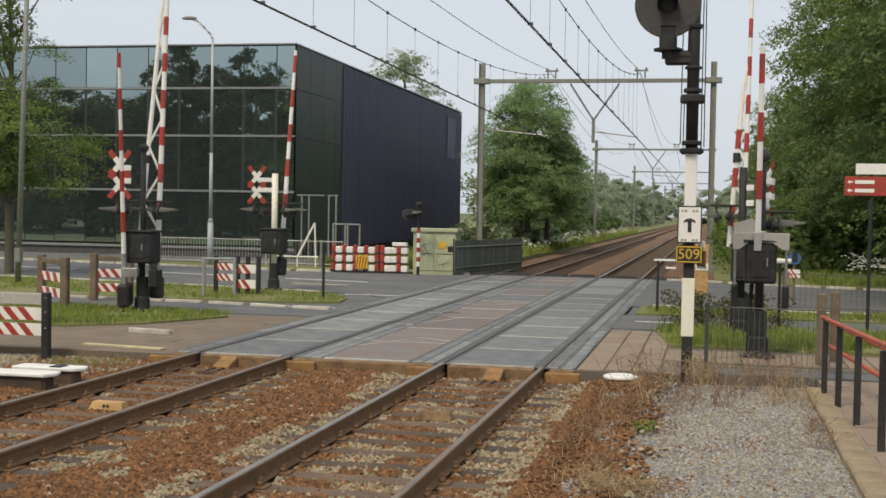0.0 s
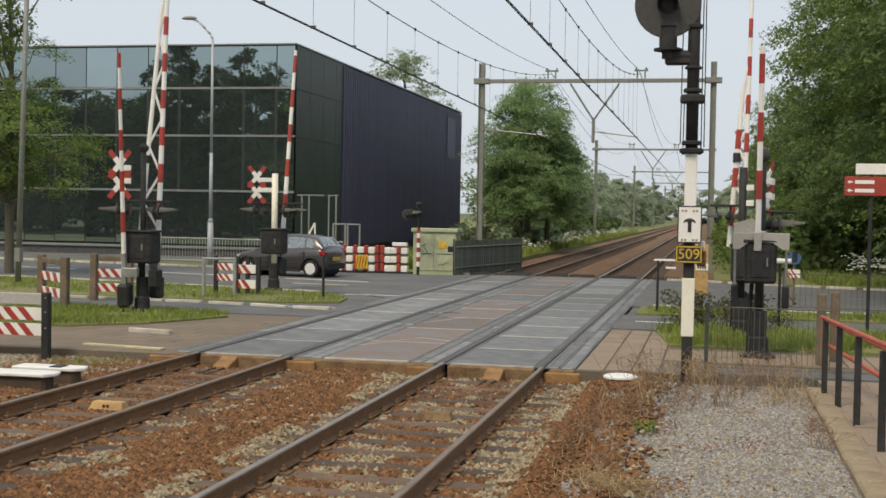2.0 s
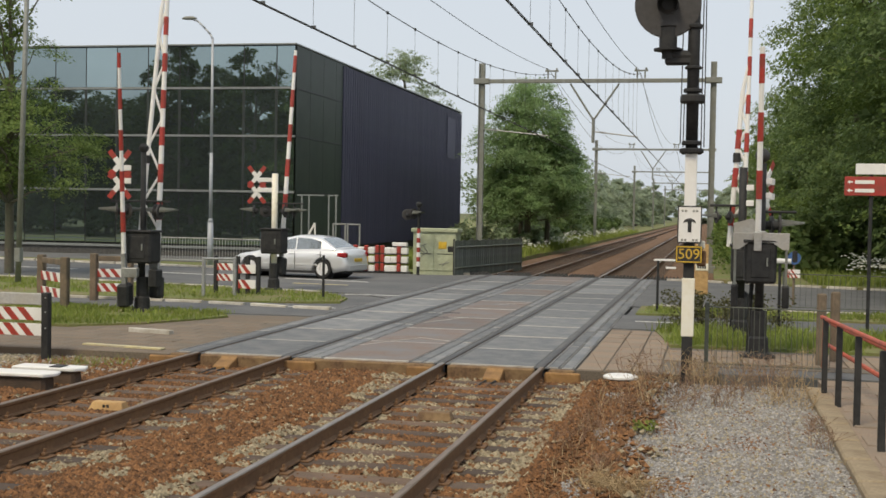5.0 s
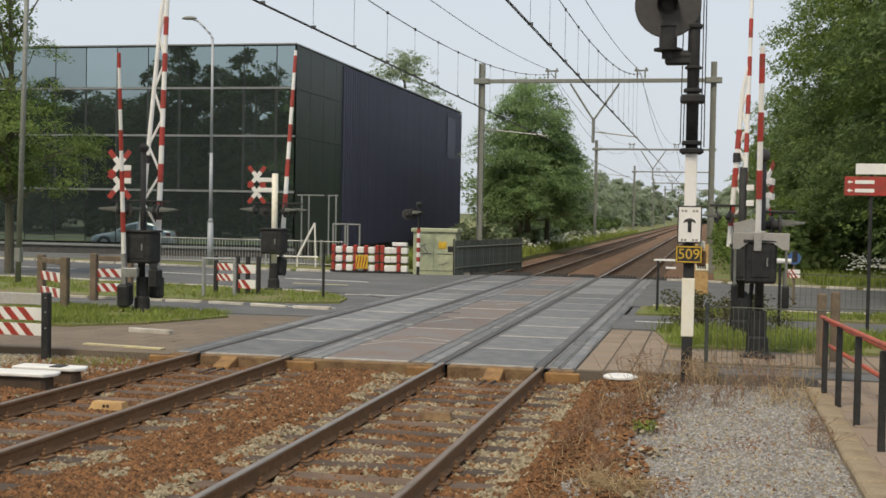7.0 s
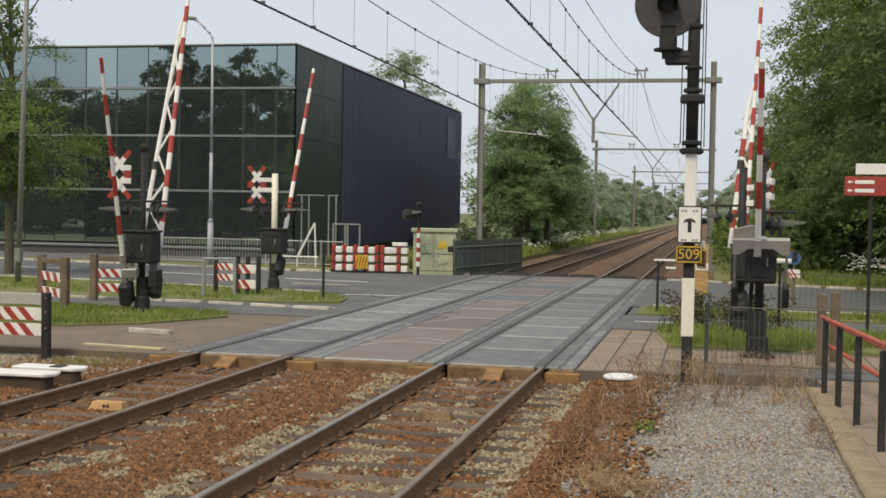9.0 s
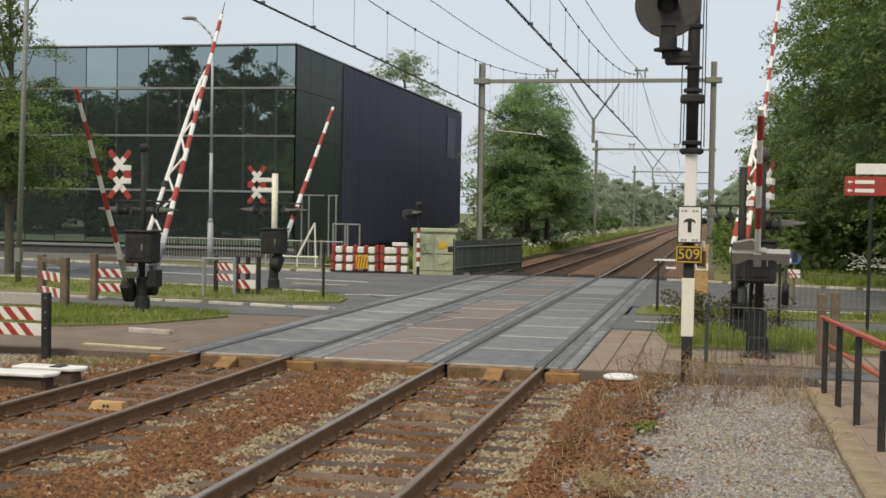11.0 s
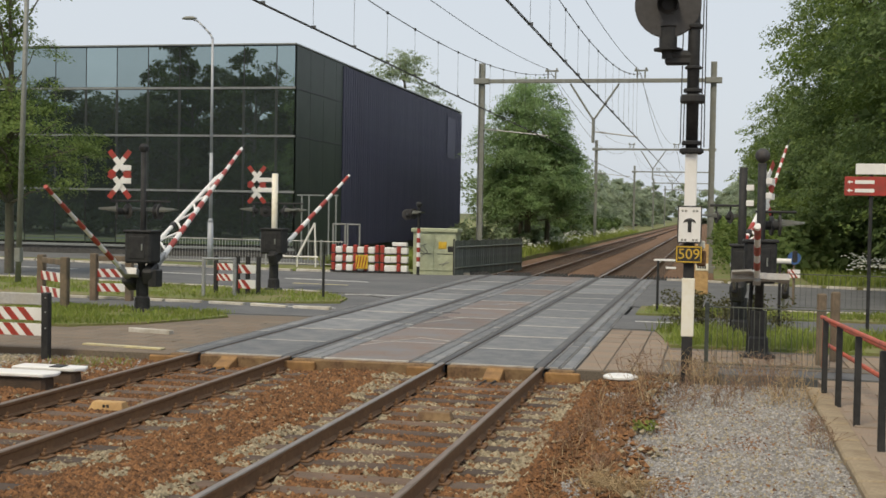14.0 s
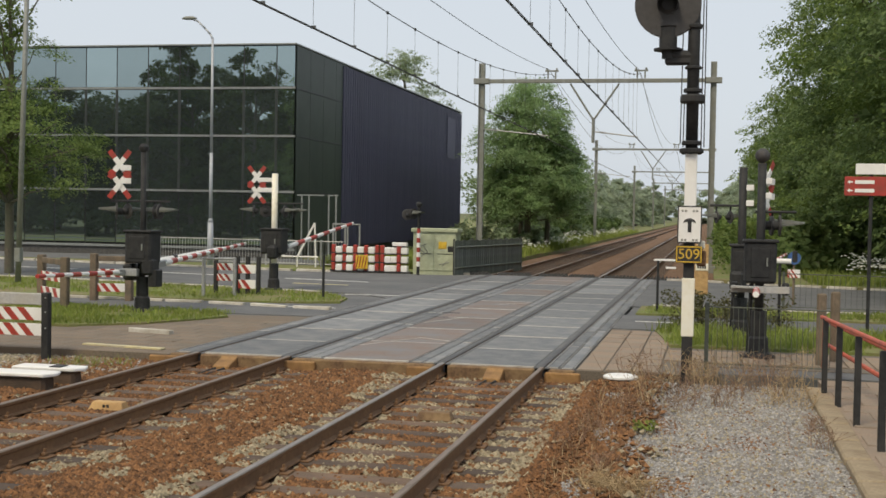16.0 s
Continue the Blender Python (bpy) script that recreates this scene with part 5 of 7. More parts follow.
# ---- street lighting and poles ----
def street_lamp(at, h, arm, label):
    l = thing("street_lamp", label, "street lamp", pose(*at))
    bm = B()
    rod(bm, (0, 0, -0.1), (0, 0, 1.7), 0.115, 0.11, n=12)
    rod(bm, (0, 0, 1.7), (0, 0, 1.85), 0.11, 0.07, n=12)
    rod(bm, (0, 0, 1.85), (0, 0, 4.4), 0.07, 0.065, n=12)
    rod(bm, (0, 0, 4.4), (0, 0, h), 0.055, 0.045, n=12)
    part("pole", bm, M_LAMPPOST, l, smooth=True)
    bm = B()
    pts = [(0, 0, h - 0.02), (-0.10 * arm, 0, h + 0.16), (-0.3 * arm, 0, h + 0.38), (-0.62 * arm, 0, h + 0.68), (-0.80 * arm, 0, h + 0.74)]
    for a, b in zip(pts[:-1], pts[1:]):
        rod(bm, a, b, 0.04, n=8)
    part("arm", bm, M_LAMPPOST, l, smooth=True)
    bm = B()
    bmesh.ops.create_icosphere(bm, subdivisions=2, radius=1.0)
    for v in bm.verts:
        v.co = Vector((v.co.x * 0.32 - 0.98 * arm, v.co.y * 0.13, v.co.z * (0.10 if v.co.z > 0 else 0.05) + h + 0.78))
    part("lantern", bm, M_GALV_DK, l, "flat oval lantern head", smooth=True)
    return l


street_lamp((-15.87, 45.0, 0), 8.82, 1.0, "slim grey street lamp with curved arm")
pl = thing("metal_mast", "tall plain grey metal mast beside the road", "mast", pose(-16.5, 32.4, 0))
bm = B()
rod(bm, (0, 0, -0.1), (0.28, 0, 10.5), 0.085, 0.06, n=12)
part("pole", bm, M_GALV_DK, pl, smooth=True)
bm = B()
box(bm, -0.06, 0.11, -0.1, 0.1, 0.6, 1.0, 0.01)
part("hatch", bm, M_GALV_DK, pl)


# ---- striped boards, posts and fences ----
def striped_board(parent, x0, x1, y, z0, z1, n, lean=0.5):
    bm = B()
    box(bm, x0, x1, y - 0.012, y + 0.012, z0, z1, 0.004)
    bd = part("board", bm, M_WHITE, parent, "white board with slanting red stripes")
    w = (x1 - x0) / n
    h = z1 - z0
    for i in range(n):
        a = x0 + w * i
        q = [(a, z0), (a + w * 0.5, z0), (a + w * 0.5 - h * lean, z1), (a - h * lean, z1)]
        q = [(min(max(x, x0), x1), z) for x, z in q]
        if q[1][0] - q[0][0] < 0.005 and q[2][0] - q[3][0] < 0.005:
            continue
        bm = B()
        prism(bm, q, 0, 0.004)
        for v in bm.verts:
            v.co = Vector((v.co.x, y - 0.0125 - v.co.z, v.co.y))
        bmesh.ops.recalc_face_normals(bm, faces=bm.faces[:])
        part("stripe", bm, M_RED, bd)
    return bd


cb = thing("chicane_barrier", "red and white striped board on a dark post", "barrier board", pose(-6.94, 17.45, 0))
bm = B()
box(bm, -0.06, 0.06, -0.06, 0.06, -0.2, 0.90, 0.012)
post = part("post", bm, M_DARK, cb)
bm = B()
for z in (0.82, 0.6, 0.35):
    lathe(bm, [(0.012, -0.064), (0.012, -0.07), (0.006, -0.074)], "Y", (0.02, 0, z), 8)
part("bolt_row", bm, M_GALV, post)
bm = B()
box(bm, -2.6, -0.07, -0.03, 0.03, 0.70, 0.885, 0.01)
part("top_rail", bm, M_CONC, cb, "pale grey top rail")
striped_board(cb, -2.6, -0.07, -0.005, 0.46, 0.66, 10, 0.9)
striped_board(cb, -2.6, -0.07, -0.005, 0.22, 0.41, 10, 0.9)
bm = B()
box(bm, -2.66, -2.55, -0.05, 0.05, -0.2, 0.9, 0.012)
part("post", bm, M_DARK, cb)


def timber_chicane(x0, y0, x1, y1, label):
    c = thing("timber_chicane", label, "barrier fence", pose(x0, y0, 0), "timber chicanes on the paths")
    dx, dy = x1 - x0, y1 - y0
    for (px_, py_) in ((0, 0), (dx, dy)):
        bm = B()
        box(bm, px_ - 0.085, px_ + 0.085, py_ - 0.085, py_ + 0.085, -0.2, 1.12, 0.02)
        part("post", bm, M_WOOD, c, "weathered square timber post")
    m = pose(0, 0, 0, 0, 0, math.degrees(math.atan2(dy, dx)))
    L = math.hypot(dx, dy)
    bm = B()
    box(bm, 0.085, L - 0.085, -0.04, 0.04, 0.93, 1.06, 0.012)
    part("rail", bm, M_WOOD, c).matrix_local = m
    for z in (0.55, 0.2):
        striped_board(c, 0.09, L - 0.09, -0.03, z, z + 0.2, 3, 0.8).matrix_local = m
    return c


timber_chicane(-11.95, 25.9, -10.8, 24.9, "weathered timber posts with striped boards by the path")
timber_chicane(-11.37, 27.3, -10.55, 27.5, "weathered timber posts with striped boards by the cycle path")


def tube_gate(x0, y0, x1, y1, label):
    g = thing("tube_gate", label, "gate", pose(x0, y0, 0))
    dx, dy = x1 - x0, y1 - y0
    for k in range(2):
        bm = B()
        box(bm, dx * k - 0.04, dx * k + 0.04, dy * k - 0.04, dy * k + 0.04, -0.1, 1.0, 0.012)
        part("upright", bm, M_GALV, g)
    bm = B()
    rod(bm, (0, 0, 0.97), (dx, dy, 0.97), 0.03, n=8)
    part("top_tube", bm, M_GALV, g)
    return g


tube_gate(-9.45, 29.4, -8.75, 29.75, "grey galvanised tube frame on the grass island")
sg = thing("striped_fence", "dark posts with red and white striped boards", "barrier fence", pose(-9.7, 30.8, 0))
for x in (0, 0.62, 0.9, 1.2):
    bm = B()
    box(bm, x - 0.05, x + 0.05, -0.05, 0.05, -0.1, 1.0, 0.01)
    part("post", bm, M_DARK, sg)
striped_board(sg, 0.06, 0.56, -0.06, 0.62, 0.80, 3, 0.8)
striped_board(sg, 0.06, 0.56, -0.06, 0.34, 0.52, 3, 0.8)
striped_board(sg, 0.66, 1.14, -0.06, 0.55, 0.78, 2, 0.8)
striped_board(sg, 0.66, 1.14, -0.06, 0.15, 0.38, 2, 0.8)
tp = thing("thin_post", "thin dark steel post at the island tip", "post", pose(-6.41, 29.87, 0))
bm = B()
rod(bm, (0, 0, -0.1), (0, 0, 1.12), 0.035, n=8)
part("shaft", bm, M_DARK, tp)

# grey bar fence before the office
def bar_fence(a, b, h, step, mat, label, group="", thin=1.0):
    a, b = Vector(a), Vector(b)
    f = thing("bar_fence", label, "fence", pose(*a), group)
    d = b - a
    L = d.length
    u = d / L
    for z in (0.12, h - 0.03):
        bm = B()
        rod(bm, (0, 0, z), tuple(d + Vector((0, 0, z))), 0.022 * thin, n=6)
        part("rail", bm, mat, f)
    bm = B()
    rod(bm, (0, 0, 0.12), (0, 0, h - 0.04), 0.009 * thin, n=5, caps=False)
    p0 = part("bar", bm, mat, f)
    n = int(L / step)
    for i in range(n + 1):
        o = p0 if i == 0 else p0.copy()
        if i:
            scene.collection.objects.link(o)
        o.location = u * (i * step)
    for i in range(int(L / 2.4) + 1):
        bm = B()
        q = u * (i * 2.4)
        box(bm, q.x - 0.03, q.x + 0.03, q.y - 0.03, q.y + 0.03, -0.1, h + 0.03)
        part("post", bm, mat, f)
    return f


bar_fence((-19.0, 47.2, 0), (-10.9, 46.4, 0), 1.05, 0.13, M_GALV, "grey galvanised bar fence before the office")

# red and white lane blocks
rb = thing("block_barrier", "stacked red and white plastic lane blocks", "traffic barrier", pose(-10.6, 43.9, 0.0))
bm = B()
box(bm, -0.03, 0.23, -0.11, 0.11, -0.02, 0.22, 0.03)
blk = part("block", bm, M_WHITE, rb)
bm = B()
box(bm, 0.03, 0.17, -0.10, 0.10, 0, 0.29, 0.02)
blk_r = part("red_block", bm, M_RED, rb)
fw = fr = True
for row in range(3):
    z = 0.05 + row * 0.33
    for i in range(14):
        x = i * 0.208
        red = (i % 2 == 0) if i < 9 else (i % 3 == 0)
        if red:
            o = blk_r if fr else blk_r.copy()
            if not fr:
                scene.collection.objects.link(o)
            fr = False
        else:
            o = blk if fw else blk.copy()
            if not fw:
                scene.collection.objects.link(o)
            fw = False
        o.location = (x, 0.02 * (i % 3), z)
    bm = B()
    box(bm, -0.03, 2.92, -0.06, 0.06, z - 0.05, z + 0.02)
    part("joint_rail", bm, M_TRIM, rb)
bm = B()
box(bm, 0.98, 1.45, -0.16, -0.125, 0.12, 0.62, 0.01)
part("warning_panel", bm, M_YELLOW, rb, "yellow panel with faded red marks")
bm = B()
for k in range(4):
    rod(bm, (1.0 + 0.11 * k, -0.168, 0.16), (1.08 + 0.11 * k, -0.168, 0.58), 0.018, n=4)
part("panel_marks", bm, M_RED, rb)
bm = B()
box(bm, 2.35, 2.9, -0.12, 0.12, 0.98, 1.12, 0.02)
part("cap_block", bm, M_WHITE, rb)

# striped pole with lamps
sp = thing("striped_pole", "red and white banded pole carrying warning lights", "signal pole", pose(-7.07, 43.0, 0))
bm = B()
rod(bm, (0, 0, -0.1), (0, 0, 2.45), 0.055, n=10)
part("pole", bm, M_DARK, sp)
for i in range(8):
    bm = B()
    rod(bm, (0, 0, 0.30 + 0.17 * i), (0, 0, 0.47 + 0.17 * i), 0.068, n=10)
    part("band", bm, (M_WHITE, M_RED)[i % 2], sp)
bm = B()
rod(bm, (-0.5, 0, 2.15), (0.1, 0, 2.15), 0.02, n=6)
part("cross_arm", bm, M_DARK, sp)
flasher(sp, (-0.42, 0, 2.15), 200)
flasher(sp, (-0.2, 0.05, 2.18), 60)
bm = B()
lathe(bm, [(0.04, 2.42), (0.11, 2.47), (0.12, 2.55), (0.06, 2.62)], n=10)
part("bell", bm, M_DARK, sp)

# relay cabinet
rc = thing("relay_cabinet", "pale green relay cabinet with double doors and roof lip", "equipment cabinet", pose(-6.7, 44.4, 0))
bm = B()
box(bm, -0.80, 0.80, -0.42, 0.42, -0.05, 1.52, 0.015)
part("body", bm, M_CAB, rc)
bm = B()
box(bm, -0.87, 0.87, -0.50, 0.48, 1.52, 1.66, 0.02)
part("roof", bm, M_CAB, rc)
for x0, x1 in ((-0.75, -0.02), (0.02, 0.75)):
    bm = B()
    box(bm, x0, x1, -0.445, -0.422, 0.12, 1.44, 0.01)
    d = part("door", bm, M_CAB, rc)
    bm = B()
    box(bm, x0 + 0.06, x1 - 0.06, -0.452, -0.446, 0.72, 0.745)
    part("seam", bm, M_TRIM, d)
bm = B()
box(bm, 0.16, 0.46, -0.462, -0.447, 0.92, 1.18, 0.006)
part("warning_label", bm, M_YELLOW, rc, "pale yellow warning label")
bm = B()
box(bm, 0.50, 0.86, -0.466, -0.447, 0.82, 1.02, 0.006)
part("dark_panel", bm, M_TRIM, rc)
bm = B()
for a, b in (((-0.55, 0.9), (-0.35, 0.75)), ((-0.5, 0.62), (-0.25, 0.8)), ((-0.4, 1.0), (-0.2, 0.7)), ((0.2, 0.35), (0.55, 0.42)), ((0.3, 0.28), (0.5, 0.5)), ((-0.3, 1.1), (-0.5, 1.0))):
    rod(bm, (a[0], -0.452, a[1]), (b[0], -0.452, b[1]), 0.014, n=4)
part("scrawl", bm, M_GALV_DK, rc, "faded scrawled paint marks")

# dark board fence beside the far deck edge
bf = thing("board_fence", "dark upright board fence beside the track", "fence", pose(-5.86, 43.7, 0))
N = 34
d = Vector((1.35, 6.9, 0))
bm = B()
box(bm, -0.10, 0.10, -0.015, 0.015, -0.1, 1.24, 0.004)
b0 = part("board", bm, M_BOARD, bf)
for i in range(N):
    o = b0 if i == 0 else b0.copy()
    if i:
        scene.collection.objects.link(o)
    o.location = d * (i / (N - 1))
    o.rotation_euler = (0, 0, math.atan2(d.y, d.x))
    o.scale = (1, 1, 1 + 0.02 * math.sin(i * 2.1))
for z in (0.25, 1.0):
    bm = B()
    rod(bm, (0.04, 0.0, z), tuple(d + Vector((0.04, 0, z))), 0.035, n=6)
    part("rail", bm, M_BOARD, bf)
for i in range(5):
    q = d * (i / 4)
    bm = B()
    box(bm, q.x - 0.08, q.x - 0.02, q.y - 0.04, q.y + 0.04, -0.1, 1.3)
    part("post", bm, M_DARK, bf)

# cycle hoops and the white framed stand by the office
for x, y in ((-11.6, 47.3), (-11.0, 47.3)):
    hp = thing("cycle_stand", "grey square tube cycle stand", "cycle stand", pose(x, y, 0), "cycle stands by the office")
    bm = B()
    for dx in (0, 0.5):
        box(bm, dx - 0.03, dx + 0.03, -0.03, 0.03, -0.1, 1.72, 0.008)
    part("uprights", bm, M_GALV, hp)
    bm = B()
    box(bm, -0.03, 0.53, -0.03, 0.03, 1.68, 1.74, 0.008)
    part("top_bar", bm, M_GALV, hp)
for x, h in ((-13.85, 2.85), (-12.65, 2.85)):
    hp = thing("shelter_frame", "slim grey steel shelter frame before the office", "shelter", pose(x, 50.0, 0), "shelter frames")
    bm = B()
    for dx in (0, 0.32):
        box(bm, dx - 0.03, dx + 0.03, -0.03, 0.03, -0.1, h)
    part("frame_post", bm, M_BAND, hp)
    bm = B()
    box(bm, -0.2, 1.15 if x < -13 else 0.42, -0.03, 0.03, h, h + 0.06)
    part("frame_beam", bm, M_BAND, hp)
ws = thing("leaning_frame", "white leaning triangular metal frame", "frame", pose(-11.9, 46.0, 0))
bm = B()
rod(bm, (-0.75, 0, 0.4), (-0.05, 0, 1.75), 0.045, n=8)
rod(bm, (-0.05, 0, 1.75), (0.0, 0, 0.4), 0.035, n=8)
rod(bm, (-1.7, 0, 0.42), (0.1, 0, 0.42), 0.03, n=8)
rod(bm, (-0.75, 0, -0.05), (-0.75, 0, 0.42), 0.03, n=8)
rod(bm, (0.0, 0, -0.05), (0.0, 0, 0.42), 0.03, n=8)
part("tube_frame", bm, M_WHITE, ws)

# ---- east side details ----
sb = thing("direction_sign", "red direction sign with white lines and a white panel above", "road sign", pose(6.7, 25.0, 0))
for x in (-0.55, 0.9):
    bm = B()
    rod(bm, (x, 0.05, -0.1), (x, 0.05, 3.35), 0.035, n=8)
    part("post", bm, M_DARK, sb)
bm = B()
box(bm, -1.05, 1.3, -0.02, 0.02, 2.72, 3.09, 0.008)
r = part("red_panel", bm, M_RED, sb)
for z in (2.985, 2.82):
    bm = B()
    box(bm, -0.86, -0.50, -0.026, -0.02, z - 0.035, z + 0.035)
    part("text_bar", bm, M_WHITE, r)
    bm = B()
    prism(bm, [(-1.0, z), (-0.955, z + 0.04), (-0.955, z + 0.015), (-0.90, z + 0.015), (-0.90, z - 0.015), (-0.955, z - 0.015), (-0.955, z - 0.04)], 0, 0.005)
    for v in bm.verts:
        v.co = Vector((v.co.x, -0.021 - v.co.z, v.co.y))
    bmesh.ops.recalc_face_normals(bm, faces=bm.faces[:])
    part("arrow", bm, M_WHITE, r)
bm = B()
box(bm, -0.85, 1.3, -0.02, 0.02, 3.13, 3.34, 0.008)
part("white_panel", bm, M_WHITE, sb, "white upper panel")
bm = B()
prism(bm, [(-0.16, 2.88), (-0.06, 2.98), (-0.06, 2.92), (0.05, 2.92), (0.05, 2.84), (-0.06, 2.84), (-0.06, 2.78)], 0, 0.005)
for v in bm.verts:
    v.co = Vector((v.co.x, -0.021 - v.co.z, v.co.y))
bmesh.ops.recalc_face_normals(bm, faces=bm.faces[:])
part("arrow", bm, M_WHITE, r)
# dark toothed mats beyond the deck that keep walkers off the track
for k, (x0, x1) in enumerate(((-6.0, -4.85), (-4.55, -3.33), (-3.03, -1.95), (-1.9, -0.9), (-0.62, 0.62), (0.9, 2.1))):
    am = thing("anti_trespass_mat", "dark toothed mat across the track bed", "track mat", pose(x0, 44.85, -0.04), "toothed mats beyond the deck")
    bm = B()
    box(bm, 0, x1 - x0, 0, 1.1, -0.08, 0.0, 0.01)
    part("base", bm, M_DARK, am)
    bm = B()
    n = int((x1 - x0) / 0.13)
    for a in range(n):
        for b in range(7):
            cx, cy = 0.065 + a * 0.13, 0.08 + b * 0.155
            q = [bm.verts.new((cx + sx * 0.06, cy + sy * 0.07, -0.005)) for sx, sy in ((-1, -1), (1, -1), (1, 1), (-1, 1))]
            tpv = bm.verts.new((cx, cy, 0.11))
            for c in range(4):
                bm.faces.new((q[c], q[(c + 1) % 4], tpv))
    part("tooth_field", bm, M_DARK, am, kind="stuff")

for x, y in ((4.86, 20.0), (5.12, 20.6)):
    wp = thing("timber_post", "weathered grey-brown timber post", "post", pose(x, y, 0), "timber posts at the path")
    bm = B()
    box(bm, -0.07, 0.07, -0.07, 0.07, -0.15, 1.1, 0.02)
    part("shaft", bm, M_WOOD, wp)
hr = thing("handrail", "orange-red tubular handrail with two bars", "handrail", pose(4.86, 19.4, 0))
for z0, z1 in ((0.73, 0.78), (0.39, 0.42)):
    bm = B()
    rod(bm, (0, 0, z0), (0.36, -5.2, z1), 0.03, n=8)
    part("bar", bm, M_RED_RAIL, hr)
for k in (0, 1):
    bm = B()
    rod(bm, (0.36 * k, -5.2 * k, -0.1), (0.36 * k, -5.2 * k, 0.80), 0.032, n=8)
    part("post", bm, M_RED_RAIL, hr)
bl = thing("post_row", "dark square steel posts with an orange-red top rail", "railing", pose(0, 0, 0))
for (x, y) in ((4.62, 16.55), (4.69, 15.5), (4.75, 14.1), (4.82, 12.65), (4.88, 11.2), (4.94, 9.8)):
    bm = B()
    box(bm, x - 0.035, x + 0.035, y - 0.035, y + 0.035, -0.2, 0.985, 0.008)
    part("post", bm, M_DARK, bl)
bm = B()
rod(bm, (4.60, 16.9, 0.97), (4.94, 9.6, 1.12), 0.028, n=8)
part("top_rail", bm, M_RED_RAIL, bl)
# tan edging blocks of the platform ramp
ed = thing("edging", "tan stone edging along the gravel", "kerb", pose(0, 0, 0), kind="structure")
bm = B()
box(bm, -0.13, 0.13, -0.49, 0.49, -0.35, 0.02, 0.02)
e0 = part("edging_stone", bm, M_KERB_TAN, ed)
for i in range(22):
    o = e0 if i == 0 else e0.copy()
    if i:
        scene.collection.objects.link(o)
    o.location = (4.56 + random.uniform(-0.008, 0.008), 16.6 - i, random.uniform(-0.008, 0.008))

# thin mesh fence at the near edge of the east grass
mf = bar_fence((3.12, 18.45, 0), (4.84, 18.3, 0), 0.98, 0.075, M_FENCE, "thin dark bar fence before the grass", thin=0.5)
mf2 = bar_fence((4.9, 30.9, 0), (8.6, 30.5, 0), 0.95, 0.13, M_FENCE, "thin dark bar fence along the road", thin=0.6)
# low post with white plates by the deck
wp = thing("plate_post", "thin post with two white plates beside the deck", "marker post", pose(1.95, 29.5, 0))
bm = B()
rod(bm, (0, 0, -0.1), (0, 0, 1.22), 0.03, n=8)
part("shaft", bm, M_DARK, wp)
bm = B()
box(bm, -0.10, 0.42, -0.03, 0.03, 1.20, 1.25, 0.01)
box(bm, 0.18, 0.42, -0.03, 0.03, 1.02, 1.07, 0.01)
part("plate", bm, M_WHITE, wp)
# small distant signs by the road
ss = thing("road_sign_post", "small blue and striped sign on a post", "road sign", pose(5.3, 33.6, 0))
bm = B()
rod(bm, (0, 0, -0.1), (0, 0, 1.35), 0.03, n=8)
part("post", bm, M_WOOD, ss)
bm = B()
lathe(bm, [(0.16, 0.0), (0.17, -0.01), (0.17, -0.02)], "Y", (0.0, -0.04, 1.22), 18)
part("blue_disc", bm, M_BLUE, ss)
striped_board(ss, -0.16, 0.16, -0.05, 0.70, 0.92, 3, 0.7)
wl = thing("white_barrel_lamp", "pale horizontal lamp housing on a bracket", "lamp", pose(4.55, 26.2, 0))
bm = B()
rod(bm, (0, 0, -0.1), (0, 0, 1.35), 0.03, n=8)
part("post", bm, M_DARK, wl)
bm = B()
rod(bm, (-0.2, 0, 1.38), (0.22, 0, 1.38), 0.055, 0.055, n=12)
part("housing", bm, M_WHITE, wl)
bm = B()
box(bm, 0.24, 0.34, -0.06, 0.06, 1.36, 1.6, 0.02)
part("end_box", bm, M_DARK, wl)
yc = thing("yellow_box", "ochre trackside case on a short post", "equipment case", pose(2.95, 30.2, 0))
bm = B()
box(bm, -0.16, 0.16, -0.14, 0.14, 0.4, 1.6, 0.02)
part("case", bm, M_OCHRE, yc)
bm = B()
box(bm, -0.05, 0.05, -0.05, 0.05, -0.1, 0.42)
part("leg", bm, M_DARK, yc)
bm = B()
box(bm, -0.14, 0.16, -0.16, -0.145, 0.98, 1.15, 0.006)
part("label_plate", bm, M_CREAM, yc, "cream plate with small dark marks")
bm = B()
for k in range(4):
    box(bm, -0.10 + 0.055 * k, -0.06 + 0.055 * k, -0.168, -0.161, 1.03, 1.09)
part("marks", bm, M_TRIM, yc)

# ---- trackside objects near the viewpoint ----
tb = thing("point_box", "trackside box with white lids over a dark brown base", "equipment box", pose(-5.35, 14.7, -0.18))
for x0, x1, y0, y1, z in ((-1.6, 0.15, -0.16, 0.22, 0.19), (-0.74, 0.28, 0.38, 0.72, 0.205)):
    bm = B()
    box(bm, x0 + 0.08, x1 - 0.12, y0 + 0.05, y1 - 0.04, -0.2, z, 0.04)
    part("base", bm, M_SLEEPER, tb, "dark brown base")
    bm = B()
    pts = [(x0, y0), (x1 - 0.1, y0), (x1, (y0 + y1) / 2), (x1 - 0.06, y1), (x0, y1)]
    prism(bm, pts, z, z + 0.05)
    bmesh.ops.bevel(bm, geom=bm.edges[:], offset=0.012, segments=1, affect="EDGES")
    l = part("lid", bm, M_WHITE, tb, "white painted lid")
    bm = B()
    box(bm, x0 + 0.55, x0 + 0.72, y0 + 0.02, y1 - 0.1, z + 0.05, z + 0.065, 0.004)
    part("handle", bm, M_TRIM, l)
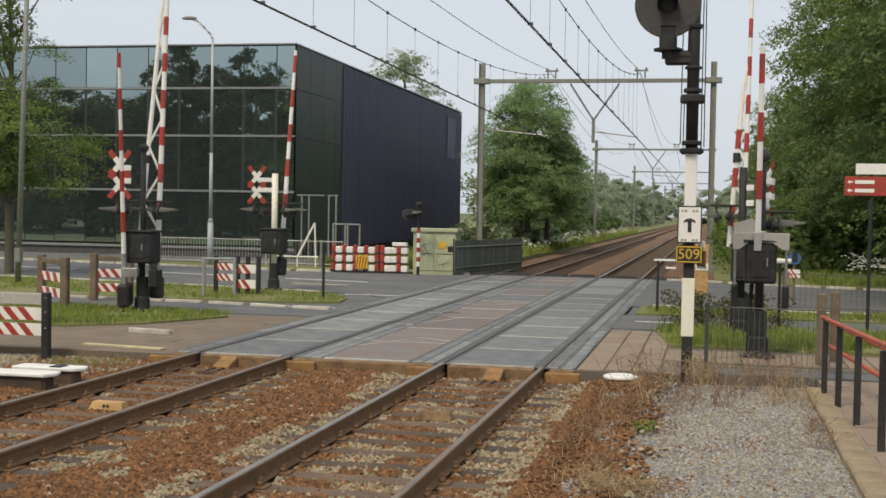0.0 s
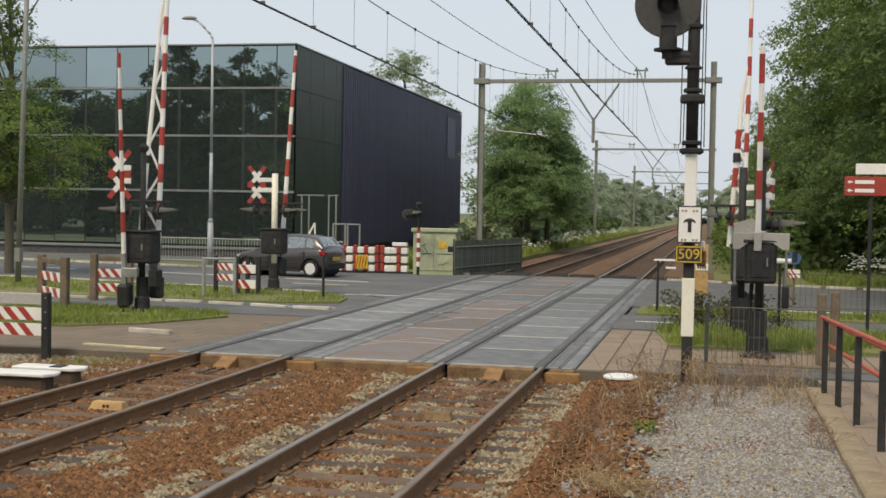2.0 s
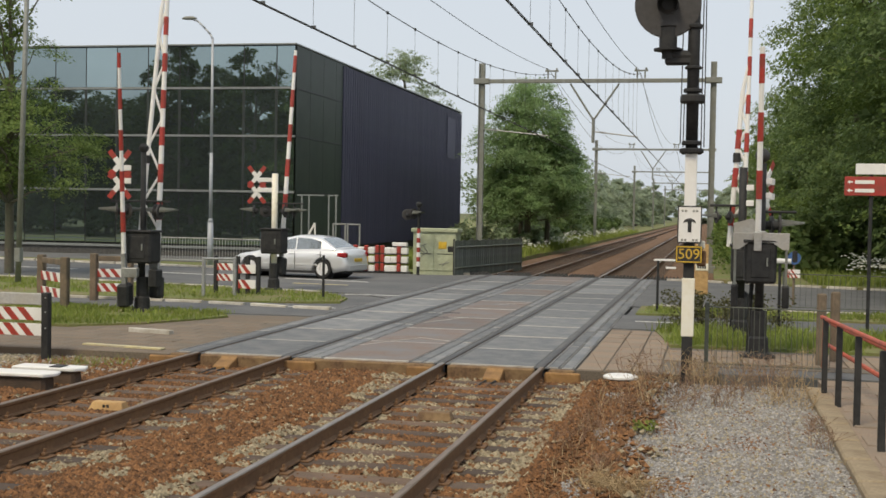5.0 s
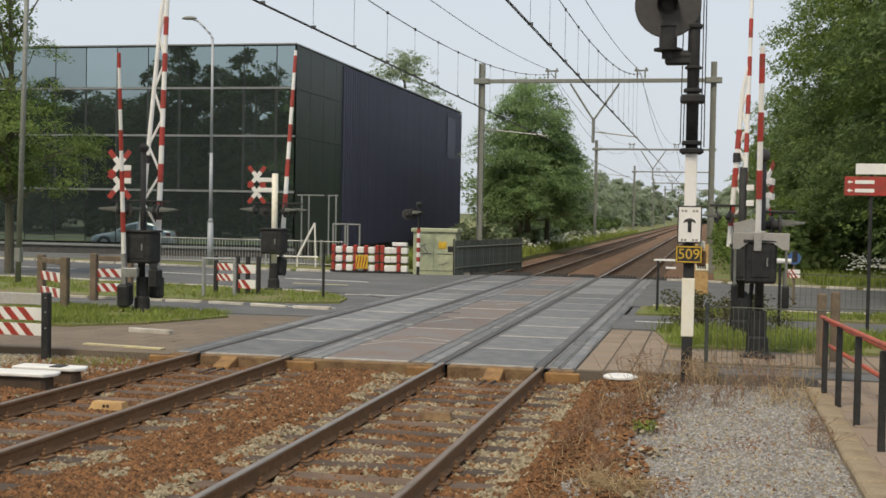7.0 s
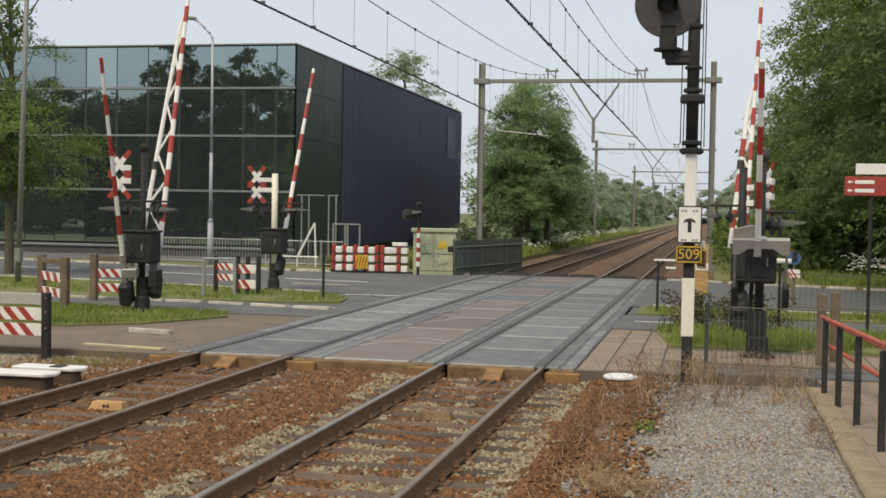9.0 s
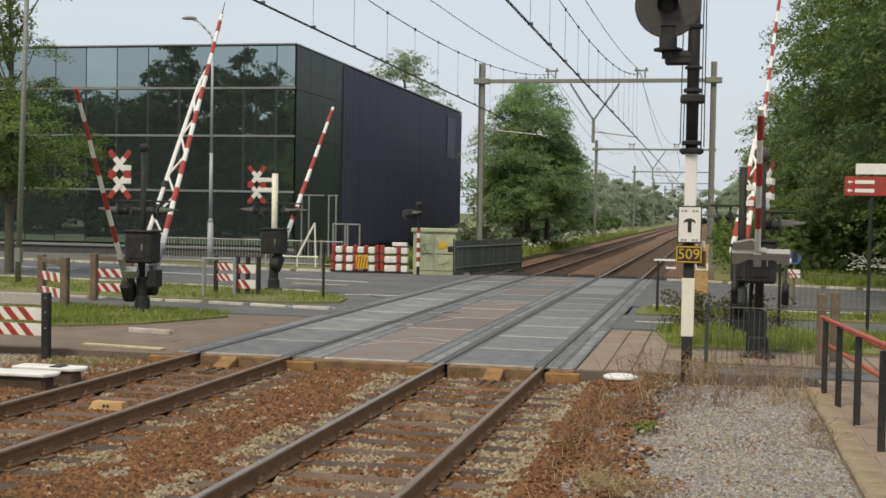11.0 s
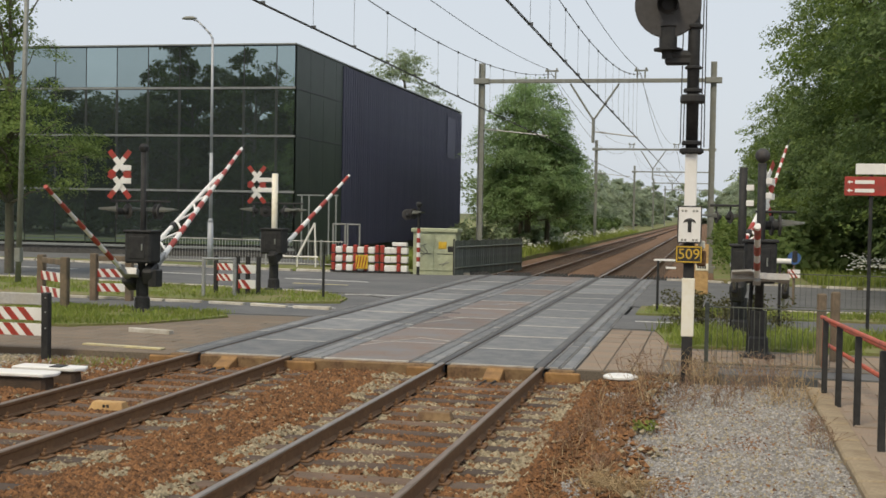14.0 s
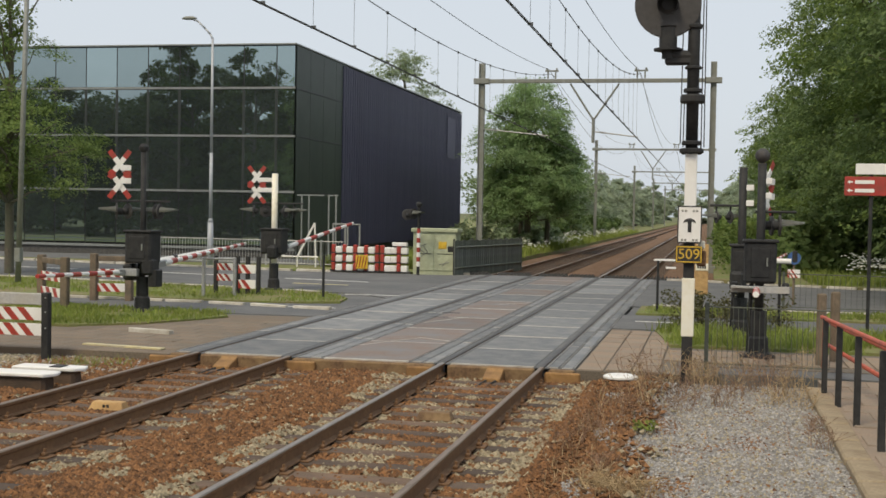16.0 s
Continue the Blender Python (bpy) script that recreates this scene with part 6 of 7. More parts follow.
dc = thing("cover_disc", "white round cover lying by the deck edge", "cover", pose(1.95, 17.5, -0.05))
bm = B()
lathe(bm, [(0.20, 0.0), (0.245, 0.02), (0.245, 0.045), (0.20, 0.065), (0.03, 0.075)], n=24)
part("disc", bm, M_WHITE, dc)


def ochre_block(at, yaw, label, l=0.42, mat=None):
    o = thing("guide_block", label, "track block", pose(*at, 0, 0, yaw), "ochre blocks between the rails")
    bm = B()
    box(bm, -l / 2, l / 2, -0.11, 0.11, 0, 0.10, 0.0)
    for v in bm.verts:
        if v.co.z > 0.05:
            v.co.x *= 0.82
            v.co.y *= 0.6
    bmesh.ops.bevel(bm, geom=bm.edges[:], offset=0.01, segments=1, affect="EDGES")
    part("block", bm, mat or M_OCHRE, o)
    return o


cap = ochre_block((-3.9, 13.65, -0.19), 0, "cream-ochre block between the rails with worn letters", 0.46)
bm = B()
for k in range(2):
    box(bm, -0.04 + 0.05 * k, -0.01 + 0.05 * k, -0.095, -0.088, 0.03, 0.07)
part("marks", bm, M_TRIM, cap)
ochre_block((0.02, 14.15, -0.19), 0, "dusty brown block between the rails", 0.44, M_EDGEBEAM)
for x in (-4.1, 0.08):
    g = thing("ramp_wedge", "ochre wedge at the deck end between the rails", "wedge", pose(x, 17.75, 0), "ochre wedges at the deck end")
    bm = B()
    box(bm, -0.13, 0.13, -0.16, 0.26, -0.30, -0.01, 0.0)
    for v in bm.verts:
        if v.co.y < 0 and v.co.z > -0.1:
            v.co.z -= 0.13
    bmesh.ops.bevel(bm, geom=bm.edges[:], offset=0.012, segments=1, affect="EDGES")
    part("wedge", bm, M_RUSTY_OCHRE, g)
    bm = B()
    for dx in (-0.07, 0.07):
        rod(bm, (dx, -0.2, -0.17), (dx - 0.06, -0.75, -0.2), 0.02, n=5)
    part("tie_rods", bm, M_DARK, g)
hs = thing("house", "small brick house with pale roof behind the tree", "house", pose(-13.2, 118, 0))
bm = B()
box(bm, -3, 3, -3, 3, 0, 4.2)
part("wall", bm, M_BRICK_HOUSE, hs)
bm = B()
prism(bm, [(-3.3, -0.2), (3.3, -0.2), (0, 2.8)], -3.3, 3.3)
for v in bm.verts:
    v.co = Vector((v.co.x, v.co.z, v.co.y + 4.2))
bmesh.ops.recalc_face_normals(bm, faces=bm.faces[:])
part("roof", bm, M_ROOF, hs)
for x in (-1.6, 0.2, 1.9):
    bm = B()
    box(bm, x - 0.5, x + 0.5, -3.05, -3.0, 1.2, 2.7)
    part("window", bm, M_WHITE, hs)


# ---- cars ----
def loft(bm, sections):
    rows = [[bm.verts.new(c) for c in s] for s in sections]
    for a, b in zip(rows[:-1], rows[1:]):
        for i in range(len(a) - 1):
            bm.faces.new((a[i], a[i + 1], b[i + 1], b[i]))
    bm.faces.new(rows[0])
    bm.faces.new(rows[-1][::-1])
    bmesh.ops.recalc_face_normals(bm, faces=bm.faces[:])


def interp(tab, x):
    for (xa, va), (xb, vb) in zip(tab[:-1], tab[1:]):
        if xa <= x <= xb:
            f = (x - xa) / (xb - xa)
            f = f * f * (3 - 2 * f) * 0.4 + f * 0.6
            return va + (vb - va) * f
    return tab[0][1] if x < tab[0][0] else tab[-1][1]


def make_car(label, paint, L, W, deck, belt, roofp, wheels_x, wr, pillars, tail_x, spokes):
    """A car that faces -x. deck: bonnet and tail heights along x; belt: sill of the windows; roofp: greenhouse outline (x, z)."""
    car = thing("car", label, "car")
    half = W / 2
    x0 = -L / 2
    # lower body
    secs = []
    n = 44
    for i in range(n + 1):
        x = x0 + L * i / n
        e = min(1.0, min(i, n - i) / 5.0)
        wd = half * (0.80 + 0.20 * math.sqrt(max(0.0, 1 - (1 - e) ** 2)))
        zt = interp(deck, x)
        zb = 0.20 + 0.10 * (1 - e)
        lift = 0.0
        for wx in wheels_x:
            d = abs(x - wx)
            if d < wr + 0.06:
                lift = max(lift, math.sqrt((wr + 0.06) ** 2 - d * d) + wr - zb)
        zs = zb + lift
        zm = max(zs + 0.02, zb + 0.55 * (zt - zb))
        pr = [(0, zb + 0.02), (wd * 0.70, zb + 0.02), (wd * 0.72, zs), (wd * 0.97, zs + 0.0), (wd, max(zs + 0.01, zb + 0.30 * (zt - zb))), (wd, zm), (wd * 0.965, zb + 0.82 * (zt - zb) if zb + 0.82 * (zt - zb) > zm else zm + 0.01), (wd * 0.90, zt - 0.015), (wd * 0.62, zt + 0.012), (0, zt + 0.028)]
        full = [(x, y, z) for y, z in pr] + [(x, -y, z) for y, z in pr[-2:0:-1]]
        secs.append(full)
    bm = B()
    loft(bm, [s + [s[0]] for s in secs])
    bmesh.ops.remove_doubles(bm, verts=bm.verts[:], dist=0.0005)
    bmesh.ops.recalc_face_normals(bm, faces=bm.faces[:])
    body = part("body", bm, paint, car, smooth=True)
    # greenhouse: roof skin in paint over a glass tub
    base_z = belt
    xs0, xs1 = roofp[0][0], roofp[-1][0]
    secs = []
    for i in range(31):
        x = xs0 + (xs1 - xs0) * i / 30
        z = max(interp(roofp, x), base_z(x) + 0.012)
        wb = half * 0.93
        tum = 0.16 * (z - base_z(x)) / 0.5
        wt = wb - tum
        secs.append([(x, wb, base_z(x) - 0.06), (x, wt + 0.02, z - 0.05 if z - 0.05 > base_z(x) - 0.05 else z - 0.005), (x, wt - 0.08, z), (x, 0, z + 0.022), (x, -(wt - 0.08), z),
                     (x, -wt - 0.02, z - 0.05 if z - 0.05 > base_z(x) - 0.05 else z - 0.005), (x, -wb, base_z(x) - 0.06)])
    bm = B()
    loft(bm, secs)
    cabin = part("cabin", bm, paint, car, smooth=True)
    # side windows, set slightly proud of the skin
    for sg in (1, -1):
        for xa, xb in pillars:
            bm = B()
            lo, hi = [], []
            for k in range(9):
                x = xa + (xb - xa) * k / 8
                z1 = interp(roofp, x) - 0.085
                z0 = base_z(x) + 0.015
                z1 = max(z1, z0 + 0.004)
                wb = half * 0.93

                def wy(z):
                    zt = max(interp(roofp, x), base_z(x) + 0.012)
                    zl = base_z(x) - 0.06
                    tum = 0.16 * (zt - base_z(x)) / 0.5
                    return wb + (wb - tum + 0.02 - wb) * (z - zl) / max(0.02, zt - 0.05 - zl)
                lo.append(bm.verts.new((x, sg * (wy(z0) + 0.006), z0)))
                hi.append(bm.verts.new((x, sg * (wy(z1) + 0.006), z1)))
            for k in range(8):
                bm.faces.new((lo[k], lo[k + 1], hi[k + 1], hi[k]))
            bmesh.ops.solidify(bm, geom=bm.faces[:], thickness=0.004)
            part("side_window", bm, M_CARGLASS, cabin)
    # windscreen and rear window
    def screen(xa, xb, name):
        bm = B()
        rows = []
        for k in range(6):
            x = xa + (xb - xa) * k / 5
            z = interp(roofp, x)
            w = half * 0.93 - 0.16 * (z - base_z(x)) / 0.5 - 0.12
            rows.append([bm.verts.new((x, w * q, z + 0.03 - 0.022 * q * q)) for q in (-1, -0.5, 0, 0.5, 1)])
        for a, b in zip(rows[:-1], rows[1:]):
            for i in range(4):
                bm.faces.new((a[i], a[i + 1], b[i + 1], b[i]))
        bmesh.ops.solidify(bm, geom=bm.faces[:], thickness=0.004)
        part(name, bm, M_CARGLASS, cabin)
    screen(roofp[0][0] + 0.10, roofp[1][0] - 0.02, "windscreen")
    screen(roofp[-2][0] + 0.02, roofp[-1][0] - 0.06, "rear_window")
    for sg in (1, -1):
        bm = B()
        box(bm, x0 + wr * 2 + 0.55, L / 2 - wr * 2 - 0.45, sg * half - 0.012, sg * half + 0.012, 0.42, 0.47, 0.006)
        part("side_strip", bm, M_TRIM if paint is M_CAR_GREY else paint, body)
        bm = B()
        box(bm, x0 + wr * 2 + 0.42, L / 2 - wr * 2 - 0.40, sg * half * 0.96 - 0.02, sg * half * 0.96 + 0.02, 0.17, 0.25, 0.012)
        part("sill", bm, M_TRIM, body)
        mx = roofp[0][0] + 0.42
        bm = B()
        box(bm, mx - 0.09, mx + 0.06, sg * (half - 0.02) - 0.09, sg * (half - 0.02) + 0.09, belt(mx) + 0.0, belt(mx) + 0.13, 0.03)
        part("door_mirror", bm, paint, body)
        bm = B()
        box(bm, tail_x - 0.10, L / 2 - 0.03, sg * half * 0.86 - 0.10, sg * half * 0.86 + 0.08, interp(deck, L / 2 - 0.1) - 0.22, interp(deck, L / 2 - 0.1) - 0.06, 0.03)
        part("tail_lamp", bm, M_TAILRED, body)
        bm = B()
        box(bm, x0 + 0.06, x0 + 0.40, sg * half * 0.78 - 0.12, sg * half * 0.78 + 0.07, interp(deck, x0 + 0.2) - 0.19, interp(deck, x0 + 0.2) - 0.045, 0.04)
        part("headlamp", bm, M_HEADLAMP, body)
        for hx_ in (pillars[0][1] - 0.12, pillars[min(1, len(pillars) - 1)][1] - 0.05):
            bm = B()
            box(bm, hx_ - 0.09, hx_ + 0.09, sg * half * 0.985 - 0.015, sg * half * 0.985 + 0.02, belt(0) - 0.14, belt(0) - 0.105, 0.01)
            part("door_handle", bm, paint, body)
        for sx in (pillars[0][0] + 0.12, pillars[0][1] + 0.03, pillars[min(1, len(pillars) - 1)][1] + 0.02):
            bm = B()
            box(bm, sx - 0.004, sx + 0.004, sg * half - 0.02, sg * half + 0.0015, 0.30, belt(sx) - 0.07)
            part("door_seam", bm, M_TRIM, body)
    bm = B()
    box(bm, L / 2 - 0.10, L / 2 + 0.015, -half * 0.74, half * 0.74, 0.26, 0.48, 0.03)
    part("rear_bumper", bm, M_TRIM if paint is M_CAR_GREY else paint, body)
    bm = B()
    box(bm, L / 2 - 0.03, L / 2 + 0.022, -0.26, 0.26, 0.56, 0.67, 0.006)
    part("plate", bm, M_YELLOW, body, "yellow registration plate, unlettered")
    bm = B()
    box(bm, x0 - 0.01, x0 + 0.10, -half * 0.55, half * 0.55, 0.32, 0.52, 0.02)
    part("grille", bm, M_TRIM, body)
    bm = B()
    box(bm, x0 + 0.25, L / 2 - 0.25, -half * 0.70, half * 0.70, 0.19, 0.34)
    for wx in wheels_x:
        rod(bm, (wx, -half * 0.70, wr), (wx, half * 0.70, wr), wr + 0.05, n=20)
    part("underbody", bm, M_TRIM, car)
    wheels = []
    for wx in wheels_x:
        for sg in (-1, 1):
            bm = B()
            lathe(bm, [(wr * 0.66, -0.10), (wr * 0.93, -0.10), (wr, -0.07), (wr, 0.07), (wr * 0.93, 0.10), (wr * 0.66, 0.10)], "Y", n=28)
            w = part("wheel", bm, M_TYRE, car, "black tyre on a bright rim")
            bm = B()
            lathe(bm, [(wr * 0.68, 0.103 * sg), (wr * 0.70, 0.095 * sg), (wr * 0.60, 0.07 * sg), (wr * 0.58, 0.0)], "Y", n=28)
            for k in range(spokes):
                a = 2 * math.pi * k / spokes
                rod(bm, (0.03 * math.cos(a), 0.085 * sg, 0.03 * math.sin(a)), (wr * 0.64 * math.cos(a), 0.088 * sg, wr * 0.64 * math.sin(a)), 0.028 if spokes < 8 else 0.019, n=6)
            lathe(bm, [(0.06, 0.06 * sg), (0.06, 0.10 * sg), (0.03, 0.108 * sg)], "Y", n=14)
            bmesh.ops.recalc_face_normals(bm, faces=bm.faces[:])
            part("rim", bm, M_ALLOY, w)
            bm = B()
            rod(bm, (0, 0.05 * sg, 0), (0, 0.06 * sg, 0), wr * 0.6, n=20)
            part("brake_disc", bm, M_DARK, w)
            w.location = (wx, sg * (half - 0.10), wr)
            wheels.append(w)
    return car, wheels


def hatch_belt(x):
    return 0.89 + 0.035 * (x + 1.0)


CAR_A, WHEELS_A = make_car("charcoal grey five-door hatchback driving over the crossing", M_CAR_GREY, 3.58, 1.60,
                           [(-1.79, 0.54), (-1.71, 0.68), (-1.5, 0.78), (-0.85, 0.90), (0.0, 0.93), (1.0, 0.97), (1.55, 0.99), (1.72, 0.94), (1.79, 0.70)],
                           hatch_belt, [(-1.0, 0.89), (-0.18, 1.34), (0.3, 1.42), (1.0, 1.40), (1.34, 1.33), (1.70, 0.98)],
                           (-1.25, 1.22), 0.285, [(-0.55, 0.16), (0.21, 0.95), (1.01, 1.28)], 1.63, 9)


def saloon_belt(x):
    return 0.885 + 0.03 * (x + 1.2)


CAR_B, WHEELS_B = make_car("silver four-door saloon driving over the crossing", M_CAR_SILVER, 4.40, 1.73,
                           [(-2.20, 0.52), (-2.11, 0.66), (-1.88, 0.76), (-1.0, 0.89), (0.0, 0.92), (1.0, 0.96), (1.6, 0.985), (2.06, 0.96), (2.15, 0.90), (2.20, 0.62)],
                           saloon_belt, [(-1.06, 0.89), (-0.22, 1.31), (0.3, 1.41), (0.8, 1.395), (1.15, 1.32), (1.80, 0.985)],
                           (-1.45, 1.31), 0.315, [(-0.66, 0.24), (0.29, 1.22)], 1.93, 5)


# ---- crossing deck: panels between and beside the rails, laid last ----
deck = thing("crossing_deck", "grey concrete crossing panels with sandy joints", "crossing deck", pose(0, 0, 0), kind="structure")
bm = B()
box(bm, -5.09, 1.24, Y0, Y1, -0.6, -0.016)
part("joint_bed", bm, M_ROAD, deck, "dark bed below the panels")
J = {}

FIELDS = []      # x0, x1 of each row of panels
for cx in TRACKS:
    FIELDS.append((cx - 0.645, cx + 0.645, 2.2, 0))
FIELDS += [(-3.06, -2.86, 3.0, 3), (-2.85, -2.66, 3.0, 3), (-2.63, -1.27, 2.65, 1), (-1.25, -1.07, 3.0, 3), (-1.06, -0.88, 3.0, 3), (0.83, 1.01, 3.0, 3), (1.03, 1.21, 3.0, 3), (-5.06, -4.82, 3.6, 3)]
rg = random.Random(77)
for x0, x1, step, kind in FIELDS:
    meshes = {}
    y = Y0 + 0.03
    while y < Y1 - 0.2:
        yb = min(y + step, Y1 - 0.03)
        key = round(yb - y, 2)
        mat = M_PLATE
        if kind == 1 and rg.random() < 0.55:
            mat = M_PLATE_BROWN
        bm_key = (key, mat.name)
        if bm_key not in meshes:
            bm = B()
            box(bm, x0 + 0.012, x1 - 0.012, 0.030, key - 0.030, -0.2, -0.008, 0.008)
            o = part("panel", bm, mat, deck)
            meshes[bm_key] = o.data
        else:
            o = new("panel", meshes[bm_key])
            o.parent = deck
        o.location = (0, y, rg.uniform(-0.004, 0.004))
        if rg.random() < 0.96:
            w = rg.choice((0.03, 0.045, 0.06)) if x1 - x0 > 0.5 else 0.015
            if (x0, w) not in J:
                bm = B()
                box(bm, x0 + 0.02, x1 - 0.02, -w, w, -0.2, -0.006)
                j = part("joint", bm, M_JOINT, deck, "pale mortar joint")
                J[(x0, w)] = j.data
            else:
                j = new("joint", J[(x0, w)])
                j.parent = deck
            j.location = (0, y, 0.002)
        y = yb
# flange grooves: dark rubber along both sides of every rail
for cx in TRACKS:
    for sx in (-0.7525, 0.7525):
        for dx, w in ((-0.080, 0.086), (0.080, 0.086)):
            bm = B()
            box(bm, cx + sx + dx - w / 2, cx + sx + dx + w / 2, Y0, Y1, -0.2, -0.030)
            part("groove", bm, M_RUBBER, deck)
# worn repair seams across the middle strip
for xa, ya, xb, yb in ((-2.6, 20.0, -1.9, 21.6), (-1.9, 21.6, -1.3, 21.2), (-2.55, 24.6, -1.95, 26.2), (-2.0, 30.2, -1.3, 31.0)):
    d = Vector((xb - xa, yb - ya, 0))
    m = Matrix.Translation((xa, ya, 0)) @ pose(0, 0, 0, 0, 0, math.degrees(math.atan2(d.y, d.x)))
    bm = B()
    box(bm, 0, d.length, -0.02, 0.02, -0.02, -0.001, rot=m)
    part("repair_seam", bm, M_JOINT, deck)
# pale worn seams along the panel rows
for x in (-5.075, -3.075, -2.645, -1.26, -0.87, 0.822, 1.02, 1.222):
    bm = B()
    y = Y0 + 0.1
    while y < Y1 - 0.5:
        L = min(rg.uniform(1.2, 5.0), Y1 - 0.3 - y)
        box(bm, x - 0.009, x + 0.009, y, y + L, -0.05, -0.005)
        y += L + rg.uniform(0.05, 1.2)
    part("seam", bm, M_SEAM, deck, "dusty worn seam along the panels")
# end beams
for ya in (Y0 - 0.16, Y1):
    for x0, x1 in ((-5.09, -4.80), (-4.59, -3.29), (-3.08, -0.86), (-0.65, 0.65), (0.86, 1.24)):
        bm = B()
        box(bm, x0, x1, ya, ya + 0.16, -0.32, -0.02, 0.02)
        part("end_beam", bm, M_EDGEBEAM, deck, "weathered brown end beam")
for x in (-2.95, -1.0, -5.15, 1.08):
    bm = B()
    box(bm, x - 0.26, x + 0.26, Y0 - 0.24, Y0 - 0.15, -0.27, -0.05, 0.02)
    part("end_block", bm, M_RUSTY_OCHRE, deck, "rusty ochre block against the deck end")
# two rest plates with dark slots
for y in (26.0, 27.2):
    bm = B()
    box(bm, -2.75, -2.35, y, y + 0.12, -0.02, -0.004)
    part("slot_cover", bm, M_RUBBER, deck)

# road paint
for nm, x0, x1, y, w, mat in (("lane_line", -6.5, -5.0, 32.1, 0.12, M_PAINT_W), ("lane_line", 1.9, 4.4, 31.7, 0.12, M_PAINT_W), ("stop_line", -6.7, -5.35, 27.4, 0.12, M_PAINT_W), ("lane_line", 1.6, 3.2, 26.7, 0.12, M_PAINT_W)):
    bm = B()
    box(bm, x0, x1, y, y + w, -0.02, -0.006)
    tagged(part(nm, bm, mat), "worn white paint line on the asphalt", "road marking", kind="structure")
for a, b, mat in (((-9.4, 36.2), (-7.6, 36.0), M_PAINT_Y), ((-7.5, 37.9), (-10.5, 38.6), M_PAINT_W), ((-5.4, 18.35), (-6.9, 18.6), M_PAINT_Y), ((-16, 40.0), (-13, 39.3), M_PAINT_W), ((-22, 41.0), (-19, 40.4), M_PAINT_W)):
    d = Vector((b[0] - a[0], b[1] - a[1], 0))
    m = Matrix.Translation((a[0], a[1], 0)) @ pose(0, 0, 0, 0, 0, math.degrees(math.atan2(d.y, d.x)))
    bm = B()
    box(bm, 0, d.length, -0.07, 0.07, -0.025, 0.0, rot=m)
    tagged(part("worn_line", bm, mat), "worn paint line on the asphalt", "road marking", kind="structure")


# ---- paving: slabs on the footpaths either side ----
def paving(name, label, inside, xr, yr, sx, sy, z, limit=300, stagger=True, mat=None, gap=0.006):
    p = thing(name, label, "pavement", pose(0, 0, 0), kind="structure")
    bm = B()
    box(bm, -sx / 2 + gap, sx / 2 - gap, -sy / 2 + gap, sy / 2 - gap, -0.06, 0.0, 0.006)
    t0 = part("paving_slab", bm, mat or M_PAVE, p)
    made = 0
    rg = random.Random(len(name))
    y, row = yr[0] + sy / 2, 0
    while y < yr[1]:
        x = xr[0] + sx / 2 + (row % 2) * sx / 2 * stagger
        while x < xr[1]:
            if inside(x, y) and made < limit:
                o = t0 if made == 0 else t0.copy()
                if made:
                    scene.collection.objects.link(o)
                o.location = (x, y, z + rg.uniform(-0.003, 0.004))
                o.rotation_euler = (rg.uniform(-0.006, 0.006), rg.uniform(-0.006, 0.006), 0)
                made += 1
            x += sx
        y, row = y + sy, row + 1


paving("footpath_west", "brown paving slabs of the footpath", lambda x, y: x < -5.3 and y < 20.9 + 0.55 * max(0, x + 8.6) * 1.8, (-13.5, -5.12), (17.95, 24.6), 0.5, 0.5, -0.025, mat=M_PATH)
paving("footpath_east", "brown paving slabs beside the deck", lambda x, y: (x < 2.35 and y < 24.6) or (y < 21.3 and y > 19.4), (1.26, 8.0), (18.15, 24.8), 0.4, 0.8, -0.012, stagger=False, gap=0.014)
paving("platform_paving", "brown brick-paved platform end", lambda x, y: True, (4.72, 8.0), (8.5, 17.9), 0.55, 0.55, 0.012)


# ---- what moves ----
BOOM = [(0.0, 84), (4.0, 84), (7.7, 84), (8.3, 75.5), (8.7, 73), (9.2, 68.5), (10.2, 59.5), (11.3, 48.5), (12.0, 42), (12.6, 36), (13.2, 29.8), (14.0, 22), (14.5, 16.5), (15.4, 6.0), (16.0, 1.8)]


BOOM_NEAR = [(0.0, 84), (4.0, 84), (7.7, 84), (8.3, 73), (8.8, 66), (9.2, 61), (10.2, 51), (11.4, 40), (12.2, 32.5), (13.2, 22), (14.2, 14), (15.2, 6.5), (16.0, 2)]
BOOM_LONG = [(0.0, 85), (4.0, 85), (7.7, 85), (8.3, 78), (8.7, 74), (9.2, 68.5), (10.2, 58), (11.3, 47), (12.0, 40), (12.6, 34), (13.2, 28.5), (14.0, 21), (14.5, 16), (15.4, 7.0), (16.0, 1.8)]
BOOM_ROAD = [(0.0, 82), (4.0, 82), (7.7, 82), (8.3, 75), (8.7, 71), (9.2, 65.6), (10.2, 56), (11.3, 46), (12.0, 39.8), (12.5, 34.7), (13.2, 29.2), (14.0, 23), (14.5, 18.5), (15.4, 11.8), (16.0, 7)]


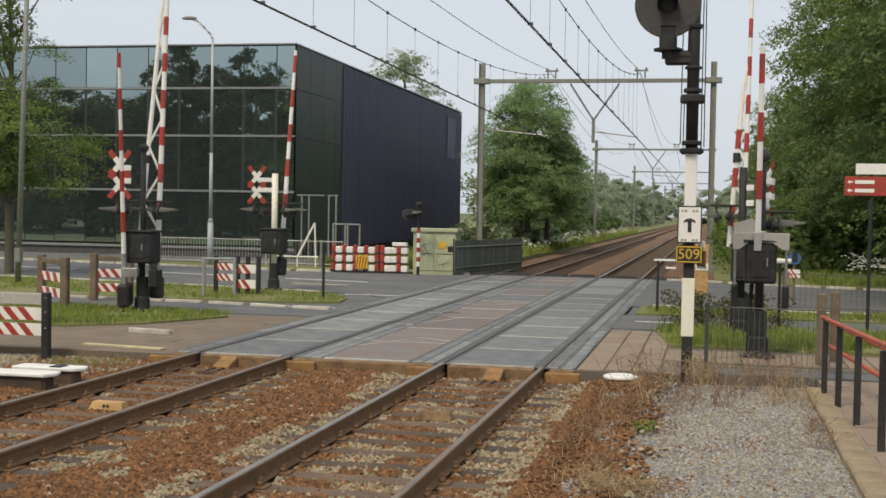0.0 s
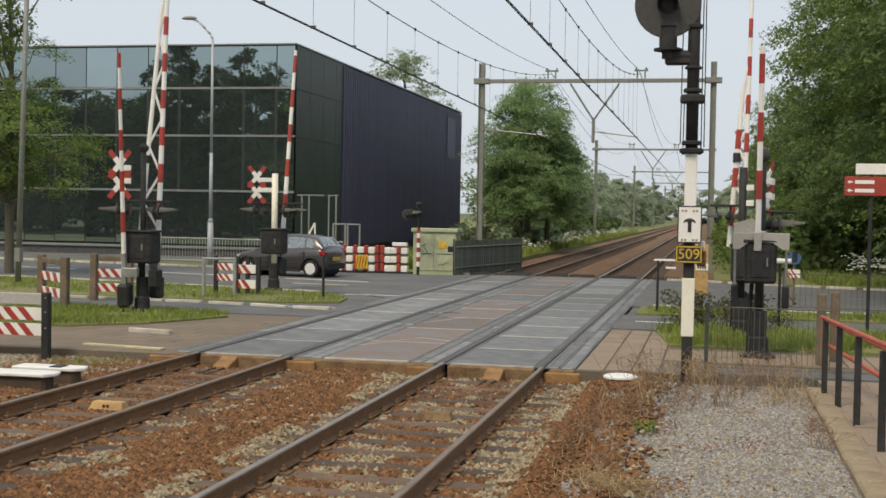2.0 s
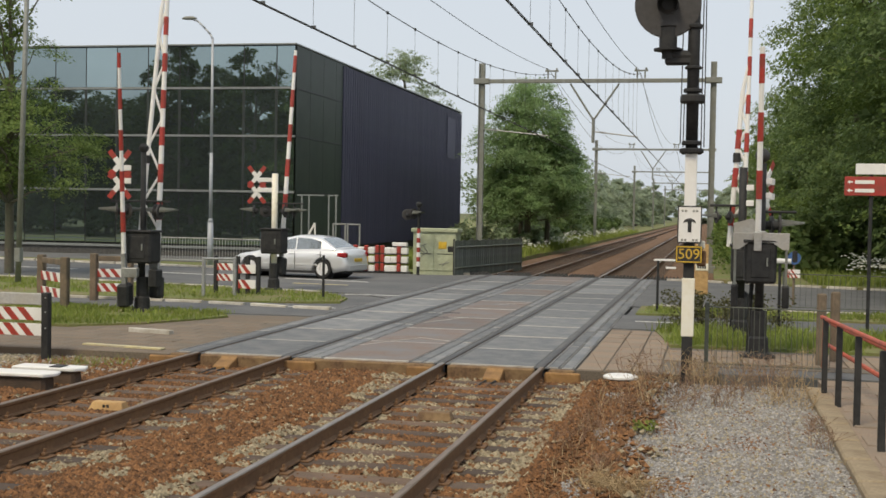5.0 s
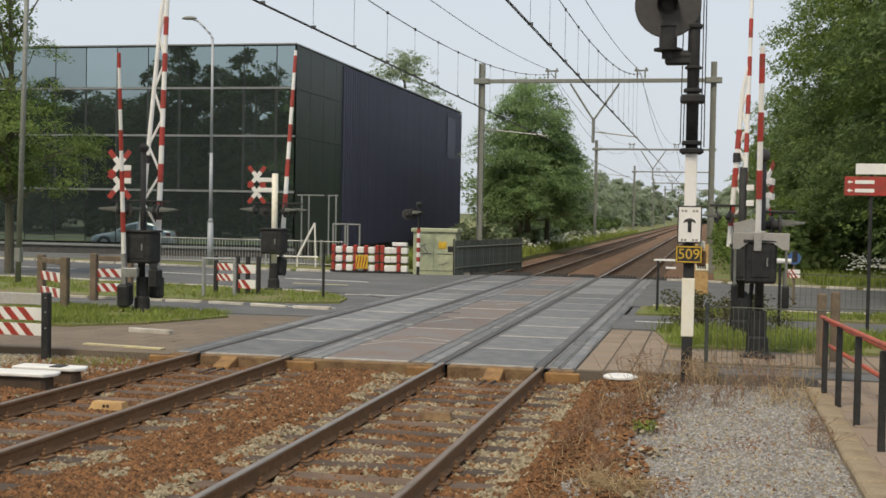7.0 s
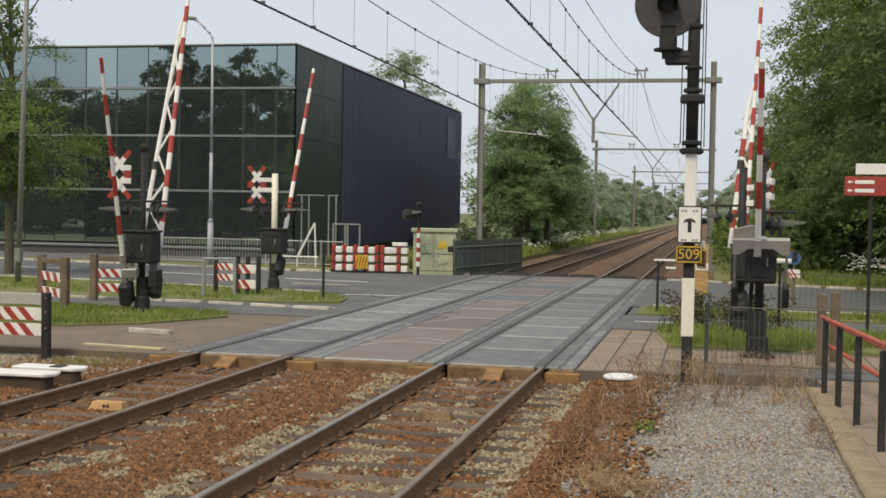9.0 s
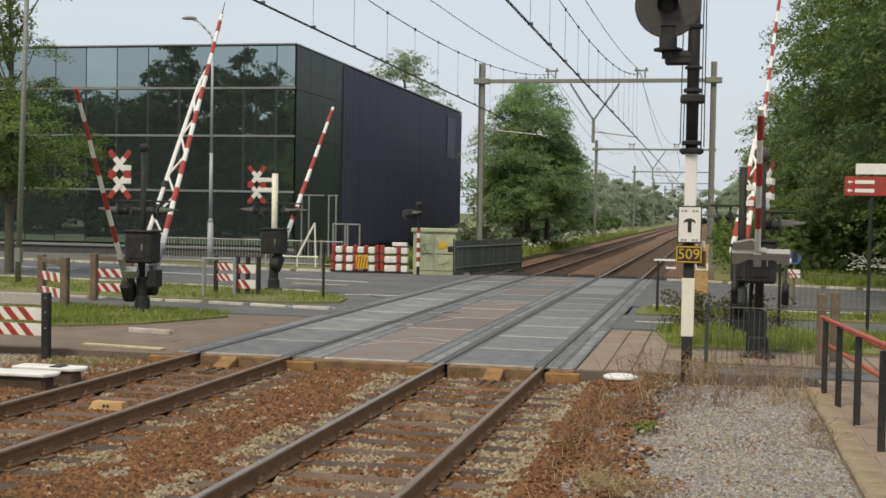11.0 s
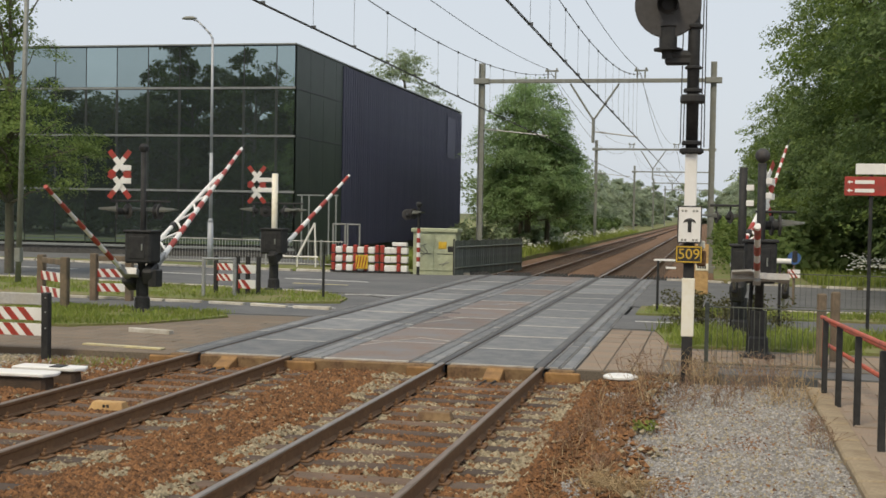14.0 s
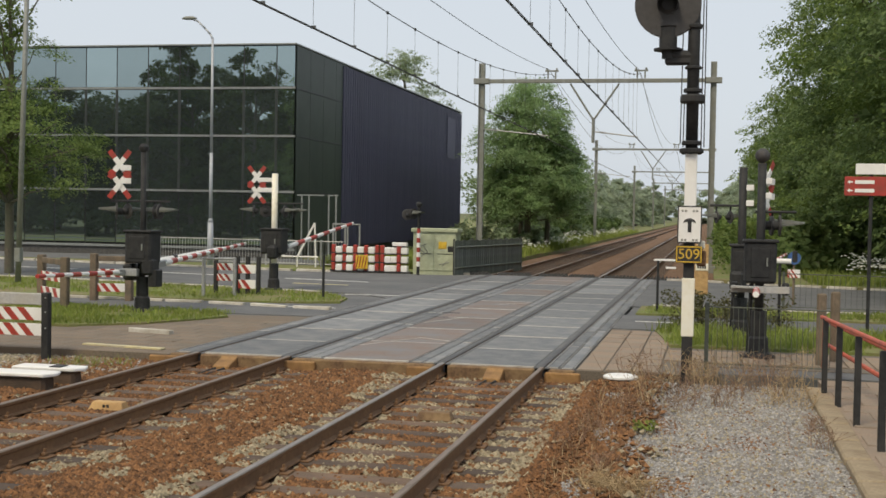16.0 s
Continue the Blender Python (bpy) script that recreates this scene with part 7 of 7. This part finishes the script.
def motions():
    # booms: pivot in the mast's space, turn of the swing plane, way of the swing
    for ob, (px_, py_, pz_), plane, sg in ((boom_w_long, (0.0, 0.45, 1.0), -8, -1), (boom_w_short, (0.0, -0.30, 0.86), -8, 1), (boom_w2, (0.0, 0.3, 1.15), 4, -1),
                                          (boom_e_near, (0.0, -0.16, 1.12), 2.2, 1), (boom_e_far, (0.1, 0.2, 1.1), 9, -1)):
        walk(ob, [(t, pose(px_, py_, pz_, sg * (90 - a), 0, -plane)) for t, a in (BOOM_NEAR if ob is boom_e_near else BOOM_ROAD if ob is boom_w2 else BOOM_LONG if ob in (boom_w_long, boom_e_far) else BOOM)])

    # cars: front near wheel x by time, then along the skewed lane
    def drive(car, wheels, times, slope, y_at_0, wb_front, near_half, wr):
        yaw = math.degrees(math.atan(slope))
        c, s = math.cos(math.radians(yaw)), math.sin(math.radians(yaw))

        def front(t):
            for (ta, xa), (tb, xb) in zip(times[:-1], times[1:]):
                if ta <= t <= tb:
                    return xa + (xb - xa) * (t - ta) / (tb - ta)
            return times[-1][1]

        def place(t):
            x = front(t)
            y = y_at_0 + slope * x
            # from the near front wheel to the middle of the car
            lx, ly = -wb_front, near_half
            return pose(x + c * lx - s * ly, y + s * lx + c * ly, 0, 0, 0, yaw)
        n = int(16.0 * FPS)
        stop = times[-2][0]
        steps = [0.25 * k for k in range(int(stop / 0.25) + 1)] + [stop, stop + 0.25, 16.0]
        walk(car, [(t, place(t)) for t in sorted(set(steps))])
        turn = 0.0
        last = front(0.0)
        rows = [[] for _ in wheels]
        for k in range(0, n + 1):
            t = k / FPS
            x = front(t)
            turn += (x - last) / c / wr
            moving = abs(x - last) > 1e-6
            last = x
            if moving or k in (0, n):
                for r, w in zip(rows, wheels):
                    r.append((t, pose(*w.location, 0, math.degrees(turn), 0)))
        for r, w in zip(rows, wheels):
            walk(w, r)
    drive(CAR_A, WHEELS_A, [(0.0, 11.37), (3.6, -31.36), (6.4, -60.0), (16.0, -60.0)], -0.2, 37.45, -1.25, 0.80, 0.285)
    drive(CAR_B, WHEELS_B, [(0.0, 33.0), (2.9, 6.65), (4.2, -5.06), (6.3, -23.4), (7.6, -34.3), (10.2, -57.0), (16.0, -57.0)], -0.2, 37.0, -1.45, 0.865, 0.315)


motions()
